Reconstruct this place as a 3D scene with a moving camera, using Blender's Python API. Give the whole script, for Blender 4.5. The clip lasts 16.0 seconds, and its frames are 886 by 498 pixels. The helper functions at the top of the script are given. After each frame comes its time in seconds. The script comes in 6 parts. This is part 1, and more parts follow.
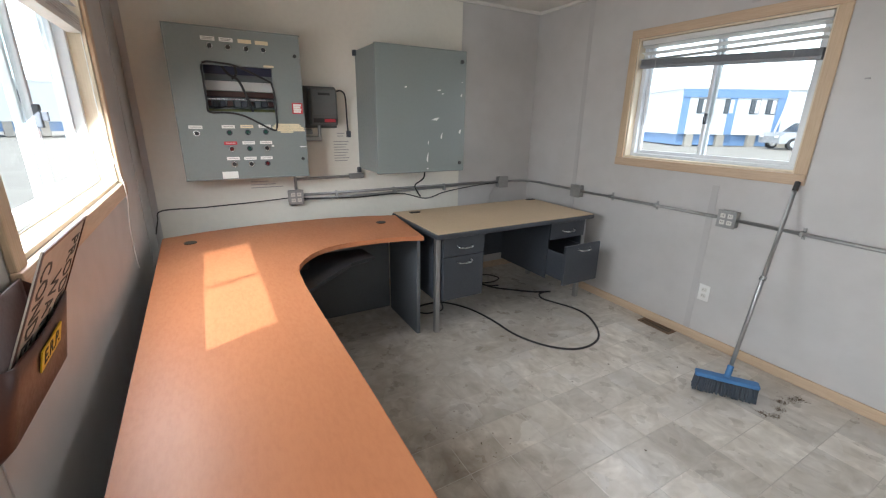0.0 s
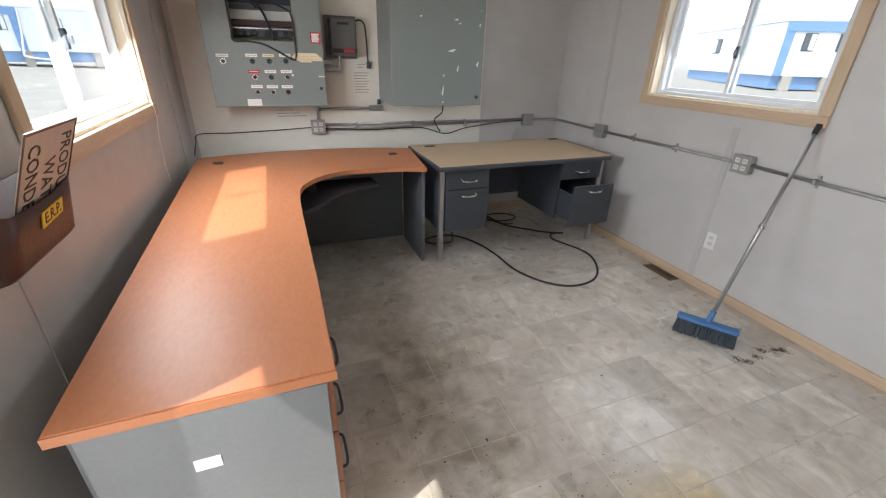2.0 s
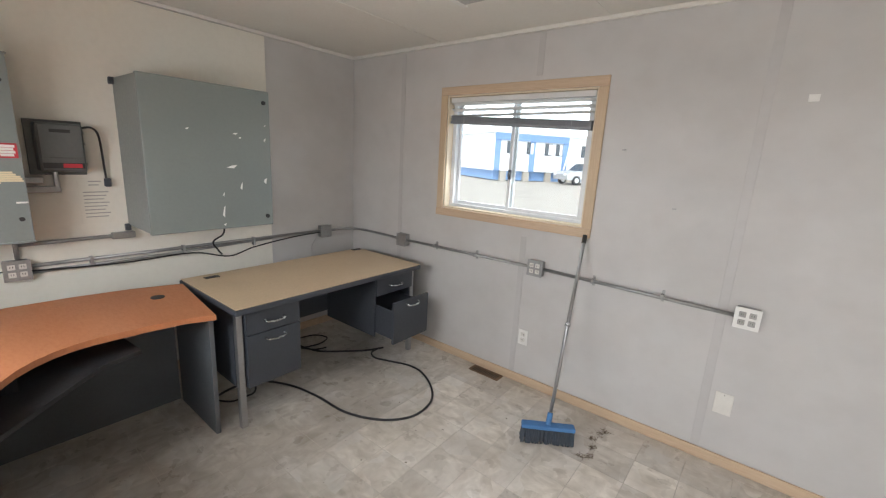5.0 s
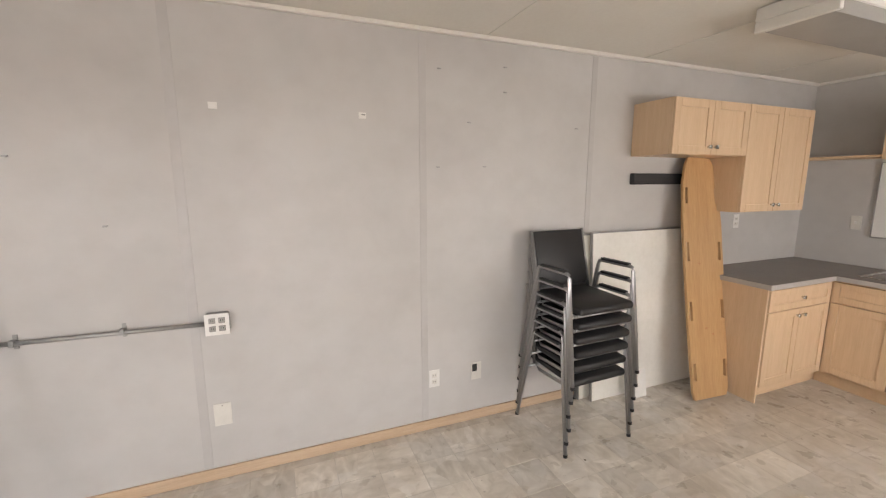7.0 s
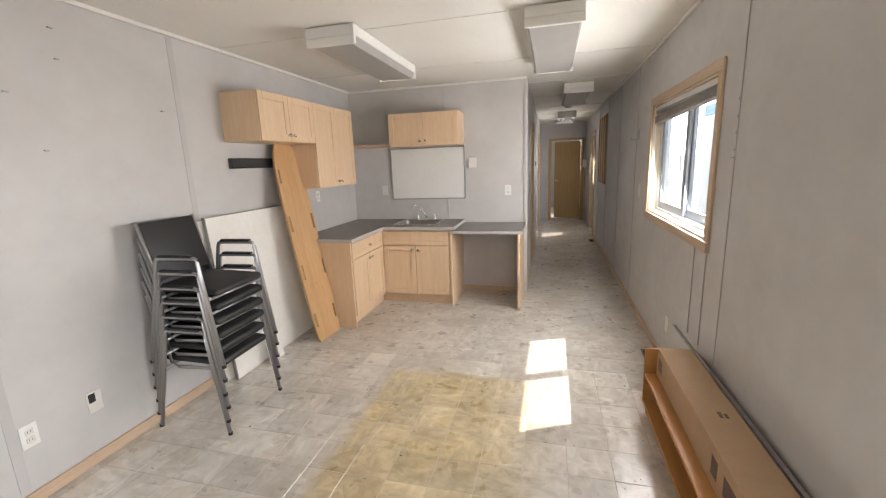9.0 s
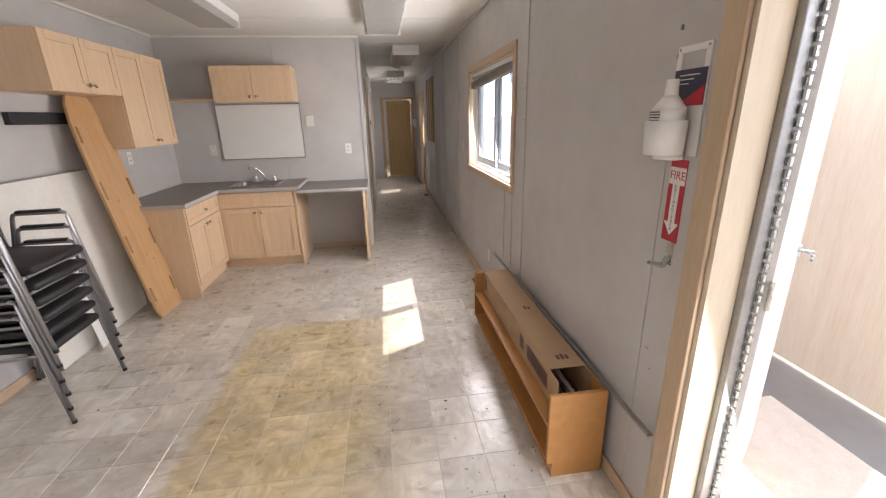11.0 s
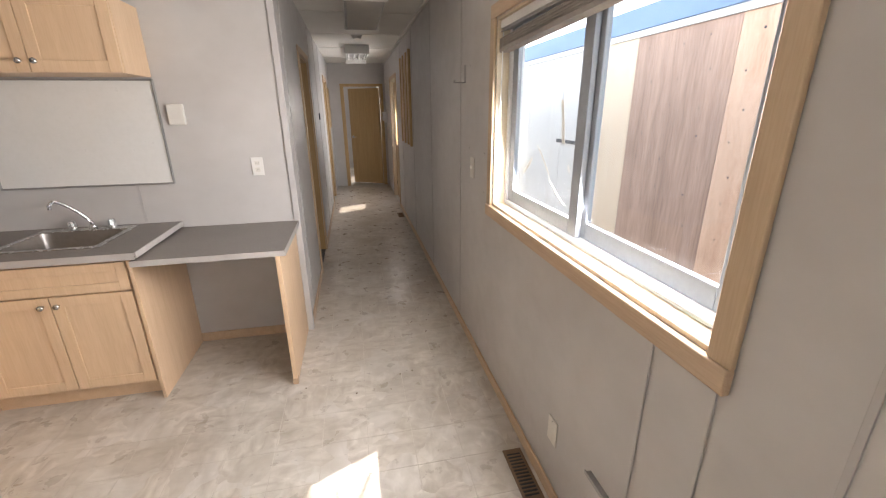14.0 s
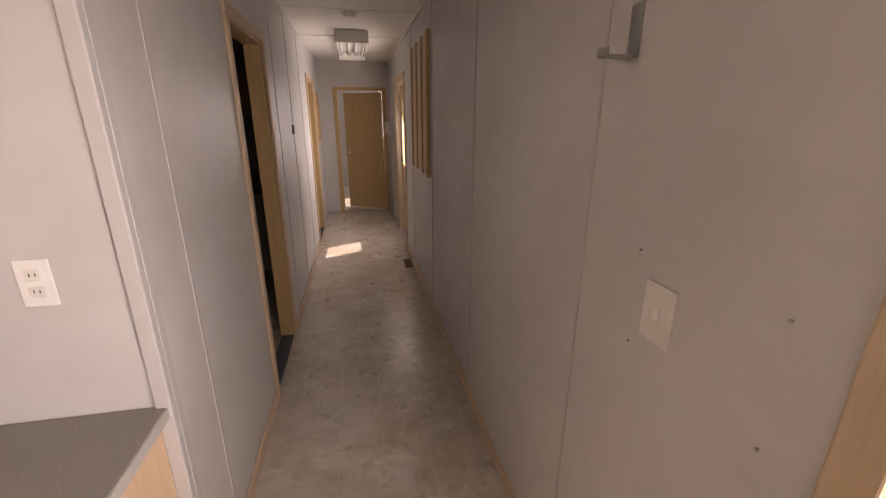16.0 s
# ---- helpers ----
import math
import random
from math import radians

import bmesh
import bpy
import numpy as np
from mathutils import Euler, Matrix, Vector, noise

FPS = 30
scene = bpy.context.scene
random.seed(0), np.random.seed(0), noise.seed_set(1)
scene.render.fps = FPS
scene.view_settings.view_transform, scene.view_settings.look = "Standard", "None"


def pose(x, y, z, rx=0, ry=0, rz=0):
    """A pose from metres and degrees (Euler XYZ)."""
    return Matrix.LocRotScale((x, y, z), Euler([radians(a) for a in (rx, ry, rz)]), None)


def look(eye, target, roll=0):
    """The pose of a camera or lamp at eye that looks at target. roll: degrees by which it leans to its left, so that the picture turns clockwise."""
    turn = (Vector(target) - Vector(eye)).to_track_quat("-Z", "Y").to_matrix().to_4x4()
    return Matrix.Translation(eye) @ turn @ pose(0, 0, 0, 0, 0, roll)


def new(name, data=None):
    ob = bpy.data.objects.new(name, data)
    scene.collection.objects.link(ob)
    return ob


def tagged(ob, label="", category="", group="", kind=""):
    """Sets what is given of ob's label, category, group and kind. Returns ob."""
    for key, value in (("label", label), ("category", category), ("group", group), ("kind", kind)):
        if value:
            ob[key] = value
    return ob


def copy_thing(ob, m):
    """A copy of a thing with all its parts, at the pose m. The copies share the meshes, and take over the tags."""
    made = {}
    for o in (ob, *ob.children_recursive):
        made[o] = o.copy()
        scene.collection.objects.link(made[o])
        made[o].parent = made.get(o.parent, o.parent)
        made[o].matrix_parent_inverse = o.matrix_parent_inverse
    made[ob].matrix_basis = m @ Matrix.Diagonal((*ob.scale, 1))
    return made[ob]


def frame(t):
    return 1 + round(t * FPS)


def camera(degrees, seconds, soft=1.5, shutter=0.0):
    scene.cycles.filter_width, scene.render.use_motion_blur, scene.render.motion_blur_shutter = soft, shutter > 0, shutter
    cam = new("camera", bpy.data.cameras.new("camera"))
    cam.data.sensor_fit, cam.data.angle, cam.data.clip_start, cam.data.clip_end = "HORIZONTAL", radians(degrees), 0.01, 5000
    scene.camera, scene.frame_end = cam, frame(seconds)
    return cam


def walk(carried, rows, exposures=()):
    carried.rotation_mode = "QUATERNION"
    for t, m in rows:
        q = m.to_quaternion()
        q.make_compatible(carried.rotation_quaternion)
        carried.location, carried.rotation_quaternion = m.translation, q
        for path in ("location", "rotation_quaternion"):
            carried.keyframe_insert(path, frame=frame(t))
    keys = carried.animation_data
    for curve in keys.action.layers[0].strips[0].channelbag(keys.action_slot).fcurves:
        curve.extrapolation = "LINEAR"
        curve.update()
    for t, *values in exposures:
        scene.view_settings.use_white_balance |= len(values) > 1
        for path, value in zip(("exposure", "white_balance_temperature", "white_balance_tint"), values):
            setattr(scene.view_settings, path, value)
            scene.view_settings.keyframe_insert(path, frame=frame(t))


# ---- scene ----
cam = camera(94.4, 16.0, 1.2)
PATH = [
    (0, (0.372, 1.055, 1.48), (1.317, 2.712, 0.879), 1.0),
    (0.5, (0.499, 0.899, 1.502), (1.334, 2.591, 0.838), 1.2),
    (1, (0.6, 0.773, 1.512), (1.351, 2.474, 0.776), 1.4),
    (1.5, (0.624, 0.738, 1.476), (1.321, 2.43, 0.67), 1.5),
    (2, (0.632, 0.738, 1.456), (1.3, 2.417, 0.599), 1.7),
    (2.5, (0.607, 0.765, 1.524), (1.285, 2.439, 0.665), 1.8),
    (3, (0.556, 0.875, 1.57), (1.296, 2.55, 0.765), 2.1),
    (3.2, (0.53, 0.932, 1.59), (1.312, 2.604, 0.821), 2.3),
    (5.3, (0.715, 1.212, 1.624), (2.403, 2.22, 1.258), 2.0),
    (5.5, (0.729, 1.202, 1.633), (2.515, 2.028, 1.273), 1.8),
    (6, (0.758, 1.144, 1.616), (2.7, 1.486, 1.281), 1.4),
    (6.5, (0.852, 1.011, 1.594), (2.819, 0.844, 1.274), 0.8),
    (7, (0.945, 0.875, 1.601), (2.778, 0.143, 1.275), -0.1),
    (7.5, (1.002, 0.9, 1.595), (2.554, -0.32, 1.275), -0.9),
    (8, (0.989, 0.95, 1.564), (2.179, -0.624, 1.24), -1.6),
    (8.5, (0.915, 1.065, 1.575), (1.728, -0.726, 1.211), -1.9),
    (9, (0.856, 1.2, 1.553), (1.357, -0.692, 1.146), -2.2),
    (9.5, (0.834, 1.36, 1.516), (1.046, -0.573, 1.049), -2.4),
    (10, (0.889, 1.535, 1.505), (0.904, -0.392, 0.969), -2.3),
    (10.2, (0.923, 1.62, 1.515), (0.858, -0.3, 0.956), -1.9),
    (12.3, (0.84, 0.79, 1.59), (0.512, -1.07, 0.935), -1.5),
    (12.5, (0.801, 0.581, 1.561), (0.473, -1.278, 0.901), -1.4),
    (13, (0.734, 0.148, 1.573), (0.382, -1.708, 0.915), -1.2),
    (13.5, (0.72, -0.322, 1.559), (0.364, -2.181, 0.911), -1.0),
    (14, (0.706, -0.754, 1.567), (0.321, -2.607, 0.92), -0.6),
    (14.5, (0.697, -1.226, 1.576), (0.276, -3.073, 0.936), -0.3),
    (15, (0.724, -1.707, 1.57), (0.304, -3.556, 0.935), -0.4),
    (15.5, (0.663, -2.14, 1.569), (0.245, -3.996, 0.95), 0.0),
    (16, (0.577, -2.579, 1.598), (0.193, -4.444, 0.987), 0.2),
]
walk(
    cam,
    [(t, look(eye, target, roll)) for t, eye, target, roll in PATH],
    [(0, 0.16, 5950, 8), (3, 0.2, 6150, 11), (5.5, 0.26, 6350, 10), (7, 0.45, 6750, 14), (7.6, 0.72, 6500, 11), (8.4, 0.6, 6400, 12), (9, 0.66, 6350, 12), (10.2, 0.48, 6250, 16), (12.5, 0.62, 6650, 17), (13.5, 0.78, 6250, 12), (14, 0.72, 6500, 15), (14.5, 0.48, 7250, 26), (15.5, 0.44, 7450, 28), (16, 0.6, 7450, 29)],
)

# ---- world, sun, daylight at the openings and a fill lamp ----
SUN_DIR = Vector((1.0, 0.46, -1.55)).normalized()
world = bpy.data.worlds.new("sky")
scene.world = world
world.use_nodes = True
_wn = world.node_tree.nodes
_sky = _wn.new("ShaderNodeTexSky")
_sky.sky_type = "NISHITA"
_sky.sun_disc = False
_sky.sun_elevation = math.asin(-SUN_DIR.z)
_sky.sun_rotation = math.atan2(-SUN_DIR.x, -SUN_DIR.y)
_sky.dust_density = 1.0
world.node_tree.links.new(_sky.outputs[0], _wn["Background"].inputs[0])
_wn["Background"].inputs[1].default_value = 0.15

sun = new("sun", bpy.data.lights.new("sun", "SUN"))
sun.data.energy, sun.data.angle, sun.data.color = 5.0, radians(0.5), (1.0, 0.93, 0.82)
sun.matrix_world = look((0, 0, 20), Vector((0, 0, 20)) + SUN_DIR)


def daylight(name, eye, target, w, h, power, color=(0.86, 0.93, 1.0)):
    """An area lamp: sky light added at an opening, or fill light."""
    d = bpy.data.lights.new(name, "AREA")
    d.shape, d.size, d.size_y, d.energy, d.color = "RECTANGLE", w, h, power, color
    ob = new(name, d)
    ob.matrix_world = look(eye, target)
    return ob


DAY = (1.0, 0.98, 0.965)
daylight("sky_window_east", (3.33, 2.69, 1.54), (1.2, 2.69, 0.3), 1.0, 0.55, 4, DAY)
daylight("sky_window_desk", (-0.08, 2.82, 1.46), (1.0, 2.74, 0.3), 1.1, 0.52, 27, DAY)
daylight("sky_window_kitchen", (-0.05, -2.10, 1.45), (2.6, -2.06, 0.95), 1.33, 0.58, 34, (1.0, 0.97, 0.94))
daylight("sky_entrance", (-0.05, 0.97, 1.05), (1.9, 1.2, 0.4), 0.76, 1.9, 16, DAY)
daylight("sky_hall_door", (-0.08, -8.08, 1.42), (3, -8.1, 0.8), 0.4, 0.85, 15, DAY)
# Fill lamp added inside the far room, away from any opening.
daylight("fill_far_room", (0.35, -12.7, 1.6), (0.6, -9.8, 1.0), 0.7, 1.0, 12, DAY)


# ---- materials ----
def mat(name, col, col2=None, rough=0.6, scale=6.0, fine=60.0, bump=0.05, metal=0.0, mix=0.5, fine_mix=0.25, stretch=(1, 1, 1), spec=0.5, coords="Object", vary=0.0):
    """Painted or raw surface: two colours mixed by a coarse and a fine noise, with relief."""
    m = bpy.data.materials.new(name)
    m.use_nodes = True
    nt = m.node_tree
    n, l = nt.nodes, nt.links
    b = n["Principled BSDF"]
    col2 = col2 or tuple(c * 0.8 for c in col)
    tc = n.new("ShaderNodeTexCoord")
    mp = n.new("ShaderNodeMapping")
    mp.inputs["Scale"].default_value = stretch
    l.new(tc.outputs[coords], mp.inputs[0])
    a = n.new("ShaderNodeTexNoise")
    a.inputs["Scale"].default_value, a.inputs["Detail"].default_value = scale, 5
    f = n.new("ShaderNodeTexNoise")
    f.inputs["Scale"].default_value, f.inputs["Detail"].default_value = fine, 4
    l.new(mp.outputs[0], a.inputs[0])
    l.new(mp.outputs[0], f.inputs[0])
    r = n.new("ShaderNodeMapRange")
    r.inputs[1].default_value, r.inputs[2].default_value, r.inputs[3].default_value, r.inputs[4].default_value = 0.35, 0.7, 0, mix
    l.new(a.outputs[0], r.inputs[0])
    r2 = n.new("ShaderNodeMapRange")
    r2.inputs[1].default_value, r2.inputs[2].default_value, r2.inputs[3].default_value, r2.inputs[4].default_value = 0.4, 0.7, 0, fine_mix
    l.new(f.outputs[0], r2.inputs[0])
    add = n.new("ShaderNodeMath")
    add.operation, add.use_clamp = "ADD", True
    l.new(r.outputs[0], add.inputs[0])
    l.new(r2.outputs[0], add.inputs[1])
    c = n.new("ShaderNodeMix")
    c.data_type = "RGBA"
    c.inputs[6].default_value, c.inputs[7].default_value = (*col, 1), (*col2, 1)
    l.new(add.outputs[0], c.inputs[0])
    out = c.outputs[2]
    if vary:
        oi = n.new("ShaderNodeObjectInfo")
        hv = n.new("ShaderNodeHueSaturation")
        vr = n.new("ShaderNodeMapRange")
        vr.inputs[3].default_value, vr.inputs[4].default_value = 1 - vary, 1 + vary
        l.new(oi.outputs["Random"], vr.inputs[0])
        l.new(vr.outputs[0], hv.inputs["Value"])
        l.new(out, hv.inputs["Color"])
        out = hv.outputs[0]
    l.new(out, b.inputs["Base Color"])
    rr = n.new("ShaderNodeMapRange")
    rr.inputs[3].default_value, rr.inputs[4].default_value = max(0.02, rough - 0.08), min(1, rough + 0.1)
    l.new(f.outputs[0], rr.inputs[0])
    l.new(rr.outputs[0], b.inputs["Roughness"])
    b.inputs["Metallic"].default_value = metal
    b.inputs["Specular IOR Level"].default_value = spec
    if bump:
        bp = n.new("ShaderNodeBump")
        bp.inputs["Strength"].default_value, bp.inputs["Distance"].default_value = bump, 0.01
        l.new(f.outputs[0], bp.inputs["Height"])
        l.new(bp.outputs[0], b.inputs["Normal"])
    return m


def wood(name, col, col2, rough=0.45, axis="z", ring=9.0, bump=0.03, vary=0.0):
    """Wood with streaks along an axis."""
    s = {"x": (0.6, 9, 9), "y": (9, 0.6, 9), "z": (9, 9, 0.6)}[axis]
    return mat(name, col, col2, rough, ring * 0.35, ring * 2.5, bump, stretch=s, mix=0.6, fine_mix=0.5, vary=vary)


WALL = mat("grey_vinyl_wallboard", (0.55, 0.535, 0.52), (0.42, 0.402, 0.385), 0.42, 1.7, 9, 0.02, mix=0.48, fine_mix=0.14, spec=0.5, stretch=(1, 1, 1.2))
WALLSEAM = mat("grey_wall_batten", (0.50, 0.485, 0.475), (0.43, 0.415, 0.40), 0.5, 2, 20, 0.02)
CREAM = mat("cream_painted_plywood", (0.74, 0.71, 0.63), (0.66, 0.63, 0.55), 0.55, 1.5, 30, 0.03, mix=0.5)
CEIL = mat("white_ceiling_board", (0.74, 0.72, 0.67), (0.64, 0.61, 0.55), 0.8, 1.4, 45, 0.06, mix=0.45, fine_mix=0.15)
PINE = wood("clear_pine_trim", (0.58, 0.435, 0.30), (0.48, 0.345, 0.23), 0.5, "y")
PINEZ = wood("clear_pine_trim_upright", (0.58, 0.445, 0.30), (0.49, 0.36, 0.23), 0.5, "z")
JAMB = wood("pale_varnished_jamb", (0.74, 0.65, 0.50), (0.66, 0.56, 0.41), 0.45, "z")
MAPLE = wood("maple_cabinet_veneer", (0.70, 0.515, 0.34), (0.62, 0.44, 0.275), 0.42, "z", 8)
MAPLEH = wood("maple_cabinet_veneer_level", (0.70, 0.515, 0.34), (0.62, 0.44, 0.275), 0.42, "y", 8)
DOORW = wood("oak_veneer_door", (0.50, 0.34, 0.16), (0.40, 0.26, 0.11), 0.4, "z", 10)
CHERRY = mat("cherry_laminate", (0.47, 0.19, 0.085), (0.39, 0.145, 0.063), 0.42, 1.3, 34, 0.01, mix=0.5, fine_mix=0.35, stretch=(3, 1, 3), spec=0.4)
TAN = mat("tan_speckled_laminate", (0.60, 0.46, 0.30), (0.52, 0.39, 0.25), 0.42, 5, 90, 0.02, mix=0.3, fine_mix=0.4)
DARKSTEEL = mat("charcoal_painted_steel", (0.055, 0.062, 0.075), (0.04, 0.045, 0.055), 0.45, 3, 60, 0.03)
BLACK = mat("black_plastic", (0.018, 0.018, 0.02), (0.028, 0.028, 0.03), 0.5, 8, 80, 0.04)
SLATE = mat("slate_grey_panel", (0.12, 0.13, 0.14), (0.09, 0.10, 0.11), 0.5, 4, 70, 0.03)
LIGHTPANEL = mat("grey_laminate_side", (0.175, 0.185, 0.19), (0.145, 0.153, 0.158), 0.5, 3, 70, 0.03)
CHROME = mat("brushed_steel", (0.60, 0.62, 0.62), (0.5, 0.5, 0.5), 0.25, 6, 60, 0.0, metal=1.0)
BOWL = mat("dull_steel_bowl", (0.30, 0.28, 0.26), (0.22, 0.20, 0.185), 0.38, 6, 40, 0.0, metal=0.9)
TUBE = mat("grey_metallic_tube", (0.41, 0.41, 0.41), (0.33, 0.33, 0.33), 0.32, 6, 90, 0.02, metal=0.8)
ZINC = mat("galvanised_conduit", (0.40, 0.40, 0.39), (0.28, 0.28, 0.27), 0.42, 12, 90, 0.05, metal=0.75)
ENCLOSURE = mat("grey_enamel_enclosure", (0.20, 0.225, 0.215), (0.175, 0.195, 0.19), 0.38, 1.5, 60, 0.02, mix=0.6)
WHITEP = mat("white_plastic", (0.78, 0.77, 0.74), (0.70, 0.69, 0.66), 0.4, 10, 90, 0.02)
IVORY = mat("ivory_plate", (0.70, 0.68, 0.63), (0.62, 0.60, 0.55), 0.4, 10, 90, 0.02)
PAPER = mat("white_paper_label", (0.78, 0.77, 0.74), (0.68, 0.67, 0.63), 0.7, 12, 90, 0.02)
TAPE = mat("cream_masking_tape", (0.72, 0.62, 0.42), (0.62, 0.52, 0.33), 0.7, 14, 90, 0.03)
RED = mat("red_sign_enamel", (0.50, 0.03, 0.045), (0.40, 0.025, 0.035), 0.4, 8, 60, 0.02)
NAVY = mat("navy_print", (0.03, 0.035, 0.07), (0.04, 0.045, 0.09), 0.5, 8, 60, 0.02)
INK = mat("black_ink", (0.02, 0.02, 0.02), (0.03, 0.03, 0.03), 0.6, 8, 60, 0.0)
GREYINK = mat("faded_grey_ink", (0.33, 0.32, 0.30), (0.42, 0.41, 0.38), 0.7, 8, 60, 0.0)
YELLOW = mat("yellow_label", (0.75, 0.50, 0.03), (0.66, 0.42, 0.02), 0.5, 8, 60, 0.0)
POUCH = mat("brown_moulded_plastic", (0.075, 0.03, 0.022), (0.055, 0.022, 0.016), 0.38, 4, 90, 0.05)
COUNTER = mat("grey_laminate_counter", (0.21, 0.19, 0.175), (0.155, 0.14, 0.13), 0.38, 4, 160, 0.02, mix=0.4, fine_mix=0.6)
COUNTEREDGE = mat("pale_grey_counter_edge", (0.45, 0.43, 0.41), (0.38, 0.36, 0.34), 0.45, 4, 120, 0.02)
BOARDWHITE = mat("whiteboard_enamel", (0.74, 0.74, 0.72), (0.66, 0.66, 0.63), 0.3, 2.0, 40, 0.01, mix=0.5)
BOARDWORN = mat("stained_white_panel", (0.80, 0.78, 0.73), (0.66, 0.64, 0.58), 0.45, 2.2, 30, 0.02, mix=0.6)
PLY = wood("varnished_plywood", (0.56, 0.35, 0.17), (0.45, 0.26, 0.115), 0.4, "z", 7)
CARD = mat("corrugated_cardboard", (0.42, 0.28, 0.16), (0.36, 0.235, 0.13), 0.8, 3, 50, 0.06, mix=0.4, stretch=(1, 4, 1))
SHELFW = wood("orange_veneer_shelf", (0.50, 0.25, 0.08), (0.42, 0.195, 0.055), 0.42, "y", 8)
VINYL = mat("black_vinyl_upholstery", (0.012, 0.012, 0.013), (0.02, 0.02, 0.021), 0.5, 5, 130, 0.08)
CABLE = mat("black_rubber_cable", (0.015, 0.015, 0.016), (0.03, 0.03, 0.03), 0.5, 20, 90, 0.05)
BLUEP = mat("blue_plastic", (0.06, 0.19, 0.42), (0.045, 0.14, 0.33), 0.45, 8, 60, 0.03)
BRISTLE = mat("dark_bristles", (0.05, 0.065, 0.085), (0.10, 0.11, 0.125), 0.8, 30, 200, 0.6, stretch=(1, 1, 0.15))
LAMPBODY = mat("white_lamp_housing", (0.74, 0.73, 0.69), (0.66, 0.65, 0.61), 0.5, 4, 60, 0.02)
BROWNVENT = mat("brown_floor_register", (0.20, 0.13, 0.08), (0.15, 0.095, 0.055), 0.45, 8, 60, 0.03, metal=0.3)
# White sash vinyl with its blue-grey backlit shade put into the colour.
ALUSHADE = mat("white_vinyl_sash_in_shade", (0.36, 0.40, 0.45), (0.29, 0.32, 0.37), 0.4, 6, 60, 0.02)
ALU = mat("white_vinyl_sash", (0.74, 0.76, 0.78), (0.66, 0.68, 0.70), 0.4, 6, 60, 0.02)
BLIND = mat("white_blind_slat", (0.72, 0.71, 0.69), (0.63, 0.62, 0.60), 0.5, 8, 60, 0.02)
DIRT = mat("brown_dirt_crumb", (0.10, 0.07, 0.04), (0.16, 0.12, 0.08), 0.95, 40, 200, 0.4)
GRAVEL = mat("pale_packed_gravel", (0.38, 0.35, 0.31), (0.30, 0.275, 0.24), 0.95, 0.6, 8, 0.3, mix=0.6)
SIDING = mat("white_steel_siding", (0.72, 0.73, 0.74), (0.62, 0.63, 0.64), 0.5, 0.8, 10, 0.02)
BLUESTEEL = mat("blue_painted_steel", (0.17, 0.28, 0.48), (0.13, 0.23, 0.42), 0.5, 1.0, 10, 0.02)
DARKGLASS = mat("dark_window_glass", (0.05, 0.06, 0.07), (0.08, 0.09, 0.10), 0.1, 1.0, 10, 0.0)
FENCE = wood("dark_stained_plywood_sheet", (0.52, 0.36, 0.29), (0.30, 0.20, 0.165), 0.75, "z", 2.2, 0.05, vary=0.05)
FENCEPALE = wood("raw_pale_plywood_sheet", (0.86, 0.74, 0.60), (0.78, 0.62, 0.46), 0.75, "z", 4, 0.05, vary=0.08)
FENCEORANGE = mat("orange_plywood_sheet", (0.82, 0.60, 0.46), (0.60, 0.37, 0.26), 0.7, 1.6, 22, 0.04, mix=0.8, fine_mix=0.4, stretch=(3, 3, 0.7))


def glass(name, dust):
    """Window glass with a faint gloss and a film of dust that scatters the sun."""
    m = bpy.data.materials.new(name)
    m.use_nodes = True
    n, l = m.node_tree.nodes, m.node_tree.links
    n.remove(n["Principled BSDF"])
    t, g, mx = n.new("ShaderNodeBsdfTransparent"), n.new("ShaderNodeBsdfGlossy"), n.new("ShaderNodeMixShader")
    t.inputs[0].default_value = (0.94, 0.97, 0.97, 1)
    g.inputs["Roughness"].default_value = 0.02
    mx.inputs[0].default_value = 0.045
    film, fmix = n.new("ShaderNodeBsdfTranslucent"), n.new("ShaderNodeMixShader")
    film.inputs[0].default_value = (0.88, 0.87, 0.84, 1)
    tc, ns, rg = n.new("ShaderNodeTexCoord"), n.new("ShaderNodeTexNoise"), n.new("ShaderNodeMapRange")
    ns.inputs["Scale"].default_value, ns.inputs["Detail"].default_value = 3.5, 6
    rg.inputs[1].default_value, rg.inputs[2].default_value, rg.inputs[3].default_value, rg.inputs[4].default_value = 0.3, 0.75, dust * 0.6, dust * 1.6
    l.new(tc.outputs["Object"], ns.inputs[0])
    l.new(ns.outputs[0], rg.inputs[0])
    l.new(rg.outputs[0], fmix.inputs[0])
    l.new(t.outputs[0], mx.inputs[1])
    l.new(g.outputs[0], mx.inputs[2])
    l.new(mx.outputs[0], fmix.inputs[1])
    l.new(film.outputs[0], fmix.inputs[2])
    l.new(fmix.outputs[0], n["Material Output"].inputs[0])
    return m


GLASS = glass("window_glass", 0.0006)
DUSTYGLASS = glass("dusty_window_glass", 0.003)


def diffuser(name):
    # Plastic darkened to grey: the underside's shade is put into its colour.
    m = mat(name, (0.36, 0.35, 0.33), (0.30, 0.29, 0.27), 0.35, 6, 120, 0.25)
    return m


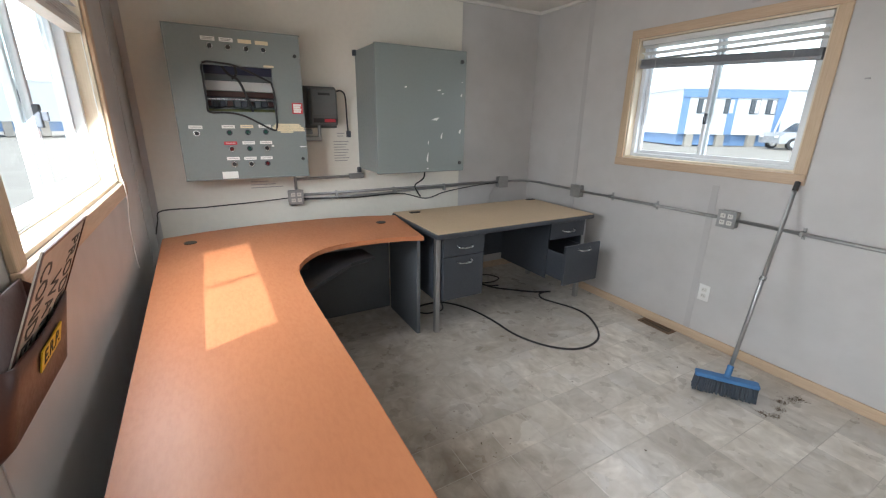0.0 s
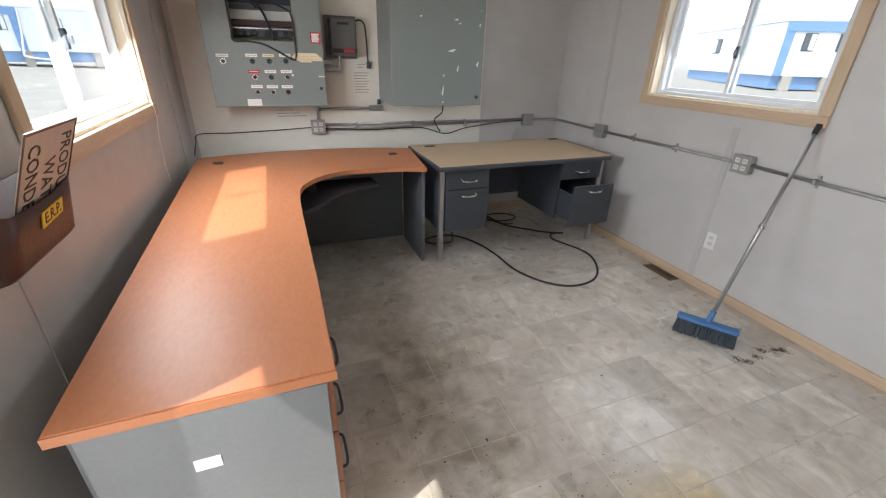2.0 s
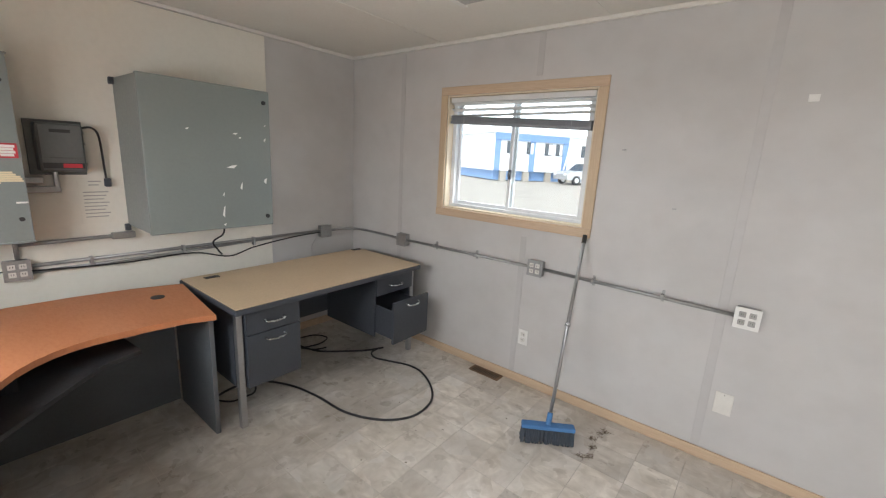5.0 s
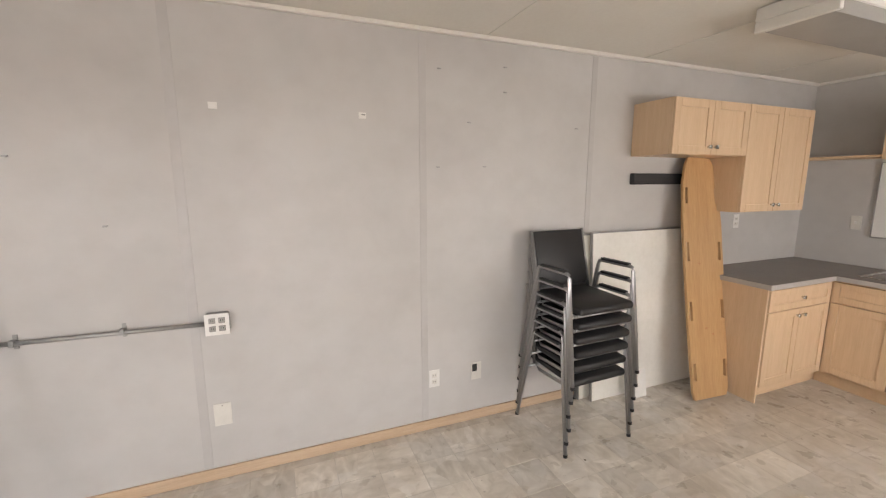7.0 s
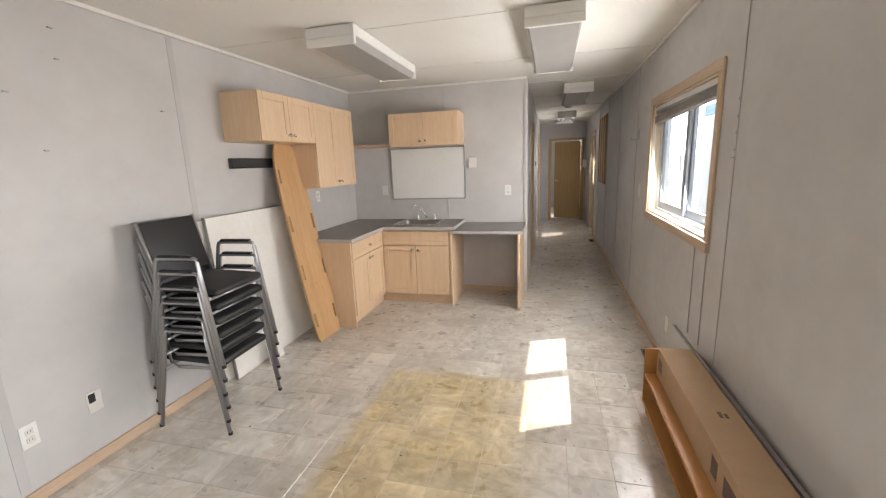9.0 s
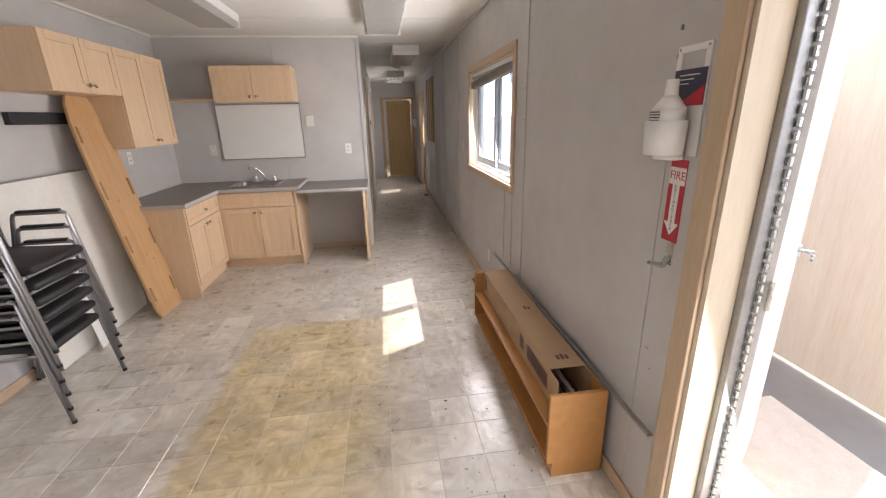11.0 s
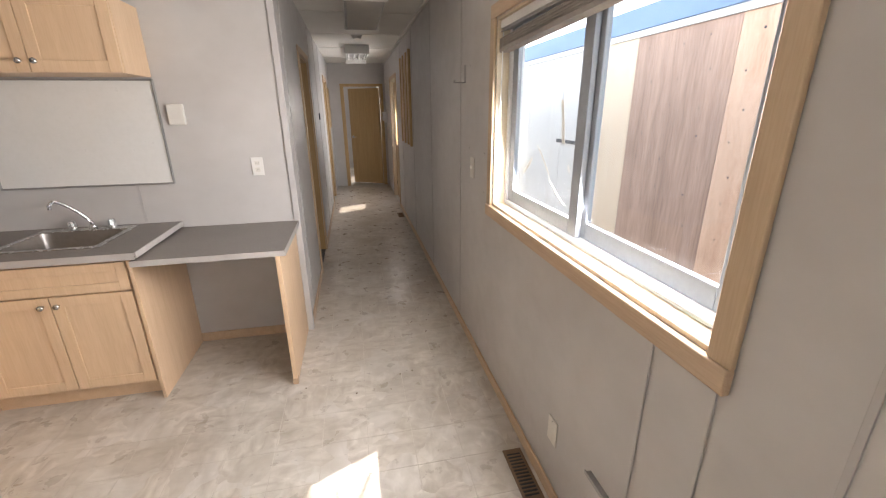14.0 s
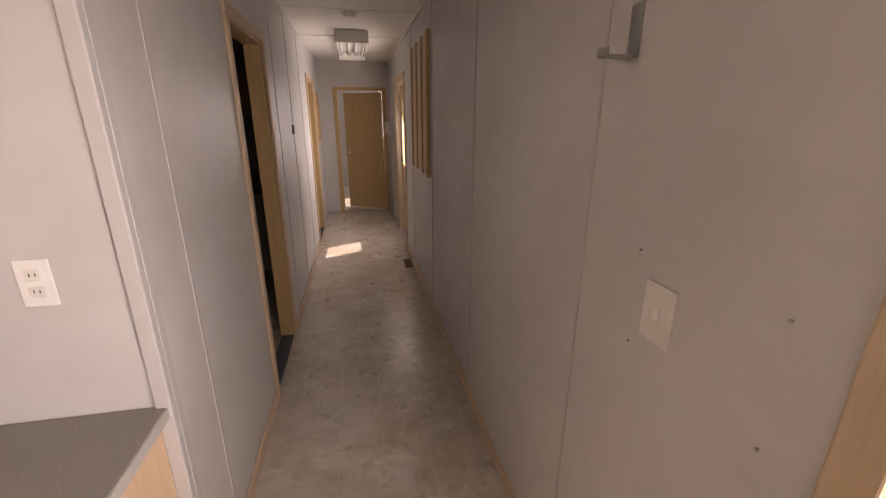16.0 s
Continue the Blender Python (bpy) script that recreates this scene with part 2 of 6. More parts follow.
def thin_tape(name):
    """White tape that lets some of the daylight through."""
    m = bpy.data.materials.new(name)
    m.use_nodes = True
    n, l = m.node_tree.nodes, m.node_tree.links
    a, c = n.new("ShaderNodeBsdfTranslucent"), n.new("ShaderNodeMixShader")
    a.inputs[0].default_value = (0.85, 0.83, 0.79, 1)
    n["Principled BSDF"].inputs["Base Color"].default_value = (0.80, 0.78, 0.74, 1)
    n["Principled BSDF"].inputs["Roughness"].default_value = 0.6
    c.inputs[0].default_value = 0.45
    l.new(n["Principled BSDF"].outputs[0], c.inputs[1])
    l.new(a.outputs[0], c.inputs[2])
    l.new(c.outputs[0], n["Material Output"].inputs[0])
    return m


WINDOWTAPE = thin_tape("thin_white_tape")
DIFFUSER = diffuser("prismatic_lamp_diffuser")


def floor_tile(name):
    """Marbled stone-look vinyl with brushed patches, yellowed where a mat lay, dirty along the traffic."""
    m = bpy.data.materials.new(name)
    m.use_nodes = True
    nt = m.node_tree
    n, l = nt.nodes, nt.links
    b = n["Principled BSDF"]
    geo, oi = n.new("ShaderNodeNewGeometry"), n.new("ShaderNodeObjectInfo")
    pos = geo.outputs["Position"]

    def noise_of(vec, scale, detail=5, dist=0.0):
        t = n.new("ShaderNodeTexNoise")
        t.inputs["Scale"].default_value, t.inputs["Detail"].default_value, t.inputs["Distortion"].default_value = scale, detail, dist
        l.new(vec, t.inputs[0])
        return t.outputs[0]

    def remap(v, a, c, lo=0.0, hi=1.0):
        r = n.new("ShaderNodeMapRange")
        for i, x in enumerate((a, c, lo, hi)):
            r.inputs[i + 1].default_value = x
        l.new(v, r.inputs[0])
        return r.outputs[0]

    def blend(fac, a, c, mode="MIX"):
        x = n.new("ShaderNodeMix")
        x.data_type, x.blend_type = "RGBA", mode
        for sock, v in ((x.inputs[0], fac), (x.inputs[6], a), (x.inputs[7], c)):
            if isinstance(v, tuple):
                sock.default_value = (*v, 1)
            elif isinstance(v, float):
                sock.default_value = v
            else:
                l.new(v, sock)
        return x.outputs[2]

    def math_of(op, a, c, clamp=False):
        x = n.new("ShaderNodeMath")
        x.operation, x.use_clamp = op, clamp
        for sock, v in zip(x.inputs, (a, c)):
            if isinstance(v, (int, float)):
                sock.default_value = v
            else:
                l.new(v, sock)
        return x.outputs[0]

    # soft marbling, brushed one way or the other from patch to patch
    sx, sy = n.new("ShaderNodeMapping"), n.new("ShaderNodeMapping")
    sx.inputs["Scale"].default_value, sy.inputs["Scale"].default_value = (4.5, 9, 1), (9, 4.5, 1)
    for s in (sx, sy):
        l.new(pos, s.inputs[0])
    wpos = n.new("ShaderNodeVectorMath")
    wn = n.new("ShaderNodeTexNoise")
    wn.inputs["Scale"].default_value = 9.0
    l.new(pos, wn.inputs[0])
    sc = n.new("ShaderNodeVectorMath")
    sc.operation, sc.inputs[3].default_value = "SCALE", 0.09
    l.new(wn.outputs["Color"], sc.inputs[0])
    l.new(pos, wpos.inputs[0])
    l.new(sc.outputs[0], wpos.inputs[1])
    vor = n.new("ShaderNodeTexVoronoi")
    vor.inputs["Scale"].default_value = 6.5
    l.new(wpos.outputs[0], vor.inputs[0])
    sep = n.new("ShaderNodeSeparateColor")
    l.new(vor.outputs["Color"], sep.inputs[0])
    way = remap(sep.outputs[0], 0.4, 0.6)
    streak = math_of("ADD", math_of("MULTIPLY", noise_of(sx.outputs[0], 2.1, 10, 0.6), way), math_of("MULTIPLY", noise_of(sy.outputs[0], 2.1, 10, 0.6), math_of("SUBTRACT", 1.0, way)))
    base = blend(remap(streak, 0.28, 0.72), (0.47, 0.42, 0.355), (0.79, 0.745, 0.67))
    base = blend(remap(sep.outputs[1], 0.1, 1.0, 0.0, 0.55), base, (0.55, 0.51, 0.45))
    base = blend(remap(sep.outputs[2], 0.55, 1.0, 0.0, 0.4), base, (0.74, 0.72, 0.69))
    # yellowed rectangle
    xyz = n.new("ShaderNodeSeparateXYZ")
    l.new(pos, xyz.inputs[0])
    wob = math_of("MULTIPLY", math_of("SUBTRACT", noise_of(pos, 5.0), 0.5), 0.09)
    x, y = math_of("ADD", xyz.outputs[0], wob), math_of("ADD", xyz.outputs[1], wob)
    inside = math_of("MULTIPLY", math_of("MULTIPLY", remap(x, 1.96, 2.03, 1, 0), remap(y, -1.58, -1.52)), math_of("MULTIPLY", remap(y, 1.3, 1.5, 1, 0), remap(x, 0.80, 1.22)))
    base = blend(math_of("MULTIPLY", inside, remap(noise_of(pos, 2.5), 0.3, 0.7, 0.65, 0.98)), base, blend(remap(streak, 0.36, 0.66), (0.48, 0.355, 0.16), (0.70, 0.565, 0.31)))
    # dirt, in broad clouds and small spots
    cloud = math_of("MULTIPLY", remap(noise_of(pos, 1.5, 7, 0.4), 0.50, 0.76), 0.42)
    base = blend(cloud, base, (0.24, 0.195, 0.14))
    # olive-brown film in mottled patches
    film = math_of("MULTIPLY", remap(noise_of(pos, 4.2, 8, 0.9), 0.44, 0.66), remap(noise_of(pos, 0.9, 3), 0.35, 0.65, 0.08, 0.36))
    base = blend(film, base, (0.27, 0.215, 0.14))
    # brown grime trodden in beside the desk
    band = math_of("MULTIPLY", math_of("MULTIPLY", remap(x, 0.75, 1.05), remap(x, 1.25, 1.75, 1, 0)), math_of("MULTIPLY", remap(y, 0.5, 1.1), remap(y, 2.3, 3.2, 1, 0)))
    base = blend(math_of("MULTIPLY", band, remap(noise_of(pos, 5.5, 8, 0.6), 0.40, 0.66, 0.1, 0.75)), base, (0.19, 0.145, 0.095))
    # brown dirt trodden along the hall
    trod = math_of("MULTIPLY", remap(y, -4.4, -2.9, 1, 0), remap(noise_of(pos, 3.2, 7, 0.5), 0.35, 0.65, 0.12, 0.55))
    base = blend(trod, base, (0.36, 0.275, 0.185))
    spots = remap(noise_of(pos, 20.0, 3), 0.70, 0.78, 0, 0.5)
    base = blend(spots, base, (0.09, 0.075, 0.06))
    hv = n.new("ShaderNodeHueSaturation")
    l.new(base, hv.inputs["Color"])
    l.new(remap(oi.outputs["Random"], 0, 1, 0.85, 1.15), hv.inputs["Value"])
    l.new(hv.outputs[0], b.inputs["Base Color"])
    l.new(remap(noise_of(pos, 9.0, 6), 0.3, 0.7, 0.26, 0.34), b.inputs["Roughness"])
    b.inputs["Specular IOR Level"].default_value = 0.75
    b.inputs["Coat Weight"].default_value, b.inputs["Coat Roughness"].default_value = 0.35, 0.22
    bp = n.new("ShaderNodeBump")
    bp.inputs["Strength"].default_value, bp.inputs["Distance"].default_value = 0.012, 0.004
    l.new(noise_of(pos, 26.0, 3), bp.inputs["Height"])
    l.new(bp.outputs[0], b.inputs["Normal"])
    return m


# Emissive backdrop colour: stands in for the washed-out bright sky.
SKYGLOW = bpy.data.materials.new("glowing_sky_backdrop")
SKYGLOW.use_nodes = True
_hb = SKYGLOW.node_tree.nodes["Principled BSDF"]
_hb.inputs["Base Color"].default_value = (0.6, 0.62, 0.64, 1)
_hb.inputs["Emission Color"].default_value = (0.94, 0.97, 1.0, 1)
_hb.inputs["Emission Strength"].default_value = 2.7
TILE = floor_tile("marbled_vinyl_tile")
JOINT = mat("pale_tile_joint", (0.62, 0.58, 0.52), (0.36, 0.32, 0.27), 0.8, 8, 80, 0.05)

# ---- mesh helpers ----
ORIGIN = {}


def box(bm, x0, x1, y0, y1, z0, z1, b=0.0, m=None):
    """A box between two corners with its edges rounded by b."""
    mid = Matrix.Translation(((x0 + x1) / 2, (y0 + y1) / 2, (z0 + z1) / 2)) @ Matrix.Diagonal((abs(x1 - x0), abs(y1 - y0), abs(z1 - z0), 1))
    vs = bmesh.ops.create_cube(bm, size=1, matrix=(m or Matrix()) @ mid)["verts"]
    if b:
        es = list({e for v in vs for e in v.link_edges})
        bmesh.ops.bevel(bm, geom=es, offset=b, segments=2, affect="EDGES", profile=0.5)
    return bm


def bx(*a, **k):
    return box(bmesh.new(), *a, **k)


def rod(bm, a, c, r, seg=10, r2=None):
    """A round bar from a to c."""
    a, c = Vector(a), Vector(c)
    q = (c - a).to_track_quat("Z", "Y").to_matrix().to_4x4()
    bmesh.ops.create_cone(bm, cap_ends=True, segments=seg, radius1=r, radius2=r if r2 is None else r2, depth=(c - a).length, matrix=Matrix.Translation((a + c) / 2) @ q)
    return bm


def tube(pts, r, seg=8, smooth=6):
    """A bent bar through points, rounded between them."""
    pts = [Vector(p) for p in pts]
    path = []
    for i in range(len(pts) - 1):
        p0, p1, p2, p3 = pts[max(i - 1, 0)], pts[i], pts[i + 1], pts[min(i + 2, len(pts) - 1)]
        for k in range(smooth):
            t = k / smooth
            path.append(0.5 * ((2 * p1) + (p2 - p0) * t + (2 * p0 - 5 * p1 + 4 * p2 - p3) * t * t + (3 * p1 - p0 - 3 * p2 + p3) * t ** 3))
    path.append(pts[-1])
    bm = bmesh.new()
    rings = []
    for i, p in enumerate(path):
        d = (path[min(i + 1, len(path) - 1)] - path[max(i - 1, 0)]).normalized()
        up = Vector((0, 0, 1)) if abs(d.z) < 0.9 else Vector((1, 0, 0))
        s = d.cross(up).normalized()
        u = s.cross(d)
        rings.append([bm.verts.new(p + r * (math.cos(k * 2 * math.pi / seg) * s + math.sin(k * 2 * math.pi / seg) * u)) for k in range(seg)])
    for a, c in zip(rings, rings[1:]):
        for k in range(seg):
            bm.faces.new((a[k], a[(k + 1) % seg], c[(k + 1) % seg], c[k]))
    bm.faces.new(rings[0][::-1])
    bm.faces.new(rings[-1])
    return bm


def polyline_tube(pts, r, seg=8):
    return tube(pts, r, seg, 1)


def prism(pts, z0, z1, bm=None):
    """A slab with the outline pts (counter-clockwise) between two heights."""
    bm = bm or bmesh.new()
    lo, hi = [bm.verts.new((*p, z0)) for p in pts], [bm.verts.new((*p, z1)) for p in pts]
    bm.faces.new(lo[::-1])
    bm.faces.new(hi)
    for i in range(len(pts)):
        j = (i + 1) % len(pts)
        bm.faces.new((lo[i], lo[j], hi[j], hi[i]))
    return bm


def thing(name, label, category, at=(0, 0, 0), group="", kind=""):
    ob = new(name)
    ob.empty_display_size = 0.05
    ob.location = at
    ORIGIN[ob] = Vector(at)
    return tagged(ob, label, category, group, kind)


def part(name, bm, material, parent=None, label="", smooth=False):
    """One mesh object, under a thing or part. The mesh is given in world places."""
    o = ORIGIN.get(parent, Vector())
    if parent is not None:
        bmesh.ops.translate(bm, verts=bm.verts, vec=-o)
    bmesh.ops.recalc_face_normals(bm, faces=bm.faces)
    me = bpy.data.meshes.new(name)
    bm.to_mesh(me)
    bm.free()
    me.materials.append(material)
    if smooth:
        for p in me.polygons:
            p.use_smooth = True
    ob = new(name, me)
    if parent is not None:
        ob.parent = parent
    ORIGIN[ob] = o
    return tagged(ob, label) if label else ob


def structure(name, bm, material, label, category, smooth=False):
    ob = part(name, bm, material, None, "", smooth)
    return tagged(ob, label, category, "", "structure")


def single(name, bm, material, label, category, group="", smooth=False):
    """A thing of one mesh; its origin at its base."""
    xs = [v.co for v in bm.verts]
    base = Vector(((min(v.x for v in xs) + max(v.x for v in xs)) / 2, (min(v.y for v in xs) + max(v.y for v in xs)) / 2, min(v.z for v in xs)))
    bmesh.ops.translate(bm, verts=bm.verts, vec=-base)
    ob = part(name, bm, material, None, "", smooth)
    ob.location = base
    ORIGIN[ob] = base
    return tagged(ob, label, category, group)


def words(text, size, m, depth=0.001):
    """Lettering with the built-in font, centred, in the plane of m's x and y."""
    c = bpy.data.curves.new("letters", "FONT")
    c.body, c.size, c.align_x, c.align_y, c.extrude, c.resolution_u = text, size, "CENTER", "CENTER", depth, 2
    tmp = bpy.data.objects.new("letters", c)
    scene.collection.objects.link(tmp)
    me = bpy.data.meshes.new_from_object(tmp.evaluated_get(bpy.context.evaluated_depsgraph_get()))
    bpy.data.objects.remove(tmp)
    bm = bmesh.new()
    bm.from_mesh(me)
    bpy.data.meshes.remove(me)
    bmesh.ops.transform(bm, matrix=m, verts=bm.verts)
    return bm


def holed(axis, face, back, u0, u1, z0, z1, holes=(), cuts=()):
    """A wall across an axis between two faces, with openings (u0, u1, z0, z1) through it."""
    us = sorted({u0, u1, *(v for h in holes for v in h[:2])})
    zs = sorted({z0, z1, *cuts, *(v for h in holes for v in h[2:])})
    bm = bmesh.new()
    vs = {}

    def vert(d, u, z):
        k = (d, u, z)
        if k not in vs:
            vs[k] = bm.verts.new((d, u, z) if axis == "x" else (u, d, z))
        return vs[k]

    def solid(i, j):
        if not (0 <= i < len(us) - 1 and 0 <= j < len(zs) - 1):
            return False
        u, z = (us[i] + us[i + 1]) / 2, (zs[j] + zs[j + 1]) / 2
        return not any(h[0] < u < h[1] and h[2] < z < h[3] for h in holes)

    for i in range(len(us) - 1):
        for j in range(len(zs) - 1):
            if not solid(i, j):
                continue
            a, c, e, g = us[i], us[i + 1], zs[j], zs[j + 1]
            for d in (face, back):
                bm.faces.new([vert(d, a, e), vert(d, c, e), vert(d, c, g), vert(d, a, g)])
            for test, p, q in (((i - 1, j), (a, e), (a, g)), ((i + 1, j), (c, e), (c, g)), ((i, j - 1), (a, e), (c, e)), ((i, j + 1), (a, g), (c, g))):
                if not solid(*test):
                    bm.faces.new([vert(face, *p), vert(face, *q), vert(back, *q), vert(back, *p)])
    return bm

# ---- the room, the hall and what closes them ----
CEILING = 2.45
WIN_R = (2.12, 3.26, 1.22, 2.07)
WIN_DESK = (2.19, 3.45, 1.175, 2.05)
WIN_KIT = (-2.83, -1.37, 1.07, 1.97)
ENTRY = (0.535, 1.40, 0.0, 2.04)
HALLDOOR = (-8.60, -7.62, 0.0, 2.04)
FARWIN = (-11.6, -10.6, 1.0, 2.0)
wall_west = structure("wall_west", holed("x", 0, -0.13, -13, 4.5, -0.1, 2.5, [WIN_DESK, WIN_KIT, ENTRY, HALLDOOR, FARWIN]), WALL, "long light grey panelled wall with two windows and doors", "wall")
wall_east = structure("wall_east", holed("x", 3.27, 3.40, -13, 4.5, -0.1, 2.5, [WIN_R]), WALL, "long light grey panelled wall with one window", "wall")
wall_north = structure("wall_north", bx(0, 3.27, 4.38, 4.5, -0.1, 2.5), WALL, "light grey end wall behind the desks", "wall")
wall_kitchen = structure("wall_kitchen", bx(1.125, 3.27, -3.765, -3.645, -0.1, 2.47), WALL, "light grey partition wall behind the kitchen sink", "wall")
wall_hall = structure("wall_hall", holed("x", 1.125, 1.225, -9.89, -3.765, -0.1, 2.47, [(-5.57, -4.82, 0.0, 2.04), (-8.84, -8.06, 0.0, 2.04)]), WALL, "light grey hall wall with two doorways", "wall")
wall_hall_end = structure("wall_hall_end", holed("y", -9.89, -9.99, 0, 3.27, -0.1, 2.47, [(0.10, 0.85, 0.0, 2.01)]), WALL, "light grey wall at the end of the hall with a doorway", "wall")
structure("wall_side_room", bx(1.225, 3.27, -7.7, -7.6, -0.1, 2.47), WALL, "plain wall of the dark side room", "wall")
structure("wall_south", bx(0, 3.27, -13, -12.9, -0.1, 2.5), WALL, "plain white wall of the far room", "wall")
ceil_bm = bx(0, 3.27, -12.9, 4.38, CEILING, CEILING + 0.05)
for k in range(14):
    y = 3.354 - 1.234 * k
    if y > -9.8:
        box(ceil_bm, 0.02, 3.25, y - 0.02, y + 0.02, CEILING - 0.004, CEILING + 0.01)
structure("ceiling", ceil_bm, CEIL, "off-white ceiling boards with flat battens", "ceiling")
structure("siding_west", holed("x", -0.131, -0.145, -13, 4.5, -0.1, 2.5, [WIN_DESK, WIN_KIT, ENTRY, HALLDOOR, FARWIN]), SIDING, "white steel siding outside the entrance wall", "siding")
structure("roof", bx(-0.16, 3.43, -13.1, 4.6, 2.5, 2.62), SIDING, "flat white trailer roof", "roof")
# Unseen overhang, added to cut the far edge of the sun patches.
structure("awning", bx(-0.41, -0.146, -13, 4.5, 2.20, 2.225), SIDING, "unseen white slab along the entrance side that cuts the sun", "awning")
crown = bx(3.245, 3.268, -3.645, 4.37, 2.425, 2.449, b=0.004)
structure("trim_east_ceiling", crown, CEIL, "thin off-white trim along the ceiling", "trim")
structure("trim_north_ceiling", bx(0.01, 3.245, 4.357, 4.379, 2.425, 2.449, b=0.004), CEIL, "thin off-white trim along the ceiling", "trim")
structure("trim_kitchen_ceiling", bx(1.12, 3.245, -3.643, -3.622, 2.425, 2.449, b=0.004), CEIL, "thin off-white trim along the ceiling", "trim")
structure("trim_west_ceiling", bx(0.002, 0.022, -9.88, 4.35, 2.425, 2.449, b=0.004), CEIL, "thin off-white trim along the ceiling", "trim")

# baseboards
for name, b in (("baseboard_east", (3.254, 3.269, -1.2, 4.36)), ("baseboard_north", (0.02, 3.25, 4.364, 4.379)), ("baseboard_kitchen", (1.2, 1.88, -3.644, -3.63)),
                ("baseboard_west_kitchen", (0.001, 0.014, -7.52, 0.44)), ("baseboard_west_desk", (0.001, 0.014, 1.52, 4.36)), ("baseboard_hall", (1.111, 1.124, -4.75, -3.66)),
                ("baseboard_hall_far", (1.111, 1.124, -8.0, -5.64))):
    structure(name, bx(*b, 0.001, 0.066, b=0.004), PINE, "low clear pine baseboard", "baseboard")

# battens over the wall joints
for y in (2.52, 1.31, 0.072, -1.155, 3.74):
    for z0, z1 in (((0.068, 1.1), (2.16, 2.42)) if y in (2.52,) else ((0.068, 2.42),)):
        part("seam_strip", bx(3.2665, 3.2695, y - 0.022, y + 0.022, z0, z1, b=0.001), WALLSEAM, wall_east)
for y, w, d in ((0.285, 0.022, 0.004), (-1.10, 0.012, 0.005), (-3.52, 0.01, 0.005), (-4.62, 0.008, 0.004), (-5.80, 0.01, 0.005), (-6.95, 0.01, 0.005), (1.9, 0.01, 0.004), (4.0, 0.012, 0.004)):
    part("seam_strip", bx(0.0005, d, y - w / 2, y + w / 2, 0.068, 2.42 if y != 0.285 else 1.53, b=0.001), WALL if y == 0.285 else WALLSEAM, wall_west)
for y in (-5.9, -6.62, -7.4, -3.95):
    part("seam_strip", bx(1.121, 1.1245, y - 0.008, y + 0.008, 0.068, 2.44), WALLSEAM, wall_hall)
part("seam_strip", bx(2.06, 2.075, -3.6445, -3.640, 2.12, 2.42), WALLSEAM, wall_kitchen)
part("seam_strip", bx(2.04, 2.055, -3.6445, -3.640, 0.90, 1.13), WALLSEAM, wall_kitchen)
structure("trim_hall_corner", box(bx(1.108, 1.148, -3.66, -3.632, 0.0, 2.44, b=0.004), 1.108, 1.1245, -3.69, -3.66, 0.0, 2.44, b=0.003), WALLSEAM, "pale corner trim at the hall opening", "trim")

# cream backing board behind the electrical boxes
single("backing_board", bx(0.04, 2.415, 4.366, 4.379, 0.07, 2.42, b=0.002), CREAM, "cream painted plywood backing board on the end wall", "board")


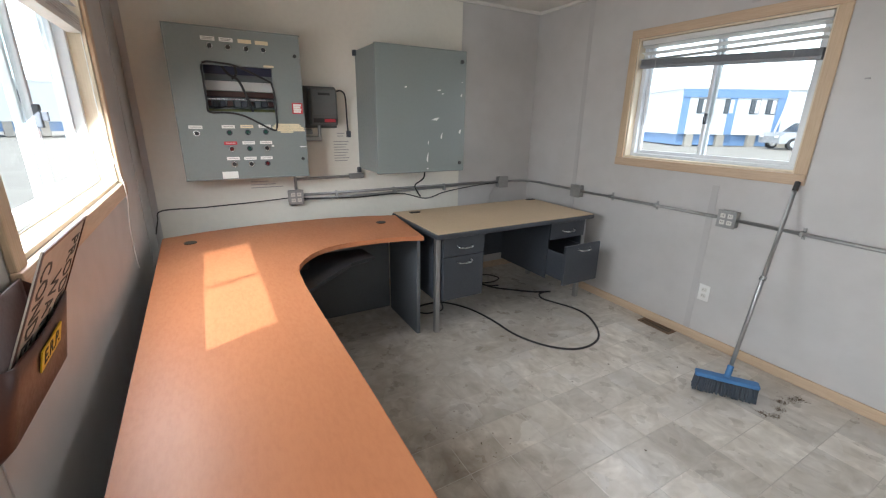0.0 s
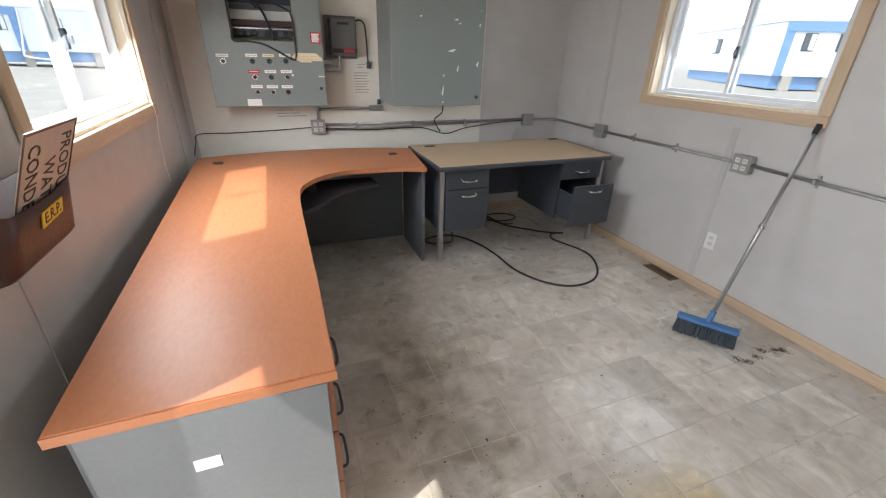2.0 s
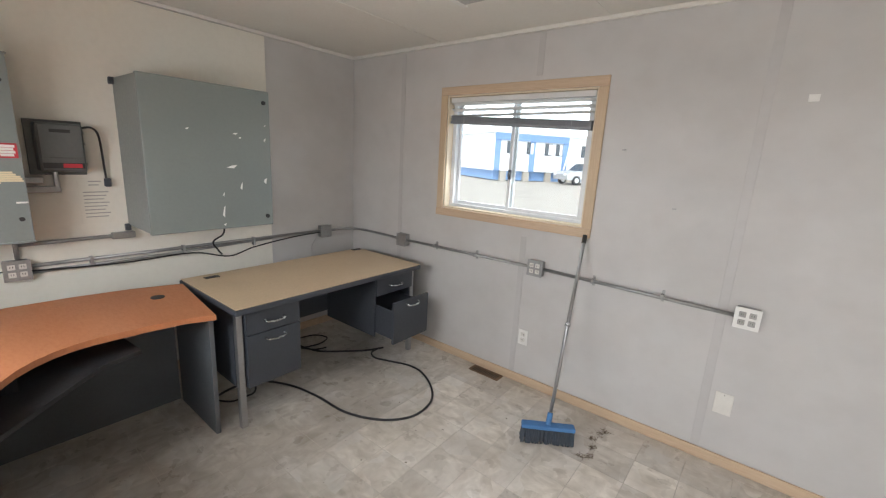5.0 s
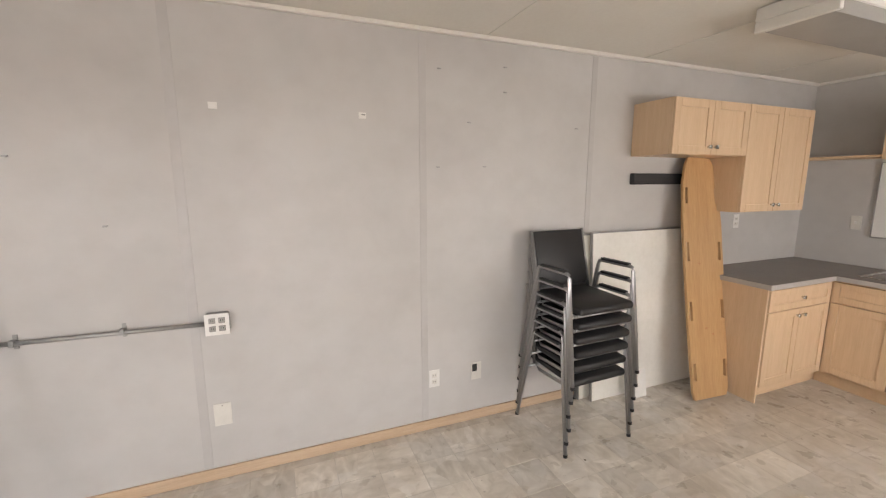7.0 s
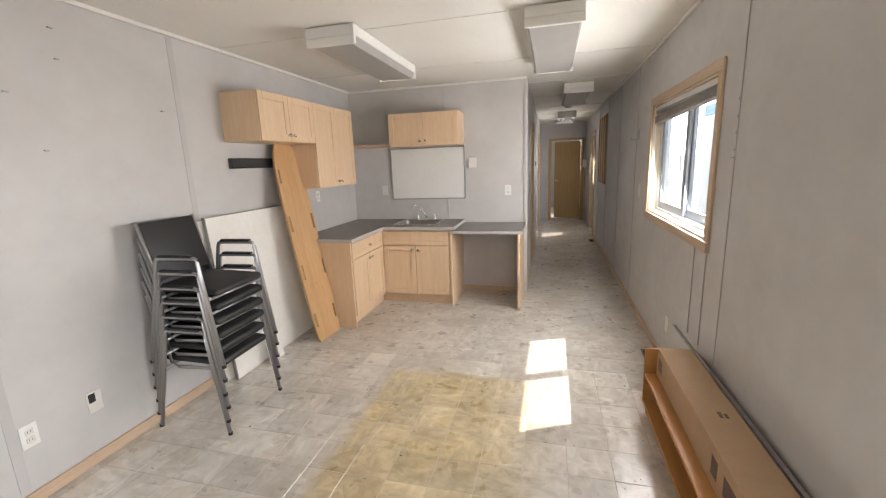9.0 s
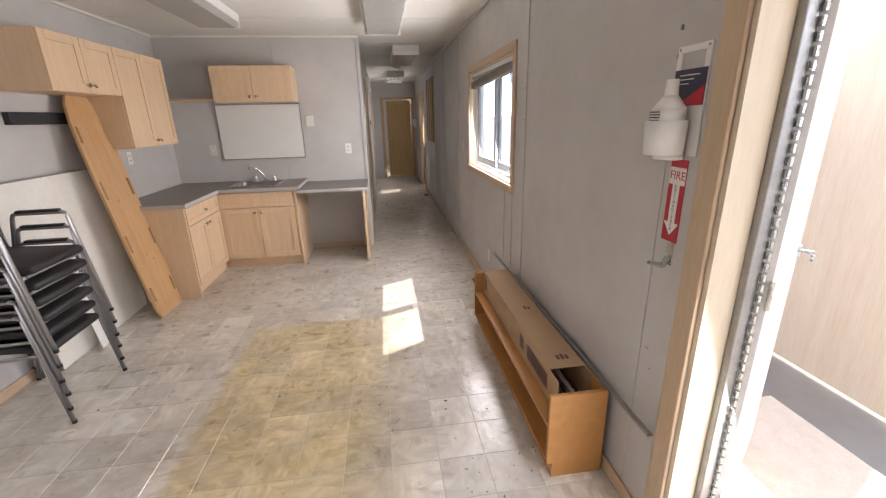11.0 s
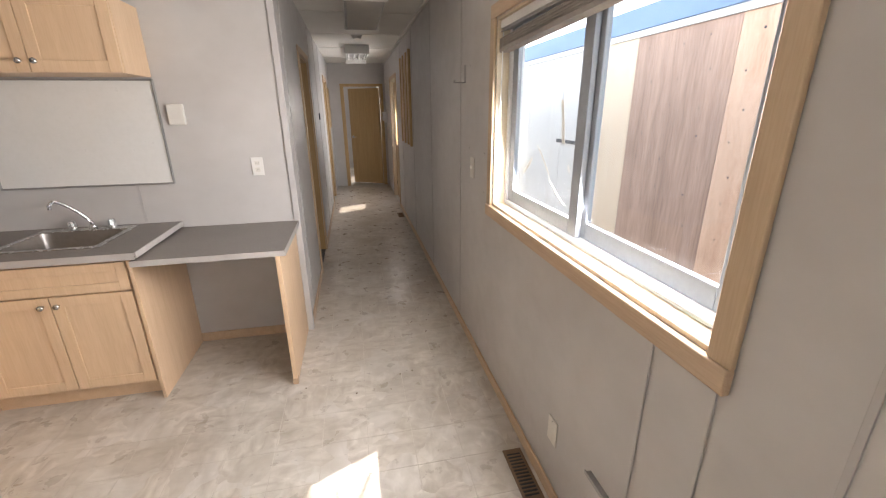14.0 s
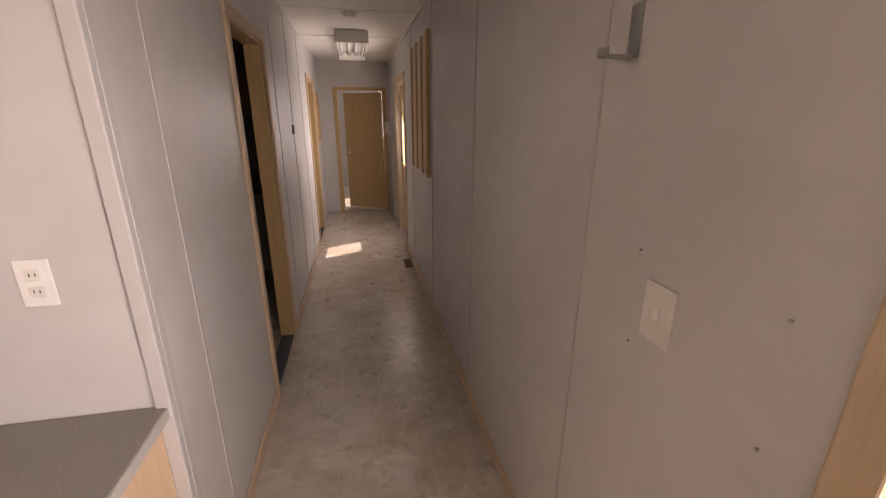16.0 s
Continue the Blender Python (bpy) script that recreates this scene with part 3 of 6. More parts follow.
# ---- windows ----
def window(name, x_in, out, hole, label, casing=0.06, slide=0.5, latch=DARKSTEEL, t=0.024, vinyl=ALU, pane_glass=GLASS):
    """A sliding window in a wall across x. out: +1 or -1, the way to the outside."""
    y0, y1, z0, z1 = hole
    w = thing(name, label, "window", (x_in, (y0 + y1) / 2, z0), kind="structure")
    X = lambda d: x_in + out * d
    c = casing
    fr = bx(X(-0.016), X(-0.001), y0 - c, y1 + c, z1, z1 + c, b=0.004)
    part("casing_head", fr, PINE, w, "pale pine casing board")
    part("casing_sill", bx(X(-0.022), X(-0.001), y0 - c, y1 + c, z0 - c, z0, b=0.004), PINE, w, "pale pine casing board")
    for ya, yb in ((y0 - c, y0), (y1, y1 + c)):
        part("casing_side", bx(X(-0.016), X(-0.001), ya, yb, z0, z1, b=0.004), PINEZ, w, "pale pine casing board")
    # lining of the opening
    for ya, yb in ((y0, y0 + 0.012), (y1 - 0.012, y1)):
        part("jamb", bx(X(-0.001), X(0.09), ya, yb, z0, z1, b=0.002), JAMB, w)
    part("jamb", bx(X(-0.001), X(0.09), y0 + 0.012, y1 - 0.012, z1 - 0.012, z1, b=0.002), JAMB, w)
    part("sill", bx(X(-0.001), X(0.09), y0 + 0.012, y1 - 0.012, z0, z0 + 0.014, b=0.003), JAMB, w, "pale sunlit wooden sill")
    # vinyl frame with two sashes
    fb = bx(X(0.06), X(0.125), y0 + 0.012, y1 - 0.012, z0 + 0.014, z0 + 0.036, b=0.003)
    box(fb, X(0.06), X(0.125), y0 + 0.012, y1 - 0.012, z1 - 0.036, z1 - 0.012, b=0.003)
    box(fb, X(0.06), X(0.125), y0 + 0.012, y0 + 0.045, z0 + 0.036, z1 - 0.036, b=0.003)
    box(fb, X(0.06), X(0.125), y1 - 0.045, y1 - 0.012, z0 + 0.036, z1 - 0.036, b=0.003)
    for k in range(2):
        box(fb, X(0.056), X(0.062), y0 + 0.05, y1 - 0.05, z0 + 0.018 + 0.009 * k, z0 + 0.021 + 0.009 * k)
    part("frame", fb, ALU, w, "white vinyl window frame")
    ym = y0 + (y1 - y0) * slide
    for ya, yb, d in ((y0 + 0.045, ym + 0.02, 0.070), (ym - 0.02, y1 - 0.045, 0.095)):
        s = bmesh.new()
        box(s, X(d), X(d + 0.022), ya, ya + t, z0 + 0.036, z1 - 0.036, b=0.003)
        box(s, X(d), X(d + 0.022), yb - t, yb, z0 + 0.036, z1 - 0.036, b=0.003)
        box(s, X(d), X(d + 0.022), ya + t, yb - t, z0 + 0.036, z0 + 0.036 + t, b=0.003)
        box(s, X(d), X(d + 0.022), ya + t, yb - t, z1 - 0.036 - t, z1 - 0.036, b=0.003)
        sash = part("sash", s, vinyl, w)
        pane = part("pane", bx(X(d + 0.009), X(d + 0.013), ya + t, yb - t, z0 + 0.036 + t, z1 - 0.036 - t), pane_glass, sash, "clear dusty glass pane")
        pane.visible_shadow = False
    if latch:
        part("latch", box(bx(X(0.052), X(0.070), ym - 0.012, ym + 0.010, z0 + 0.26, z0 + 0.33, b=0.004), X(0.036), X(0.054), ym - 0.006, ym + 0.004, z0 + 0.28, z0 + 0.31, b=0.003), latch, w)
    return w


window("window_1", 3.27, 1, WIN_R, "sliding window in a pine casing with a raised blind", slide=0.52)
window("window_2", 0.0, -1, WIN_DESK, "sliding window in a pine casing above the long desk", slide=0.50)
window("window_3", 0.0, -1, WIN_KIT, "sliding window in a pine casing beside the kitchen", slide=0.50, latch=None, t=0.062, vinyl=ALUSHADE, pane_glass=DUSTYGLASS)


REDSMEAR = mat("worn_red_smear", (0.42, 0.22, 0.21), (0.48, 0.38, 0.37), 0.6, 40, 120, 0.0)
BLINDDUST = mat("dusty_taupe_blind", (0.34, 0.31, 0.28), (0.26, 0.235, 0.21), 0.6, 6, 60, 0.02)
BLINDRAIL = mat("grey_blind_rail", (0.30, 0.31, 0.33), (0.22, 0.23, 0.25), 0.5, 6, 60, 0.02)


def blind(x, y0, y1, ztop, zbot, label, slats=4, sag=0.0, tilt=0.0, rail=None):
    """A raised venetian blind: head rail, hanging slats, gathered stack, bottom rail and cords."""
    b = thing("venetian_blind", label, "blind", (x, (y0 + y1) / 2, zbot))
    part("head_rail", bx(x - 0.02, x + 0.02, y0, y1, ztop - 0.035, ztop, b=0.003), BLIND, b)
    stack = zbot + 0.055
    free = ztop - 0.035 - stack
    for k in range(slats):
        z = stack + free * (k + 0.6) / slats
        m = Matrix.Translation((x, (y0 + y1) / 2, z)) @ Matrix.Rotation(radians(12 + 5 * (k % 2)), 4, "Y") @ Matrix.Rotation(sag * (k - 1) * 0.3, 4, "X")
        part("slat", box(bmesh.new(), -0.024, 0.024, -(y1 - y0) / 2 + 0.006, (y1 - y0) / 2 - 0.006, -0.0012, 0.0012, m=m), BLIND, b)
    hw = (y1 - y0) / 2
    lean = Matrix.Translation((x, (y0 + y1) / 2, zbot)) @ Matrix.Rotation(tilt, 4, "X")
    for k in range(8):
        z = 0.014 + k * 0.005
        part("slat", box(bmesh.new(), -0.024 + 0.002 * (k % 3), 0.024 + 0.002 * (k % 2), -hw + 0.006, hw - 0.006, z, z + 0.003, m=lean), rail or BLIND, b)
    part("bottom_rail", box(bmesh.new(), -0.024, 0.024, -hw + 0.004, hw - 0.004, -0.006, 0.012, m=lean), rail or BLIND, b, "grey gathered bottom of the blind" if rail else "")
    for f in (0.12, 0.88):
        y = y0 + (y1 - y0) * f
        part("cord", rod(bmesh.new(), (x - 0.026, y, zbot), (x - 0.026, y, ztop - 0.03), 0.0015, 6), BLIND, b)
    return b


blind(3.30, 2.14, 3.24, 2.055, 1.85, "white venetian blind drawn up unevenly in the window", 3, 0.02, 0.045, BLINDRAIL)
blind(-0.03, 2.21, 3.43, 2.035, 1.80, "cream venetian blind drawn up in the window over the desk", 2, 0.01)
blind(-0.03, -2.81, -1.39, 1.955, 1.845, "dusty grey venetian blind drawn up in the kitchen window", 1, 0.0, 0.03, BLINDDUST)
single("blind_cord", tube([(-0.005, 3.39, 1.80), (-0.004, 3.40, 1.4), (0.026, 3.42, 1.15), (0.014, 3.42, 1.0), (0.012, 3.41, 0.86), (0.018, 3.40, 0.77)], 0.002, 6), WHITEP, "thin white pull cord hanging below the window", "cord")
single("blind_cord", tube([(-0.01, -2.77, 1.9), (-0.008, -2.775, 1.5), (-0.006, -2.77, 1.2)], 0.003, 6), WHITEP, "white blind wand hanging beside the window", "cord")
for y in (-1.335, -1.53):
    single("grey_wire", rod(bmesh.new(), (0.004, y, 0.45), (0.004, y, 1.0), 0.003, 6), WALLSEAM, "thin grey wire running down below the window", "wire")


# ---- doors ----
def casing_x(name, x, side, hole, label, c=0.055):
    """Casing round a doorway through a wall across x; side: +1 where it shows towards +x."""
    y0, y1, z0, z1 = hole
    d = thing(name, label, "door casing", (x, (y0 + y1) / 2, 0), kind="structure")
    for ya, yb in ((y0 - c, y0), (y1, y1 + 0.055)):
        part("casing_side", bx(x + side * 0.001, x + side * 0.016, ya, yb, 0, z1, b=0.004), PINEZ, d)
    part("casing_head", bx(x + side * 0.001, x + side * 0.016, y0 - c, y1 + 0.055, z1, z1 + 0.055, b=0.004), PINE, d)
    return d


def lining_x(d, xa, xb, hole, m):
    y0, y1, z0, z1 = hole
    for ya, yb in ((y0, y0 + 0.018), (y1 - 0.018, y1)):
        part("jamb", bx(xa, xb, ya, yb, 0, z1), m, d)
    part("jamb", bx(xa, xb, y0 + 0.018, y1 - 0.018, z1 - 0.018, z1), m, d)


d1 = casing_x("trim_door_entry", 0, 1, ENTRY, "pale pine casing round the entrance door", 0.08)
lining_x(d1, -0.10, 0.0, ENTRY, JAMB)
d2 = casing_x("trim_door_side_room", 1.125, -1, (-5.57, -4.82, 0, 2.04), "yellow oak casing round a hall doorway")
lining_x(d2, 1.125, 1.225, (-5.57, -4.82, 0, 2.04), DOORW)
d3 = casing_x("trim_door_second_room", 1.125, -1, (-8.84, -8.06, 0, 2.04), "yellow oak casing round a hall doorway")
lining_x(d3, 1.125, 1.225, (-8.84, -8.06, 0, 2.04), DOORW)
d4 = casing_x("trim_door_outside_hall", 0, 1, HALLDOOR, "pine casing round the outside door of the hall")
lining_x(d4, -0.125, 0.0, HALLDOOR, JAMB)
d5 = thing("trim_door_hall_end", "oak casing round the doorway at the end of the hall", "door casing", (0.475, -9.89, 0), kind="structure")
for xa, xb in ((0.045, 0.10), (0.85, 0.905)):
    part("casing_side", bx(xa, xb, -9.889, -9.874, 0, 2.01, b=0.004), DOORW, d5)
part("casing_head", bx(0.045, 0.905, -9.889, -9.874, 2.01, 2.065, b=0.004), DOORW, d5)
for xa, xb in ((0.10, 0.115), (0.835, 0.85)):
    part("jamb", bx(xa, xb, -9.99, -9.89, 0, 2.01), DOORW, d5)


def lever(leaf, m):
    """A lever handle with its rose, on a leaf, in the leaf's own places."""
    bm = bmesh.new()
    rod(bm, (0, 0, 0), (0, -0.012, 0), 0.028, 16)
    rod(bm, (0, -0.012, 0), (0, -0.05, 0), 0.009, 10)
    rod(bm, (0.008, -0.05, 0), (-0.11, -0.052, 0), 0.008, 10, 0.006)
    bmesh.ops.transform(bm, matrix=m, verts=bm.verts)
    return part("door_handle", bm, CHROME, leaf, "steel lever handle")


def hinged_door(name, width, height, thick, m, material, label, handle_side=-1, glass_at=None):
    """A door leaf hinged at its own origin and reaching along +x; turned and placed by m."""
    d = thing(name, label, "door", (0, 0, 0), kind="structure")
    if glass_at:
        part("leaf", holed("y", -thick / 2, thick / 2, 0.003, width, 0.01, height, [glass_at]), material, d)
        g = part("pane", bx(glass_at[0], glass_at[1], -0.003, 0.003, glass_at[2], glass_at[3]), GLASS, d)
        g.visible_shadow = False
        tr = bmesh.new()
        for s in (-1, 1):
            for a in ((glass_at[0] - 0.02, glass_at[0], glass_at[2] - 0.02, glass_at[3] + 0.02), (glass_at[1], glass_at[1] + 0.02, glass_at[2] - 0.02, glass_at[3] + 0.02),
                      (glass_at[0], glass_at[1], glass_at[2] - 0.02, glass_at[2]), (glass_at[0], glass_at[1], glass_at[3], glass_at[3] + 0.02)):
                box(tr, a[0], a[1], s * thick / 2, s * (thick / 2 + 0.008), a[2], a[3])
        part("glazing_bead", tr, material, d)
    else:
        part("leaf", bx(0.003, width, -thick / 2, thick / 2, 0.01, height, b=0.002), material, d)
    for s in (-1, 1):
        lever(d, pose(width - 0.06, s * thick / 2, 1.0) @ (Matrix() if s < 0 else Matrix.Rotation(math.pi, 4, "X")))
    hz = bmesh.new()
    for z in (0.2, 1.0, 1.8):
        rod(hz, (0, -thick / 2, z), (0, -thick / 2, z + 0.09), 0.007, 8)
    part("hinge", hz, CHROME, d)
    d.matrix_basis = m
    return d


STEELDOOR = mat("white_steel_door", (0.76, 0.76, 0.75), (0.68, 0.68, 0.67), 0.4, 1.2, 40, 0.02)
hinged_door("door_1", 0.80, 2.02, 0.045, pose(-0.145, 0.585, 0, 0, 0, 217), STEELDOOR, "white steel entrance door standing open to the outside")
hinged_door("door_2", 0.70, 2.01, 0.036, pose(1.235, -4.85, 0, 0, 0, 4), DOORW, "yellow oak hall door standing wide open into the side room")
hinged_door("door_3", 0.73, 1.99, 0.036, pose(0.125, -9.97, 0, 0, 0, -32), DOORW, "brown oak veneer door ajar at the end of the hall")
hinged_door("door_4", 0.93, 2.0, 0.045, pose(-0.07, -8.58, 0, 0, 0, 90), DOORW, "oak outside door with a window in its upper half", glass_at=(0.28, 0.72, 0.98, 1.86))
# frame and continuous hinge of the entrance door
strike = thing("trim_entry_frame", "grey steel frame and hinge of the entrance door", "door frame", (-0.13, 0.57, 0), kind="structure")
part("frame_post", bx(-0.14, -0.101, 0.535, 0.578, 0, 2.03, b=0.004), ZINC, strike)
kn = bmesh.new()
for k in range(60):
    rod(kn, (-0.143, 0.586, 0.03 + k * 0.033), (-0.143, 0.586, 0.054 + k * 0.033), 0.008, 8)
part("piano_hinge", kn, CHROME, strike, "long steel piano hinge")
part("threshold", bx(-0.15, 0.01, 0.56, 1.40, 0.0, 0.016, b=0.004), ZINC, strike, "worn metal threshold")
single("threshold_strip", bx(1.13, 1.22, -5.55, -4.84, 0.0, 0.008, b=0.003), DARKSTEEL, "dark threshold strip in the hall doorway", "threshold")


# ---- plates, outlets, switches, hooks ----
def plate(origin, face, kind, label, group="wall plates", w=0.072, h=0.116):
    """A wall plate; face: the pose whose x and y lie in the wall and whose z points into the room."""
    p = thing("wall_outlet" if kind == "duplex" else "light_switch" if kind == "switch" else "blank_plate", label, "outlet" if kind == "duplex" else "switch" if kind == "switch" else "wall plate", (0, 0, 0), group)
    part("plate", bx(-w / 2, w / 2, -h / 2, h / 2, 0.0005, 0.006, b=0.002), IVORY if kind != "duplex" else WHITEP, p)
    if kind == "duplex":
        for s in (-1, 1):
            f = part("socket", bx(-0.016, 0.016, s * 0.021 - 0.014, s * 0.021 + 0.014, 0.006, 0.0085, b=0.003), IVORY, p)
            for dx in (-0.006, 0.006):
                part("slot", bx(dx - 0.001, dx + 0.001, s * 0.021 - 0.003, s * 0.021 + 0.006, 0.0082, 0.0092), INK, f)
    elif kind == "switch":
        part("toggle", bx(-0.005, 0.005, -0.01, 0.012, 0.006, 0.016, b=0.002), WHITEP, p)
    else:
        part("screw", rod(bmesh.new(), (0, h / 2 - 0.012, 0.006), (0, h / 2 - 0.012, 0.0075), 0.003, 8), CHROME, p)
    p.matrix_basis = Matrix.Translation(origin) @ face
    return p


ON_EAST = pose(0, 0, 0, 90, 0, -90)
ON_WEST = pose(0, 0, 0, 90, 0, 90)
ON_KITCHEN = pose(0, 0, 0, 90, 0, 180)
ON_NORTH = pose(0, 0, 0, 90, 0, 0)
plate((3.27, 2.45, 0.36), ON_EAST, "duplex", "white duplex outlet low on the grey wall")
plate((3.27, 1.22, 0.37), ON_EAST, "blank", "blank white plate low on the grey wall", w=0.085, h=0.125)
plate((3.27, 0.01, 0.345), ON_EAST, "duplex", "white duplex outlet low on the grey wall")
plate((3.27, -2.75, 1.26), ON_EAST, "duplex", "white outlet above the kitchen counter")
plate((1.33, -3.645, 1.225), ON_KITCHEN, "duplex", "white duplex outlet beside the hall opening")
plate((2.857, -3.645, 1.25), ON_KITCHEN, "switch", "white switch beside the whiteboard")
plate((0, -1.98, 0.32), ON_WEST, "blank", "white plate low on the wall under the window")
plate((0, -3.222, 1.222), ON_WEST, "switch", "white light switch at the hall entrance", w=0.085, h=0.125)
broken = plate((3.27, -0.29, 0.345), ON_EAST, "blank", "broken white plate with a dark hole low on the wall", w=0.075, h=0.12)
part("hole", bx(-0.03, 0.004, 0.0, 0.05, 0.006, 0.0075), INK, broken)
sens = single("thermostat", bx(1.695, 1.785, -3.644, -3.615, 1.49, 1.61, b=0.006), IVORY, "yellowed ivory thermostat box on the kitchen wall", "thermostat")
for y, z in ((-0.03, 2.24), (-0.462, 2.285), (-0.464, 2.14), (-0.22, 1.95), (-1.02, 1.948), (-0.02, 1.685), (-0.33, 1.69), (1.93, 1.71), (1.62, 1.40), (0.415, 1.96)):
    single("wall_hook", box(bx(3.258, 3.2695, y - 0.010, y + 0.010, z - 0.003, z + 0.003, b=0.001), 3.254, 3.262, y - 0.008, y + 0.008, z - 0.005, z - 0.0025), ZINC, "small grey picture hook remaining on the grey wall", "hook", "wall hooks")
for y, z in ((1.14, 1.963), (0.42, 1.955)):
    single("sticky_pad", bx(3.265, 3.2695, y - 0.02, y + 0.02, z - 0.016, z + 0.016, b=0.001), PAPER, "torn white adhesive pad on the grey wall", "adhesive pad", "adhesive pads")
hk = bmesh.new()
box(hk, 0.0005, 0.003, -3.44, -3.40, 1.72, 1.82, b=0.001)
box(hk, 0.002, 0.07, -3.44, -3.40, 1.717, 1.721)
box(hk, 0.068, 0.071, -3.44, -3.40, 1.717, 1.735)
single("wall_bracket", hk, ZINC, "bare bent metal bracket screwed to the hall wall", "bracket")
for y, z in ((-3.303, 1.333), (-3.298, 1.119), (-2.982, 1.331), (-2.978, 1.114), (-3.298, 1.807)):
    single("wall_plug", rod(bmesh.new(), (0.0, y, z), (0.004, y, z), 0.003, 8), ZINC, "small grey screw remaining in the wall", "screw", "wall screws")
for y, z, s in ((0.33, 0.73, 0.02), (0.36, 0.66, 0.012)):
    single("paint_mark", bx(0.0004, 0.001, y - s * 0.5, y + s * 0.5, z - 0.003, z + 0.003), REDSMEAR, "faint red paint smear on the grey wall", "paint mark")


for y in (-1.10, 0.285):
    for z in (1.53, 1.565, 1.645, 1.72, 1.80):
        single("wall_clip", bx(0.0005, 0.008 if z > 1.53 else 0.014, y - (0.004 if z > 1.53 else 0.014), y + 0.004, z - (0.007 if z > 1.53 else 0.002), z + (0.007 if z > 1.53 else 0.002), b=0.0008), ZINC, "small bent metal clip remaining on the wall seam", "clip", "clips on the wall seams")


# ---- conduit round the end of the room ----
cn = thing("conduit", "galvanised conduit run along the walls at desk height", "conduit", (1.9, 4.35, 0.9))
part("pipe", polyline_tube([(0.96, 4.345, 0.905), (2.88, 4.345, 0.905)], 0.011, 10), ZINC, cn, smooth=True)
part("pipe", polyline_tube([(0.96, 4.345, 0.868), (1.6, 4.345, 0.872), (2.40, 4.345, 0.895)], 0.009, 10), ZINC, cn, smooth=True)
part("pipe", tube([(2.95, 4.345, 0.9), (3.08, 4.345, 0.9), (3.19, 4.31, 0.9), (3.236, 4.20, 0.9), (3.238, 4.0, 0.898), (3.238, 3.70, 0.895)], 0.011, 10), ZINC, cn, smooth=True)
part("pipe", polyline_tube([(3.238, 3.63, 0.893), (3.238, 2.44, 0.903)], 0.011, 10), ZINC, cn, smooth=True)
part("pipe", polyline_tube([(3.238, 2.34, 0.903), (3.238, 1.25, 0.888)], 0.011, 10), ZINC, cn, smooth=True)
part("pipe", polyline_tube([(0.94, 4.345, 0.95), (0.94, 4.345, 1.09)], 0.011, 10), ZINC, cn, smooth=True)
part("pipe", polyline_tube([(0.95, 4.345, 1.027), (1.46, 4.345, 1.033)], 0.011, 10), ZINC, cn, smooth=True)
part("fitting", bx(1.36, 1.48, 4.325, 4.365, 1.012, 1.052, b=0.006), ZINC, cn)
for y in (3.3, 2.9, 2.0, 1.6):
    part("clip", box(bx(3.222, 3.254, y - 0.009, y + 0.009, 0.884, 0.914, b=0.003), 3.262, 3.2695, y - 0.008, y + 0.008, 0.865, 0.93), ZINC, cn)
for x in (1.25, 1.75, 2.25):
    part("clip", bx(x - 0.009, x + 0.009, 4.33, 4.366, 0.858, 0.92, b=0.003), ZINC, cn)


def surface_box(name, m, quad, label):
    """A steel surface box with four or two sockets in its cover."""
    s = thing(name, label, "outlet box", (0, 0, 0), "surface outlet boxes")
    part("housing", bx(-0.052, 0.052, -0.052, 0.052, 0.0, 0.055, b=0.008), ZINC, s)
    part("cover", bx(-0.056, 0.056, -0.056, 0.056, 0.055, 0.059, b=0.002), WHITEP if quad == 2 else ZINC, s)
    if quad:
        for dx in (-0.022, 0.022):
            for dy in (-0.021, 0.021):
                f = part("socket", bx(dx - 0.015, dx + 0.015, dy - 0.014, dy + 0.014, 0.059, 0.062, b=0.003), IVORY if quad == 1 else GREYINK, s)
                for e in (-0.005, 0.005):
                    part("slot", bx(dx + e - 0.001, dx + e + 0.001, dy - 0.003, dy + 0.006, 0.0618, 0.0628), INK, f)
    s.matrix_basis = m
    return s


surface_box("outlet_box", Matrix.Translation((0.93, 4.366, 0.895)) @ ON_NORTH, 1, "galvanised four-socket outlet box on the end wall")
surface_box("outlet_box", Matrix.Translation((2.915, 4.38, 0.90)) @ ON_NORTH, 0, "galvanised conduit box near the room corner")
surface_box("outlet_box", Matrix.Translation((3.27, 3.665, 0.893)) @ ON_EAST, 0, "galvanised conduit box near the room corner")
surface_box("outlet_box", Matrix.Translation((3.27, 2.39, 0.903)) @ ON_EAST, 1, "galvanised four-socket outlet box under the window")
surface_box("outlet_box", Matrix.Translation((3.27, 1.20, 0.888)) @ ON_EAST, 2, "steel box with a white four-socket cover at the conduit's end")
single("black_wire", tube([(0.012, 4.28, 0.72), (0.03, 4.33, 0.80), (0.06, 4.355, 0.86), (0.3, 4.358, 0.862), (0.6, 4.358, 0.872), (0.86, 4.357, 0.885), (0.90, 4.34, 0.89)], 0.004, 6), CABLE, "thin black wire stapled along the end wall", "wire")
single("black_wire", tube([(0.98, 4.33, 0.88), (1.4, 4.328, 0.858), (1.8, 4.33, 0.862), (2.05, 4.33, 0.80), (2.25, 4.33, 0.845), (2.6, 4.33, 0.885), (2.85, 4.33, 0.895)], 0.005, 6), CABLE, "black wire sagging along the conduit", "wire")
single("black_wire", tube([(1.95, 4.15, 1.08), (1.96, 4.2, 1.0), (1.93, 4.3, 0.93), (1.97, 4.33, 0.86), (2.0, 4.335, 0.82)], 0.006, 6), CABLE, "black wire dropping from the grey enclosure", "wire")
single("grey_wire", tube([(2.83, 4.35, 0.86), (2.80, 4.355, 0.80), (2.78, 4.36, 0.74), (2.78, 4.36, 0.5)], 0.004, 6), WALLSEAM, "thin grey wire dropping behind the tan desk", "wire")


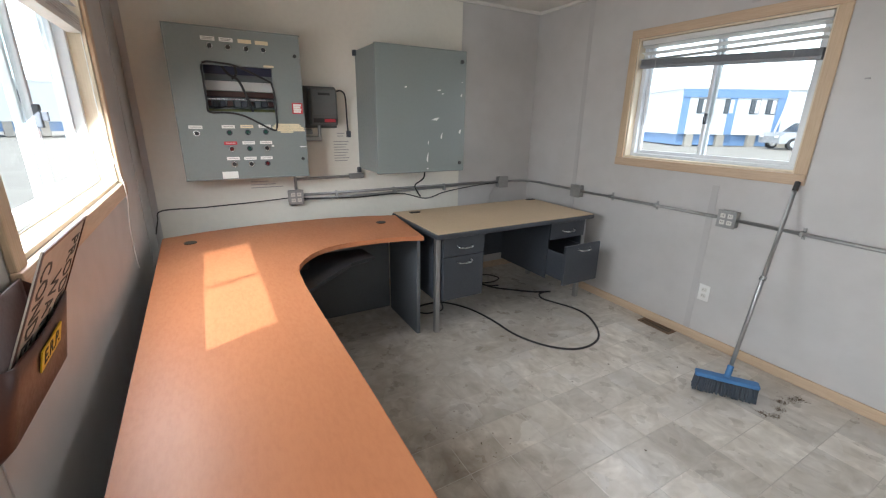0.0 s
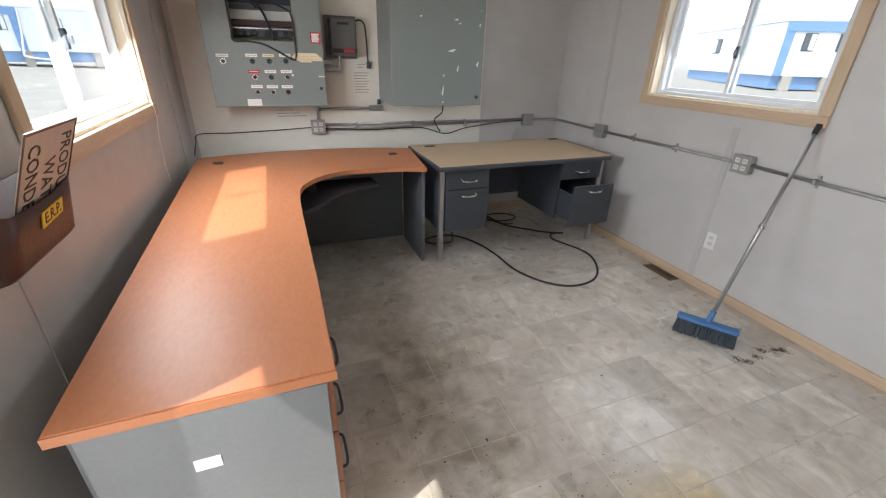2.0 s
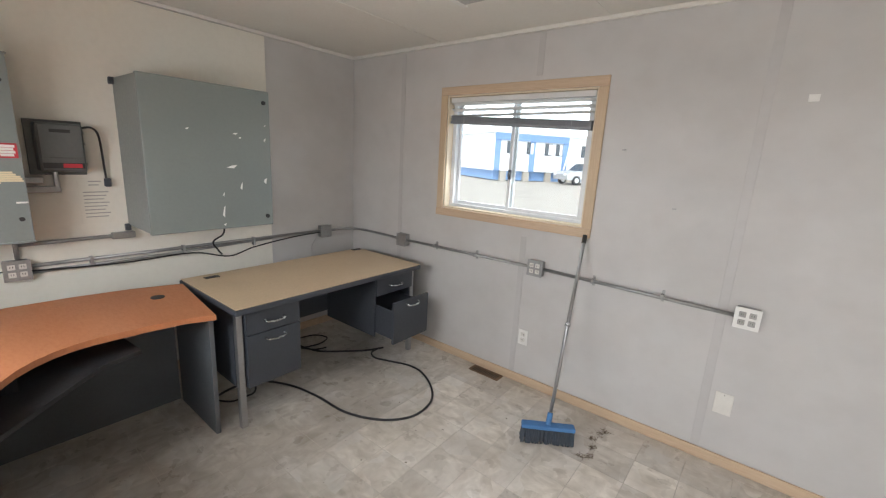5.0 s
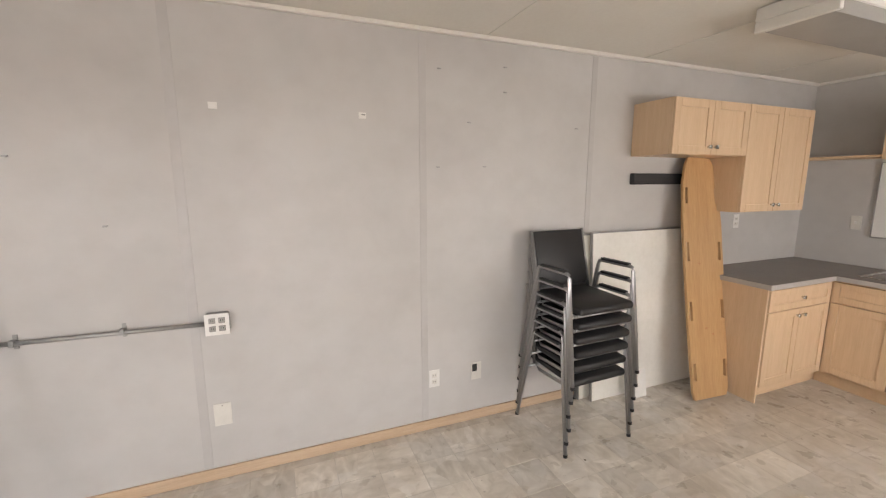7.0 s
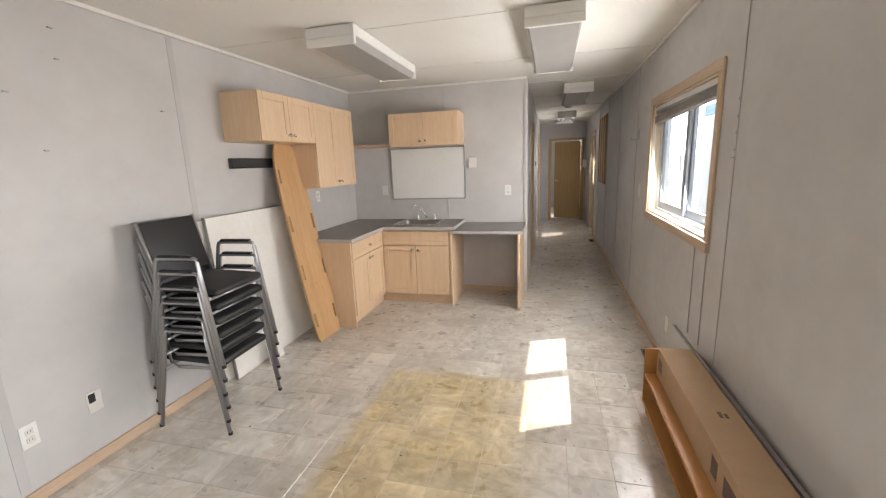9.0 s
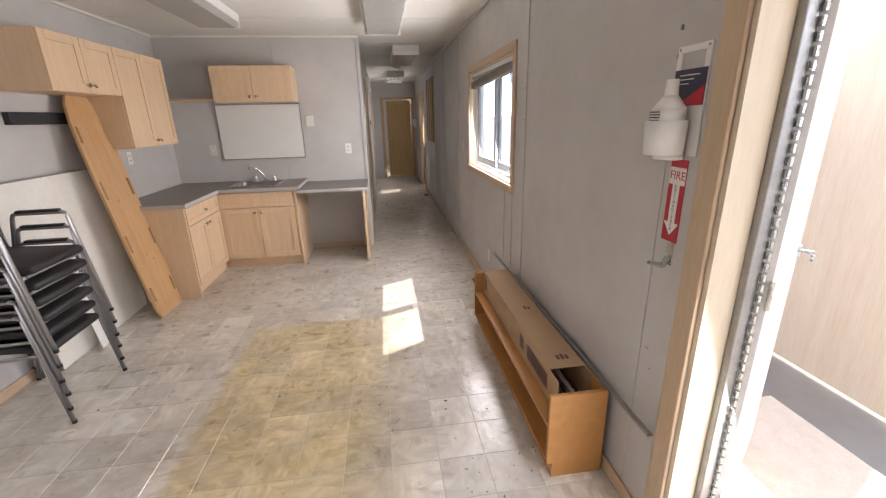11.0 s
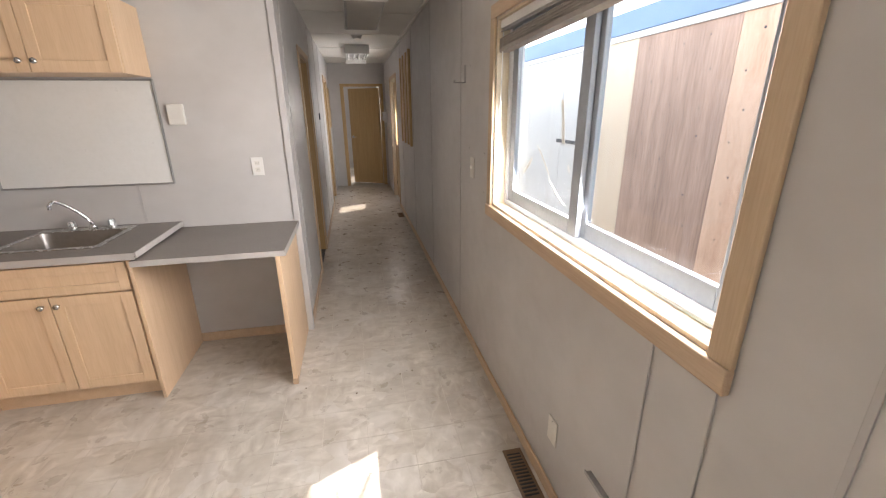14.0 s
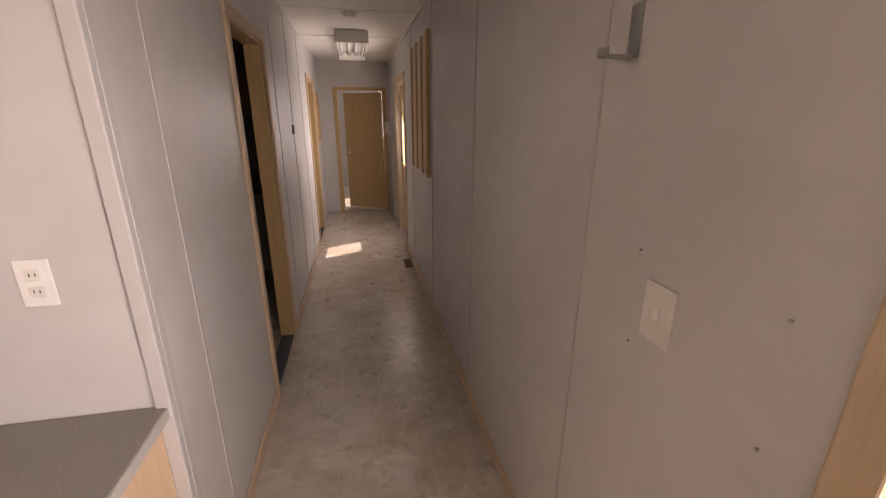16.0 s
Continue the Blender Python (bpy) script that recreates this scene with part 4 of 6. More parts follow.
# ---- electrical boxes on the end wall ----
def label_on(parent, x, z, w, h, y, material, name="label", bars=0, ink=INK):
    p = part(name, bx(x - w / 2, x + w / 2, y - 0.0012, y, z - h / 2, z + h / 2), material, parent)
    for k in range(bars):
        zz = z + h / 2 - h * (k + 1) / (bars + 1)
        part("printed_line", bx(x - w * 0.38, x + w * (0.38 - 0.08 * (k % 2)), y - 0.0018, y - 0.0012, zz - h * 0.09, zz + h * 0.09), ink, p)
    return p


Y1 = 4.09
cp = thing("control_panel", "grey enamel control cabinet with buttons and an open cutout", "control panel", (0.62, 4.366, 1.088))
part("cabinet", holed("y", Y1 + 0.004, Y1 + 0.03, 0.25, 0.995, 1.088, 1.978, [(0.425, 0.812, 1.507, 1.775)]), ENCLOSURE, cp)
shell = bx(0.25, 0.262, Y1 + 0.03, 4.366, 1.088, 1.978)
box(shell, 0.983, 0.995, Y1 + 0.03, 4.366, 1.088, 1.978)
box(shell, 0.262, 0.983, Y1 + 0.03, 4.366, 1.088, 1.10)
box(shell, 0.262, 0.983, Y1 + 0.03, 4.366, 1.966, 1.978)
box(shell, 0.262, 0.983, 4.35, 4.366, 1.10, 1.966)
part("shell", shell, ENCLOSURE, cp)
part("door_edge", box(box(bx(0.244, 1.001, Y1 - 0.0, Y1 + 0.006, 1.082, 1.092, b=0.002), 0.244, 1.001, Y1, Y1 + 0.006, 1.974, 1.984, b=0.002), 0.244, 0.252, Y1, Y1 + 0.006, 1.09, 1.976, b=0.002), ENCLOSURE, cp)
# inside the cutout: rails, wiring duct, terminal rows
part("back_rail", bx(0.30, 0.95, 4.30, 4.32, 1.64, 1.70, b=0.003), WHITEP, cp, "white wiring duct inside the cabinet")
part("back_rail", bx(0.30, 0.95, 4.29, 4.32, 1.74, 1.80, b=0.003), NAVY, cp)
part("terminal_strip", bx(0.30, 0.95, 4.27, 4.32, 1.60, 1.635, b=0.003), POUCH, cp)
for k in range(14):
    part("terminal", bx(0.33 + k * 0.042, 0.364 + k * 0.042, 4.25, 4.30, 1.535 + 0.004 * (k % 3), 1.575, b=0.003), (SLATE, DARKSTEEL, POUCH)[k % 3], cp)
part("rail", bx(0.30, 0.95, 4.26, 4.30, 1.582, 1.590), CHROME, cp)
part("terminal_strip", bx(0.30, 0.95, 4.24, 4.30, 1.49, 1.525, b=0.003), mat("olive_terminal_blocks", (0.12, 0.13, 0.03), (0.05, 0.06, 0.03), 0.5, 30, 90, 0.05), cp)
part("wire_loom", tube([(0.52, 4.2, 1.80), (0.56, 4.2, 1.74), (0.62, 4.22, 1.70), (0.66, 4.22, 1.60), (0.69, 4.22, 1.50)], 0.008, 8), CABLE, cp)
part("wire_loom", tube([(0.60, 4.18, 1.80), (0.61, 4.2, 1.74), (0.585, 4.22, 1.71)], 0.008, 8), CABLE, cp)
# loose rubber gasket hanging round the cutout
part("gasket", tube([(0.80, Y1 - 0.006, 1.69), (0.70, Y1 - 0.012, 1.735), (0.60, Y1 - 0.008, 1.775), (0.52, Y1 - 0.004, 1.786), (0.425, Y1 - 0.004, 1.782), (0.418, Y1 - 0.004, 1.70), (0.420, Y1 - 0.004, 1.56), (0.426, Y1 - 0.004, 1.502), (0.52, Y1 - 0.005, 1.50), (0.61, Y1 - 0.008, 1.485), (0.70, Y1 - 0.012, 1.44), (0.78, Y1 - 0.012, 1.397), (0.808, Y1 - 0.010, 1.41), (0.812, Y1 - 0.010, 1.52), (0.812, Y1 - 0.008, 1.62), (0.80, Y1 - 0.006, 1.69)], 0.006, 8, 4), CABLE, cp, "loose black rubber gasket", True)
for k, x in enumerate((0.475, 0.573, 0.675, 0.772)):
    kb = rod(bmesh.new(), (x, Y1, 1.877), (x, Y1 - 0.012, 1.877), 0.016, 16)
    knob = part("selector_switch", kb, CHROME, cp)
    part("selector_grip", box(rod(bmesh.new(), (x, Y1 - 0.012, 1.877), (x, Y1 - 0.022, 1.877), 0.012, 14), -0.004, 0.004, -0.006, 0.0, -0.013, 0.013, m=pose(x, Y1 - 0.022, 1.877, 0, (30, 30, 30, -50)[k], 0)), INK, knob)
    label_on(cp, x - 0.005, 1.918, 0.075, 0.022, Y1, TAPE if k > 1 else PAPER, "label", 0 if k > 1 else 2, GREYINK)
label_on(cp, 0.795, 1.785, 0.06, 0.012, Y1, TAPE)
DKGREEN = mat("dark_green_lens", (0.02, 0.06, 0.05), (0.03, 0.08, 0.06), 0.25, 8, 60, 0.0)
DKRED = mat("dark_red_lens", (0.10, 0.012, 0.015), (0.07, 0.01, 0.012), 0.25, 8, 60, 0.0)
for (x, z, m, lab, ring) in ((0.34, 1.375, INK, PAPER, CHROME), (0.521, 1.379, DKGREEN, PAPER, DARKSTEEL), (0.628, 1.381, DKGREEN, TAPE, DARKSTEEL), (0.736, 1.384, DKGREEN, PAPER, DARKSTEEL),
                             (0.522, 1.278, DKRED, RED, CHROME), (0.628, 1.279, DKGREEN, PAPER, DARKSTEEL), (0.734, 1.28, INK, PAPER, CHROME),
                             (0.526, 1.181, INK, PAPER, CHROME), (0.627, 1.18, INK, PAPER, CHROME), (0.727, 1.18, DKRED, PAPER, DARKSTEEL)):
    b = part("push_button", rod(bmesh.new(), (x, Y1, z), (x, Y1 - 0.010, z), 0.018, 16), ring, cp)
    part("button_cap", rod(bmesh.new(), (x, Y1 - 0.010, z), (x, Y1 - 0.017, z), 0.013, 14, 0.011), m, b)
    label_on(cp, x - 0.002, z + 0.036, 0.075, 0.020, Y1, lab, "label", 1, PAPER if lab is RED else GREYINK)
tag = label_on(cp, 0.951, 1.536, 0.068, 0.07, Y1, RED, "warning_tag", 4, PAPER)
label_on(cp, 0.495, 1.112, 0.092, 0.045, Y1, PAPER)
for k, (a, c) in enumerate(((0.80, 0.955), (0.79, 0.965), (0.78, 0.98), (0.785, 0.985), (0.81, 0.99), (0.83, 0.91))):
    part("tape_strip", bx(a, c, Y1 - 0.001 - 0.0004 * (k % 2), Y1, 1.428 - 0.010 * k, 1.437 - 0.010 * k), TAPE, cp)
label_on(cp, 0.972, 1.286, 0.045, 0.008, Y1, PAPER)
label_on(cp, 0.772, 1.293, 0.014, 0.012, Y1, PAPER)
for z in (1.858, 1.204):
    part("quarter_turn_lock", rod(bmesh.new(), (0.961, Y1 + 0.004, z), (0.961, Y1 - 0.006, z), 0.011, 14), INK, cp)

Y2 = 3.93
en = thing("electrical_enclosure", "deep grey steel enclosure with torn label scraps", "enclosure", (1.82, 4.366, 1.09))
part("body", bx(1.457, 2.185, Y2 + 0.03, 4.366, 1.092, 1.968, b=0.004), ENCLOSURE, en)
part("door", bx(1.452, 2.192, Y2, Y2 + 0.027, 1.087, 1.973, b=0.006), ENCLOSURE, en)
for z in (1.898, 1.151):
    part("quarter_turn_lock", box(rod(bmesh.new(), (2.15, Y2, z), (2.15, Y2 - 0.006, z), 0.014, 14), 2.138, 2.162, Y2 - 0.009, Y2 - 0.006, z - 0.008, z + 0.008), INK, en)
for z in (1.95, 1.08):
    part("mounting_lug", box(bx(1.435, 1.462, 4.33, 4.364, z - 0.02, z + 0.02, b=0.003), 1.43, 1.45, 4.32, 4.334, z - 0.01, z + 0.01), DARKSTEEL, en)
for (x, z, w, h, s) in ((1.68, 1.70, 0.022, 0.012, 0.2), (1.955, 1.69, 0.04, 0.012, 0.1), (1.985, 1.665, 0.02, 0.010, 0.5), (2.15, 1.66, 0.016, 0.024, 0.3), (2.155, 1.755, 0.01, 0.012, 0.0),
                        (1.925, 1.484, 0.07, 0.022, 0.0), (1.98, 1.36, 0.018, 0.048, 0.0), (2.145, 1.39, 0.022, 0.04, 0.4), (1.865, 1.31, 0.010, 0.026, 0.1), (1.86, 1.20, 0.018, 0.075, 0.0), (1.862, 1.115, 0.016, 0.016, 0.6)):
    p = prism([(dx * w / 2, dz * h / 2) for dx, dz in ((-1, -0.6 + s), (0.3, -1), (1, 1), (0.1 - s, 0.7))], 0.0002, 0.0012)
    bmesh.ops.transform(p, matrix=Matrix.Translation((x, Y2, z)) @ Matrix.Rotation(radians(90), 4, "X"), verts=p.verts)
    part("label_scrap", p, PAPER, en)

mb = thing("meter_box", "dark grey meter box with a red strip and a lead", "meter box", (1.17, 4.366, 1.40))
DGREY = mat("dark_grey_cast_housing", (0.11, 0.115, 0.11), (0.085, 0.09, 0.086), 0.45, 4, 70, 0.05)
part("back_plate", bx(1.045, 1.285, 4.346, 4.366, 1.405, 1.70, b=0.004), DGREY, mb)
part("housing", bx(1.075, 1.272, 4.255, 4.346, 1.425, 1.685, b=0.014), DGREY, mb)
part("lid", bx(1.085, 1.262, 4.245, 4.256, 1.50, 1.675, b=0.004), DGREY, mb)
part("display", bx(1.13, 1.215, 4.2425, 4.246, 1.635, 1.652), INK, mb)
part("nameplate", bx(1.09, 1.26, 4.2515, 4.2555, 1.445, 1.475), INK, mb)
part("red_strip", bx(1.17, 1.25, 4.2505, 4.2525, 1.449, 1.471), RED, mb, "faded red strip")
for z in (1.47, 1.58, 1.64):
    part("screw", rod(bmesh.new(), (1.272, 4.29, z), (1.280, 4.29, z), 0.006, 8), CHROME, mb)
part("gland", rod(bmesh.new(), (1.14, 4.31, 1.425), (1.14, 4.31, 1.34), 0.012, 10), ZINC, mb)
part("elbow", box(bx(1.00, 1.155, 4.30, 4.335, 1.31, 1.345, b=0.006), 1.0, 1.09, 4.31, 4.34, 1.36, 1.395, b=0.006), ZINC, mb)
part("lead", tube([(1.265, 4.27, 1.665), (1.31, 4.27, 1.672), (1.345, 4.30, 1.64), (1.36, 4.33, 1.55), (1.365, 4.34, 1.44), (1.37, 4.345, 1.38)], 0.006, 8), CABLE, mb, "", True)
part("plug", bx(1.358, 1.388, 4.325, 4.36, 1.335, 1.385, b=0.005), DARKSTEEL, mb)
notice = thing("paper_notice", "faded printed notice on the cream board", "notice", (1.314, 4.365, 1.116))
part("sheet", bx(1.235, 1.395, 4.3632, 4.3655, 1.116, 1.39), CREAM, notice)
for k in range(11):
    if k != 2:
        part("printed_line", bx(1.255 + (0.03 if k < 2 else 0), 1.375 - 0.012 * (k % 3) - (0.03 if k < 2 else 0), 4.3625, 4.3632, 1.362 - 0.021 * k, 1.368 - 0.021 * k), GREYINK, notice)
wr = thing("pencil_note", "lines of faint handwriting below the control cabinet", "handwriting", (0.74, 4.365, 0.99))
for k in range(3):
    part("written_line", bx(0.63, 0.85 - 0.05 * k, 4.3648, 4.3656, 0.975 + 0.022 * k, 0.981 + 0.022 * k), GREYINK, wr)


# ---- the cherry corner desk ----
DT = 0.76
ld = thing("corner_desk", "cherry laminate corner desk with grey end panels", "desk", (0.4, 2.6, 0))
pts = [(0.113, 1.536), (0.685, 1.543), (0.686, 2.0), (0.682, 2.55), (0.683, 2.85)]
for k in range(1, 9):
    a = math.pi - k / 8 * math.pi / 2
    pts.append((1.06 + 0.377 * math.cos(a), 2.95 + 0.455 * math.sin(a)))
pts += [(1.25, 3.402), (1.40, 3.385), (1.53, 3.335), (1.605, 3.98), (1.35, 4.055), (1.1, 4.095), (0.84, 4.105), (0.55, 4.09), (0.3, 4.05), (0.07, 3.985)]
top = prism(pts, DT - 0.03, DT)
bmesh.ops.bevel(top, geom=[e for e in top.edges if abs(e.verts[0].co.z - e.verts[1].co.z) < 1e-6 and e.verts[0].co.z > DT - 0.001], offset=0.004, segments=2, affect="EDGES")
part("tabletop", top, CHERRY, ld, "worn cherry laminate top")
part("end_panel", bx(0.155, 0.66, 1.54, 1.56, 0.0, DT - 0.031, b=0.002), LIGHTPANEL, ld, "grey laminate end panel")
part("sticker", bx(0.345, 0.402, 1.5385, 1.5398, 0.555, 0.59), PAPER, ld, "torn white sticker")
part("back_panel", bx(0.135, 0.153, 1.562, 3.93, 0.06, DT - 0.031), SLATE, ld)
part("modesty_panel", bx(0.20, 1.52, 3.93, 3.95, 0.02, DT - 0.031), SLATE, ld)
part("side_panel", bx(1.53, 1.555, 3.44, 3.93, 0.0, DT - 0.031, b=0.002), SLATE, ld, "slate grey side panel")
part("drawer_case", bx(0.16, 0.655, 1.562, 2.015, 0.03, DT - 0.031), SLATE, ld)
for z0, z1 in ((0.05, 0.33), (0.335, 0.53), (0.535, 0.715)):
    f = part("drawer_front", bx(0.657, 0.675, 1.565, 2.013, z0, z1, b=0.003), CHERRY, ld)
    zc = (z0 + z1) / 2
    part("handle", tube([(0.675, 1.72, zc), (0.70, 1.73, zc), (0.704, 1.79, zc), (0.70, 1.85, zc), (0.675, 1.86, zc)], 0.005, 8), DARKSTEEL, f, "dark bow handle", True)
tr = prism([(0.70, 3.02), (1.05, 3.36), (1.22, 3.42), (1.20, 3.62), (0.60, 3.62), (0.45, 3.2)], DT - 0.135, DT - 0.117)
part("keyboard_tray", tr, BLACK, ld, "black keyboard tray under the curve")
part("tray_bracket", bx(0.75, 0.80, 3.35, 3.6, DT - 0.117, DT - 0.031), BLACK, ld)
for x, y in ((0.222, 3.805), (1.414, 3.80)):
    part("cable_grommet", rod(bmesh.new(), (x, y, DT), (x, y, DT + 0.004), 0.034, 20), BLACK, ld)


# ---- the tan double-pedestal desk ----
td = thing("pedestal_desk", "tan laminate desk with charcoal steel drawers", "desk", (2.36, 3.7, 0))
part("tabletop", bx(1.625, 3.09, 3.325, 4.075, DT - 0.004, DT + 0.002, b=0.002), TAN, td, "tan laminate top")
part("top_edge", bx(1.618, 3.097, 3.318, 4.082, DT - 0.038, DT - 0.0045, b=0.008), DARKSTEEL, td)
for x, y in ((1.665, 3.40), (3.065, 3.40), (1.665, 4.03), (3.065, 4.03)):
    part("leg", bx(x - 0.019, x + 0.019, y - 0.019, y + 0.019, 0.0, DT - 0.039, b=0.006), TUBE, td, "silver square tube leg")
part("back_panel", bx(1.69, 3.04, 3.98, 3.995, 0.30, DT - 0.039), DARKSTEEL, td)
part("side_panel", bx(1.645, 1.655, 3.42, 4.01, 0.26, DT - 0.039), DARKSTEEL, td)
part("side_panel", bx(3.075, 3.085, 3.42, 4.01, 0.26, DT - 0.039), DARKSTEEL, td)
for x0, x1, pull in ((1.69, 2.03, 0.0), (2.665, 3.045, 0.18)):
    part("pedestal_side", bx(x0, x0 + 0.012, 3.385, 3.97, 0.25, DT - 0.039), DARKSTEEL, td)
    part("pedestal_side", bx(x1 - 0.012, x1, 3.385, 3.97, 0.25, DT - 0.039), DARKSTEEL, td)
    part("pedestal_top", bx(x0 + 0.012, x1 - 0.012, 3.385, 3.97, DT - 0.05, DT - 0.039), DARKSTEEL, td)
    part("pedestal_back", bx(x0 + 0.012, x1 - 0.012, 3.95, 3.97, 0.25, DT - 0.05), DARKSTEEL, td)
    f = part("drawer", bx(x0 + 0.002, x1 - 0.002, 3.362, 3.383, 0.577, DT - 0.043, b=0.003), DARKSTEEL, td)
    xc = (x0 + x1) / 2
    part("handle", tube([(xc - 0.06, 3.362, 0.645), (xc - 0.052, 3.335, 0.64), (xc, 3.328, 0.636), (xc + 0.052, 3.335, 0.64), (xc + 0.06, 3.362, 0.645)], 0.006, 8), CHROME, f, "bright bow handle", True)
    yo = 3.362 - pull
    dr = bx(x0 + 0.002, x1 - 0.002, yo, yo + 0.021, 0.25, 0.57, b=0.003)
    box(dr, x0 + 0.016, x0 + 0.024, yo + 0.021, yo + 0.5, 0.28, 0.50)
    box(dr, x1 - 0.024, x1 - 0.016, yo + 0.021, yo + 0.5, 0.28, 0.50)
    box(dr, x0 + 0.024, x1 - 0.024, yo + 0.021, yo + 0.5, 0.28, 0.288)
    f = part("file_drawer", dr, DARKSTEEL, td, "pulled-out file drawer" if pull else "closed file drawer")
    part("handle", tube([(xc - 0.06, yo, 0.535), (xc - 0.052, yo - 0.027, 0.53), (xc, yo - 0.034, 0.526), (xc + 0.052, yo - 0.027, 0.53), (xc + 0.06, yo, 0.535)], 0.006, 8), CHROME, f, "bright bow handle", True)
for x, y in ((1.78, 3.99), (3.03, 4.04)):
    part("cable_grommet", bx(x - 0.045, x + 0.045, y - 0.02, y + 0.02, DT + 0.002, DT + 0.006, b=0.002), BLACK, td)

# cables on the floor
single("floor_cable", tube([(1.66, 3.80, 0.008), (1.80, 3.84, 0.008), (1.957, 3.80, 0.008), (2.08, 3.60, 0.008), (2.13, 3.35, 0.008), (2.148, 3.075, 0.008), (2.25, 2.85, 0.008), (2.409, 2.734, 0.008), (2.60, 2.75, 0.008), (2.744, 2.865, 0.008), (2.85, 3.05, 0.008), (2.86, 3.20, 0.008), (2.80, 3.36, 0.008), (2.76, 3.48, 0.008), (2.80, 3.56, 0.012), (2.90, 3.58, 0.008)], 0.0075, 8), CABLE, "heavy black extension cable looped on the floor", "cable", smooth=True)
single("floor_cable", tube([(2.93, 3.56, 0.008), (2.80, 3.62, 0.008), (2.66, 3.72, 0.014), (2.52, 3.86, 0.014), (2.46, 3.99, 0.02), (2.42, 4.1, 0.03), (2.3, 4.2, 0.02)], 0.008, 8), CABLE, "heavy black cable running back under the tan desk", "cable", smooth=True)
single("floor_cable", tube([(2.35, 4.1, 0.006), (2.5, 4.02, 0.006), (2.62, 4.0, 0.006), (2.72, 4.06, 0.006), (2.66, 4.18, 0.006), (2.5, 4.2, 0.006), (2.42, 4.12, 0.01), (2.5, 3.95, 0.006), (2.6, 3.9, 0.006)], 0.006, 8), CABLE, "tangle of thin cable under the tan desk", "cable", smooth=True)
single("floor_cable", tube([(1.58, 4.0, 0.006), (1.70, 3.72, 0.006), (1.80, 3.66, 0.02), (1.9, 3.72, 0.006), (2.0, 4.0, 0.006)], 0.006, 8), CABLE, "thin black cable between the two desks", "cable", smooth=True)


# ---- broom, register, dirt ----
br = thing("push_broom", "blue floor broom with a steel handle leaning on the wall", "broom", (2.79, 1.99, 0))
a, c = Vector((2.70, 2.13, 0)), Vector((2.87, 1.87, 0))
d = (c - a).normalized()
rot = Matrix.Translation((a + c) / 2) @ d.to_track_quat("X", "Z").to_matrix().to_4x4()
L = (c - a).length / 2
part("block", box(bmesh.new(), -L, L, -0.03, 0.03, 0.085, 0.112, b=0.01, m=rot), BLUEP, br, "blue plastic block")
tuft = bmesh.new()
rr = random.Random(3)
for i in range(26):
    for j in range(7):
        x, y = -L + 0.01 + i * (2 * L - 0.02) / 25, -0.026 + j * 0.0087
        p, q = rot @ Vector((x, y, 0.088)), rot @ Vector((x * 1.03 + rr.uniform(-0.006, 0.006), y * 1.35 + rr.uniform(-0.006, 0.006), 0.001 + rr.uniform(0, 0.006)))
        rod(tuft, p, q, 0.0042, 5, 0.0055)
part("bristles", tuft, BRISTLE, br, "dark blue-grey bristles")
foot, head = rot @ Vector((0, 0, 0.11)), Vector((3.243, 2.085, 1.18))
part("socket", rod(bmesh.new(), foot, foot.lerp(head, 0.06), 0.016, 12), BLUEP, br)
part("handle", rod(bmesh.new(), foot.lerp(head, 0.05), foot.lerp(head, 0.96), 0.011, 12), TUBE, br, "grey steel handle", True)
part("grip", rod(bmesh.new(), foot.lerp(head, 0.955), head, 0.014, 12), BLACK, br)
part("handle_knob", rod(bmesh.new(), foot.lerp(head, 0.50), foot.lerp(head, 0.52), 0.017, 12), CHROME, br)


def register(x0, x1, y0, y1, label):
    v = thing("floor_register", label, "floor vent", ((x0 + x1) / 2, (y0 + y1) / 2, 0), "floor registers")
    part("frame", box(box(box(bx(x0, x0 + 0.012, y0, y1, 0.001, 0.006), x1 - 0.012, x1, y0, y1, 0.001, 0.006), x0 + 0.012, x1 - 0.012, y0, y0 + 0.015, 0.001, 0.006), x0 + 0.012, x1 - 0.012, y1 - 0.015, y1, 0.001, 0.006), BROWNVENT, v)
    part("backing", bx(x0 + 0.01, x1 - 0.01, y0 + 0.01, y1 - 0.01, 0.0008, 0.002), INK, v)
    n = 14
    for k in range(n):
        y = y0 + 0.02 + (y1 - y0 - 0.04) * k / (n - 1)
        part("slat", bx(x0 + 0.012, x1 - 0.012, y - 0.003, y + 0.003, 0.002, 0.0055), BROWNVENT, v)


register(3.155, 3.245, 2.57, 2.83, "brown metal floor register by the baseboard")
register(0.03, 0.12, -2.22, -1.94, "brown metal floor register under the window")
register(0.03, 0.12, -7.14, -6.86, "brown metal floor register along the hall wall")


def crumbs(name, spots, label, n, spread, seed, size=0.006):
    bm = bmesh.new()
    r = random.Random(seed)
    for k in range(n):
        x, y = spots[k % len(spots)]
        s = size * r.uniform(0.4, 1.4)
        m = pose(x + r.gauss(0, spread), y + r.gauss(0, spread), s * 0.35, r.uniform(0, 30), r.uniform(0, 30), r.uniform(0, 360)) @ Matrix.Diagonal((s * r.uniform(0.8, 2.6), s, s * 0.5, 1))
        bmesh.ops.create_icosphere(bm, subdivisions=1, radius=0.6, matrix=m)
    ob = part(name, bm, DIRT)
    return tagged(ob, label, "dirt", "", "stuff")


crumbs("swept_dirt", [(2.80, 1.80), (2.83, 1.76), (2.92, 1.77), (3.0, 1.80), (3.08, 1.78), (3.12, 1.76)], "small line of swept brown dirt by the broom", 500, 0.014, 5, 0.0032)
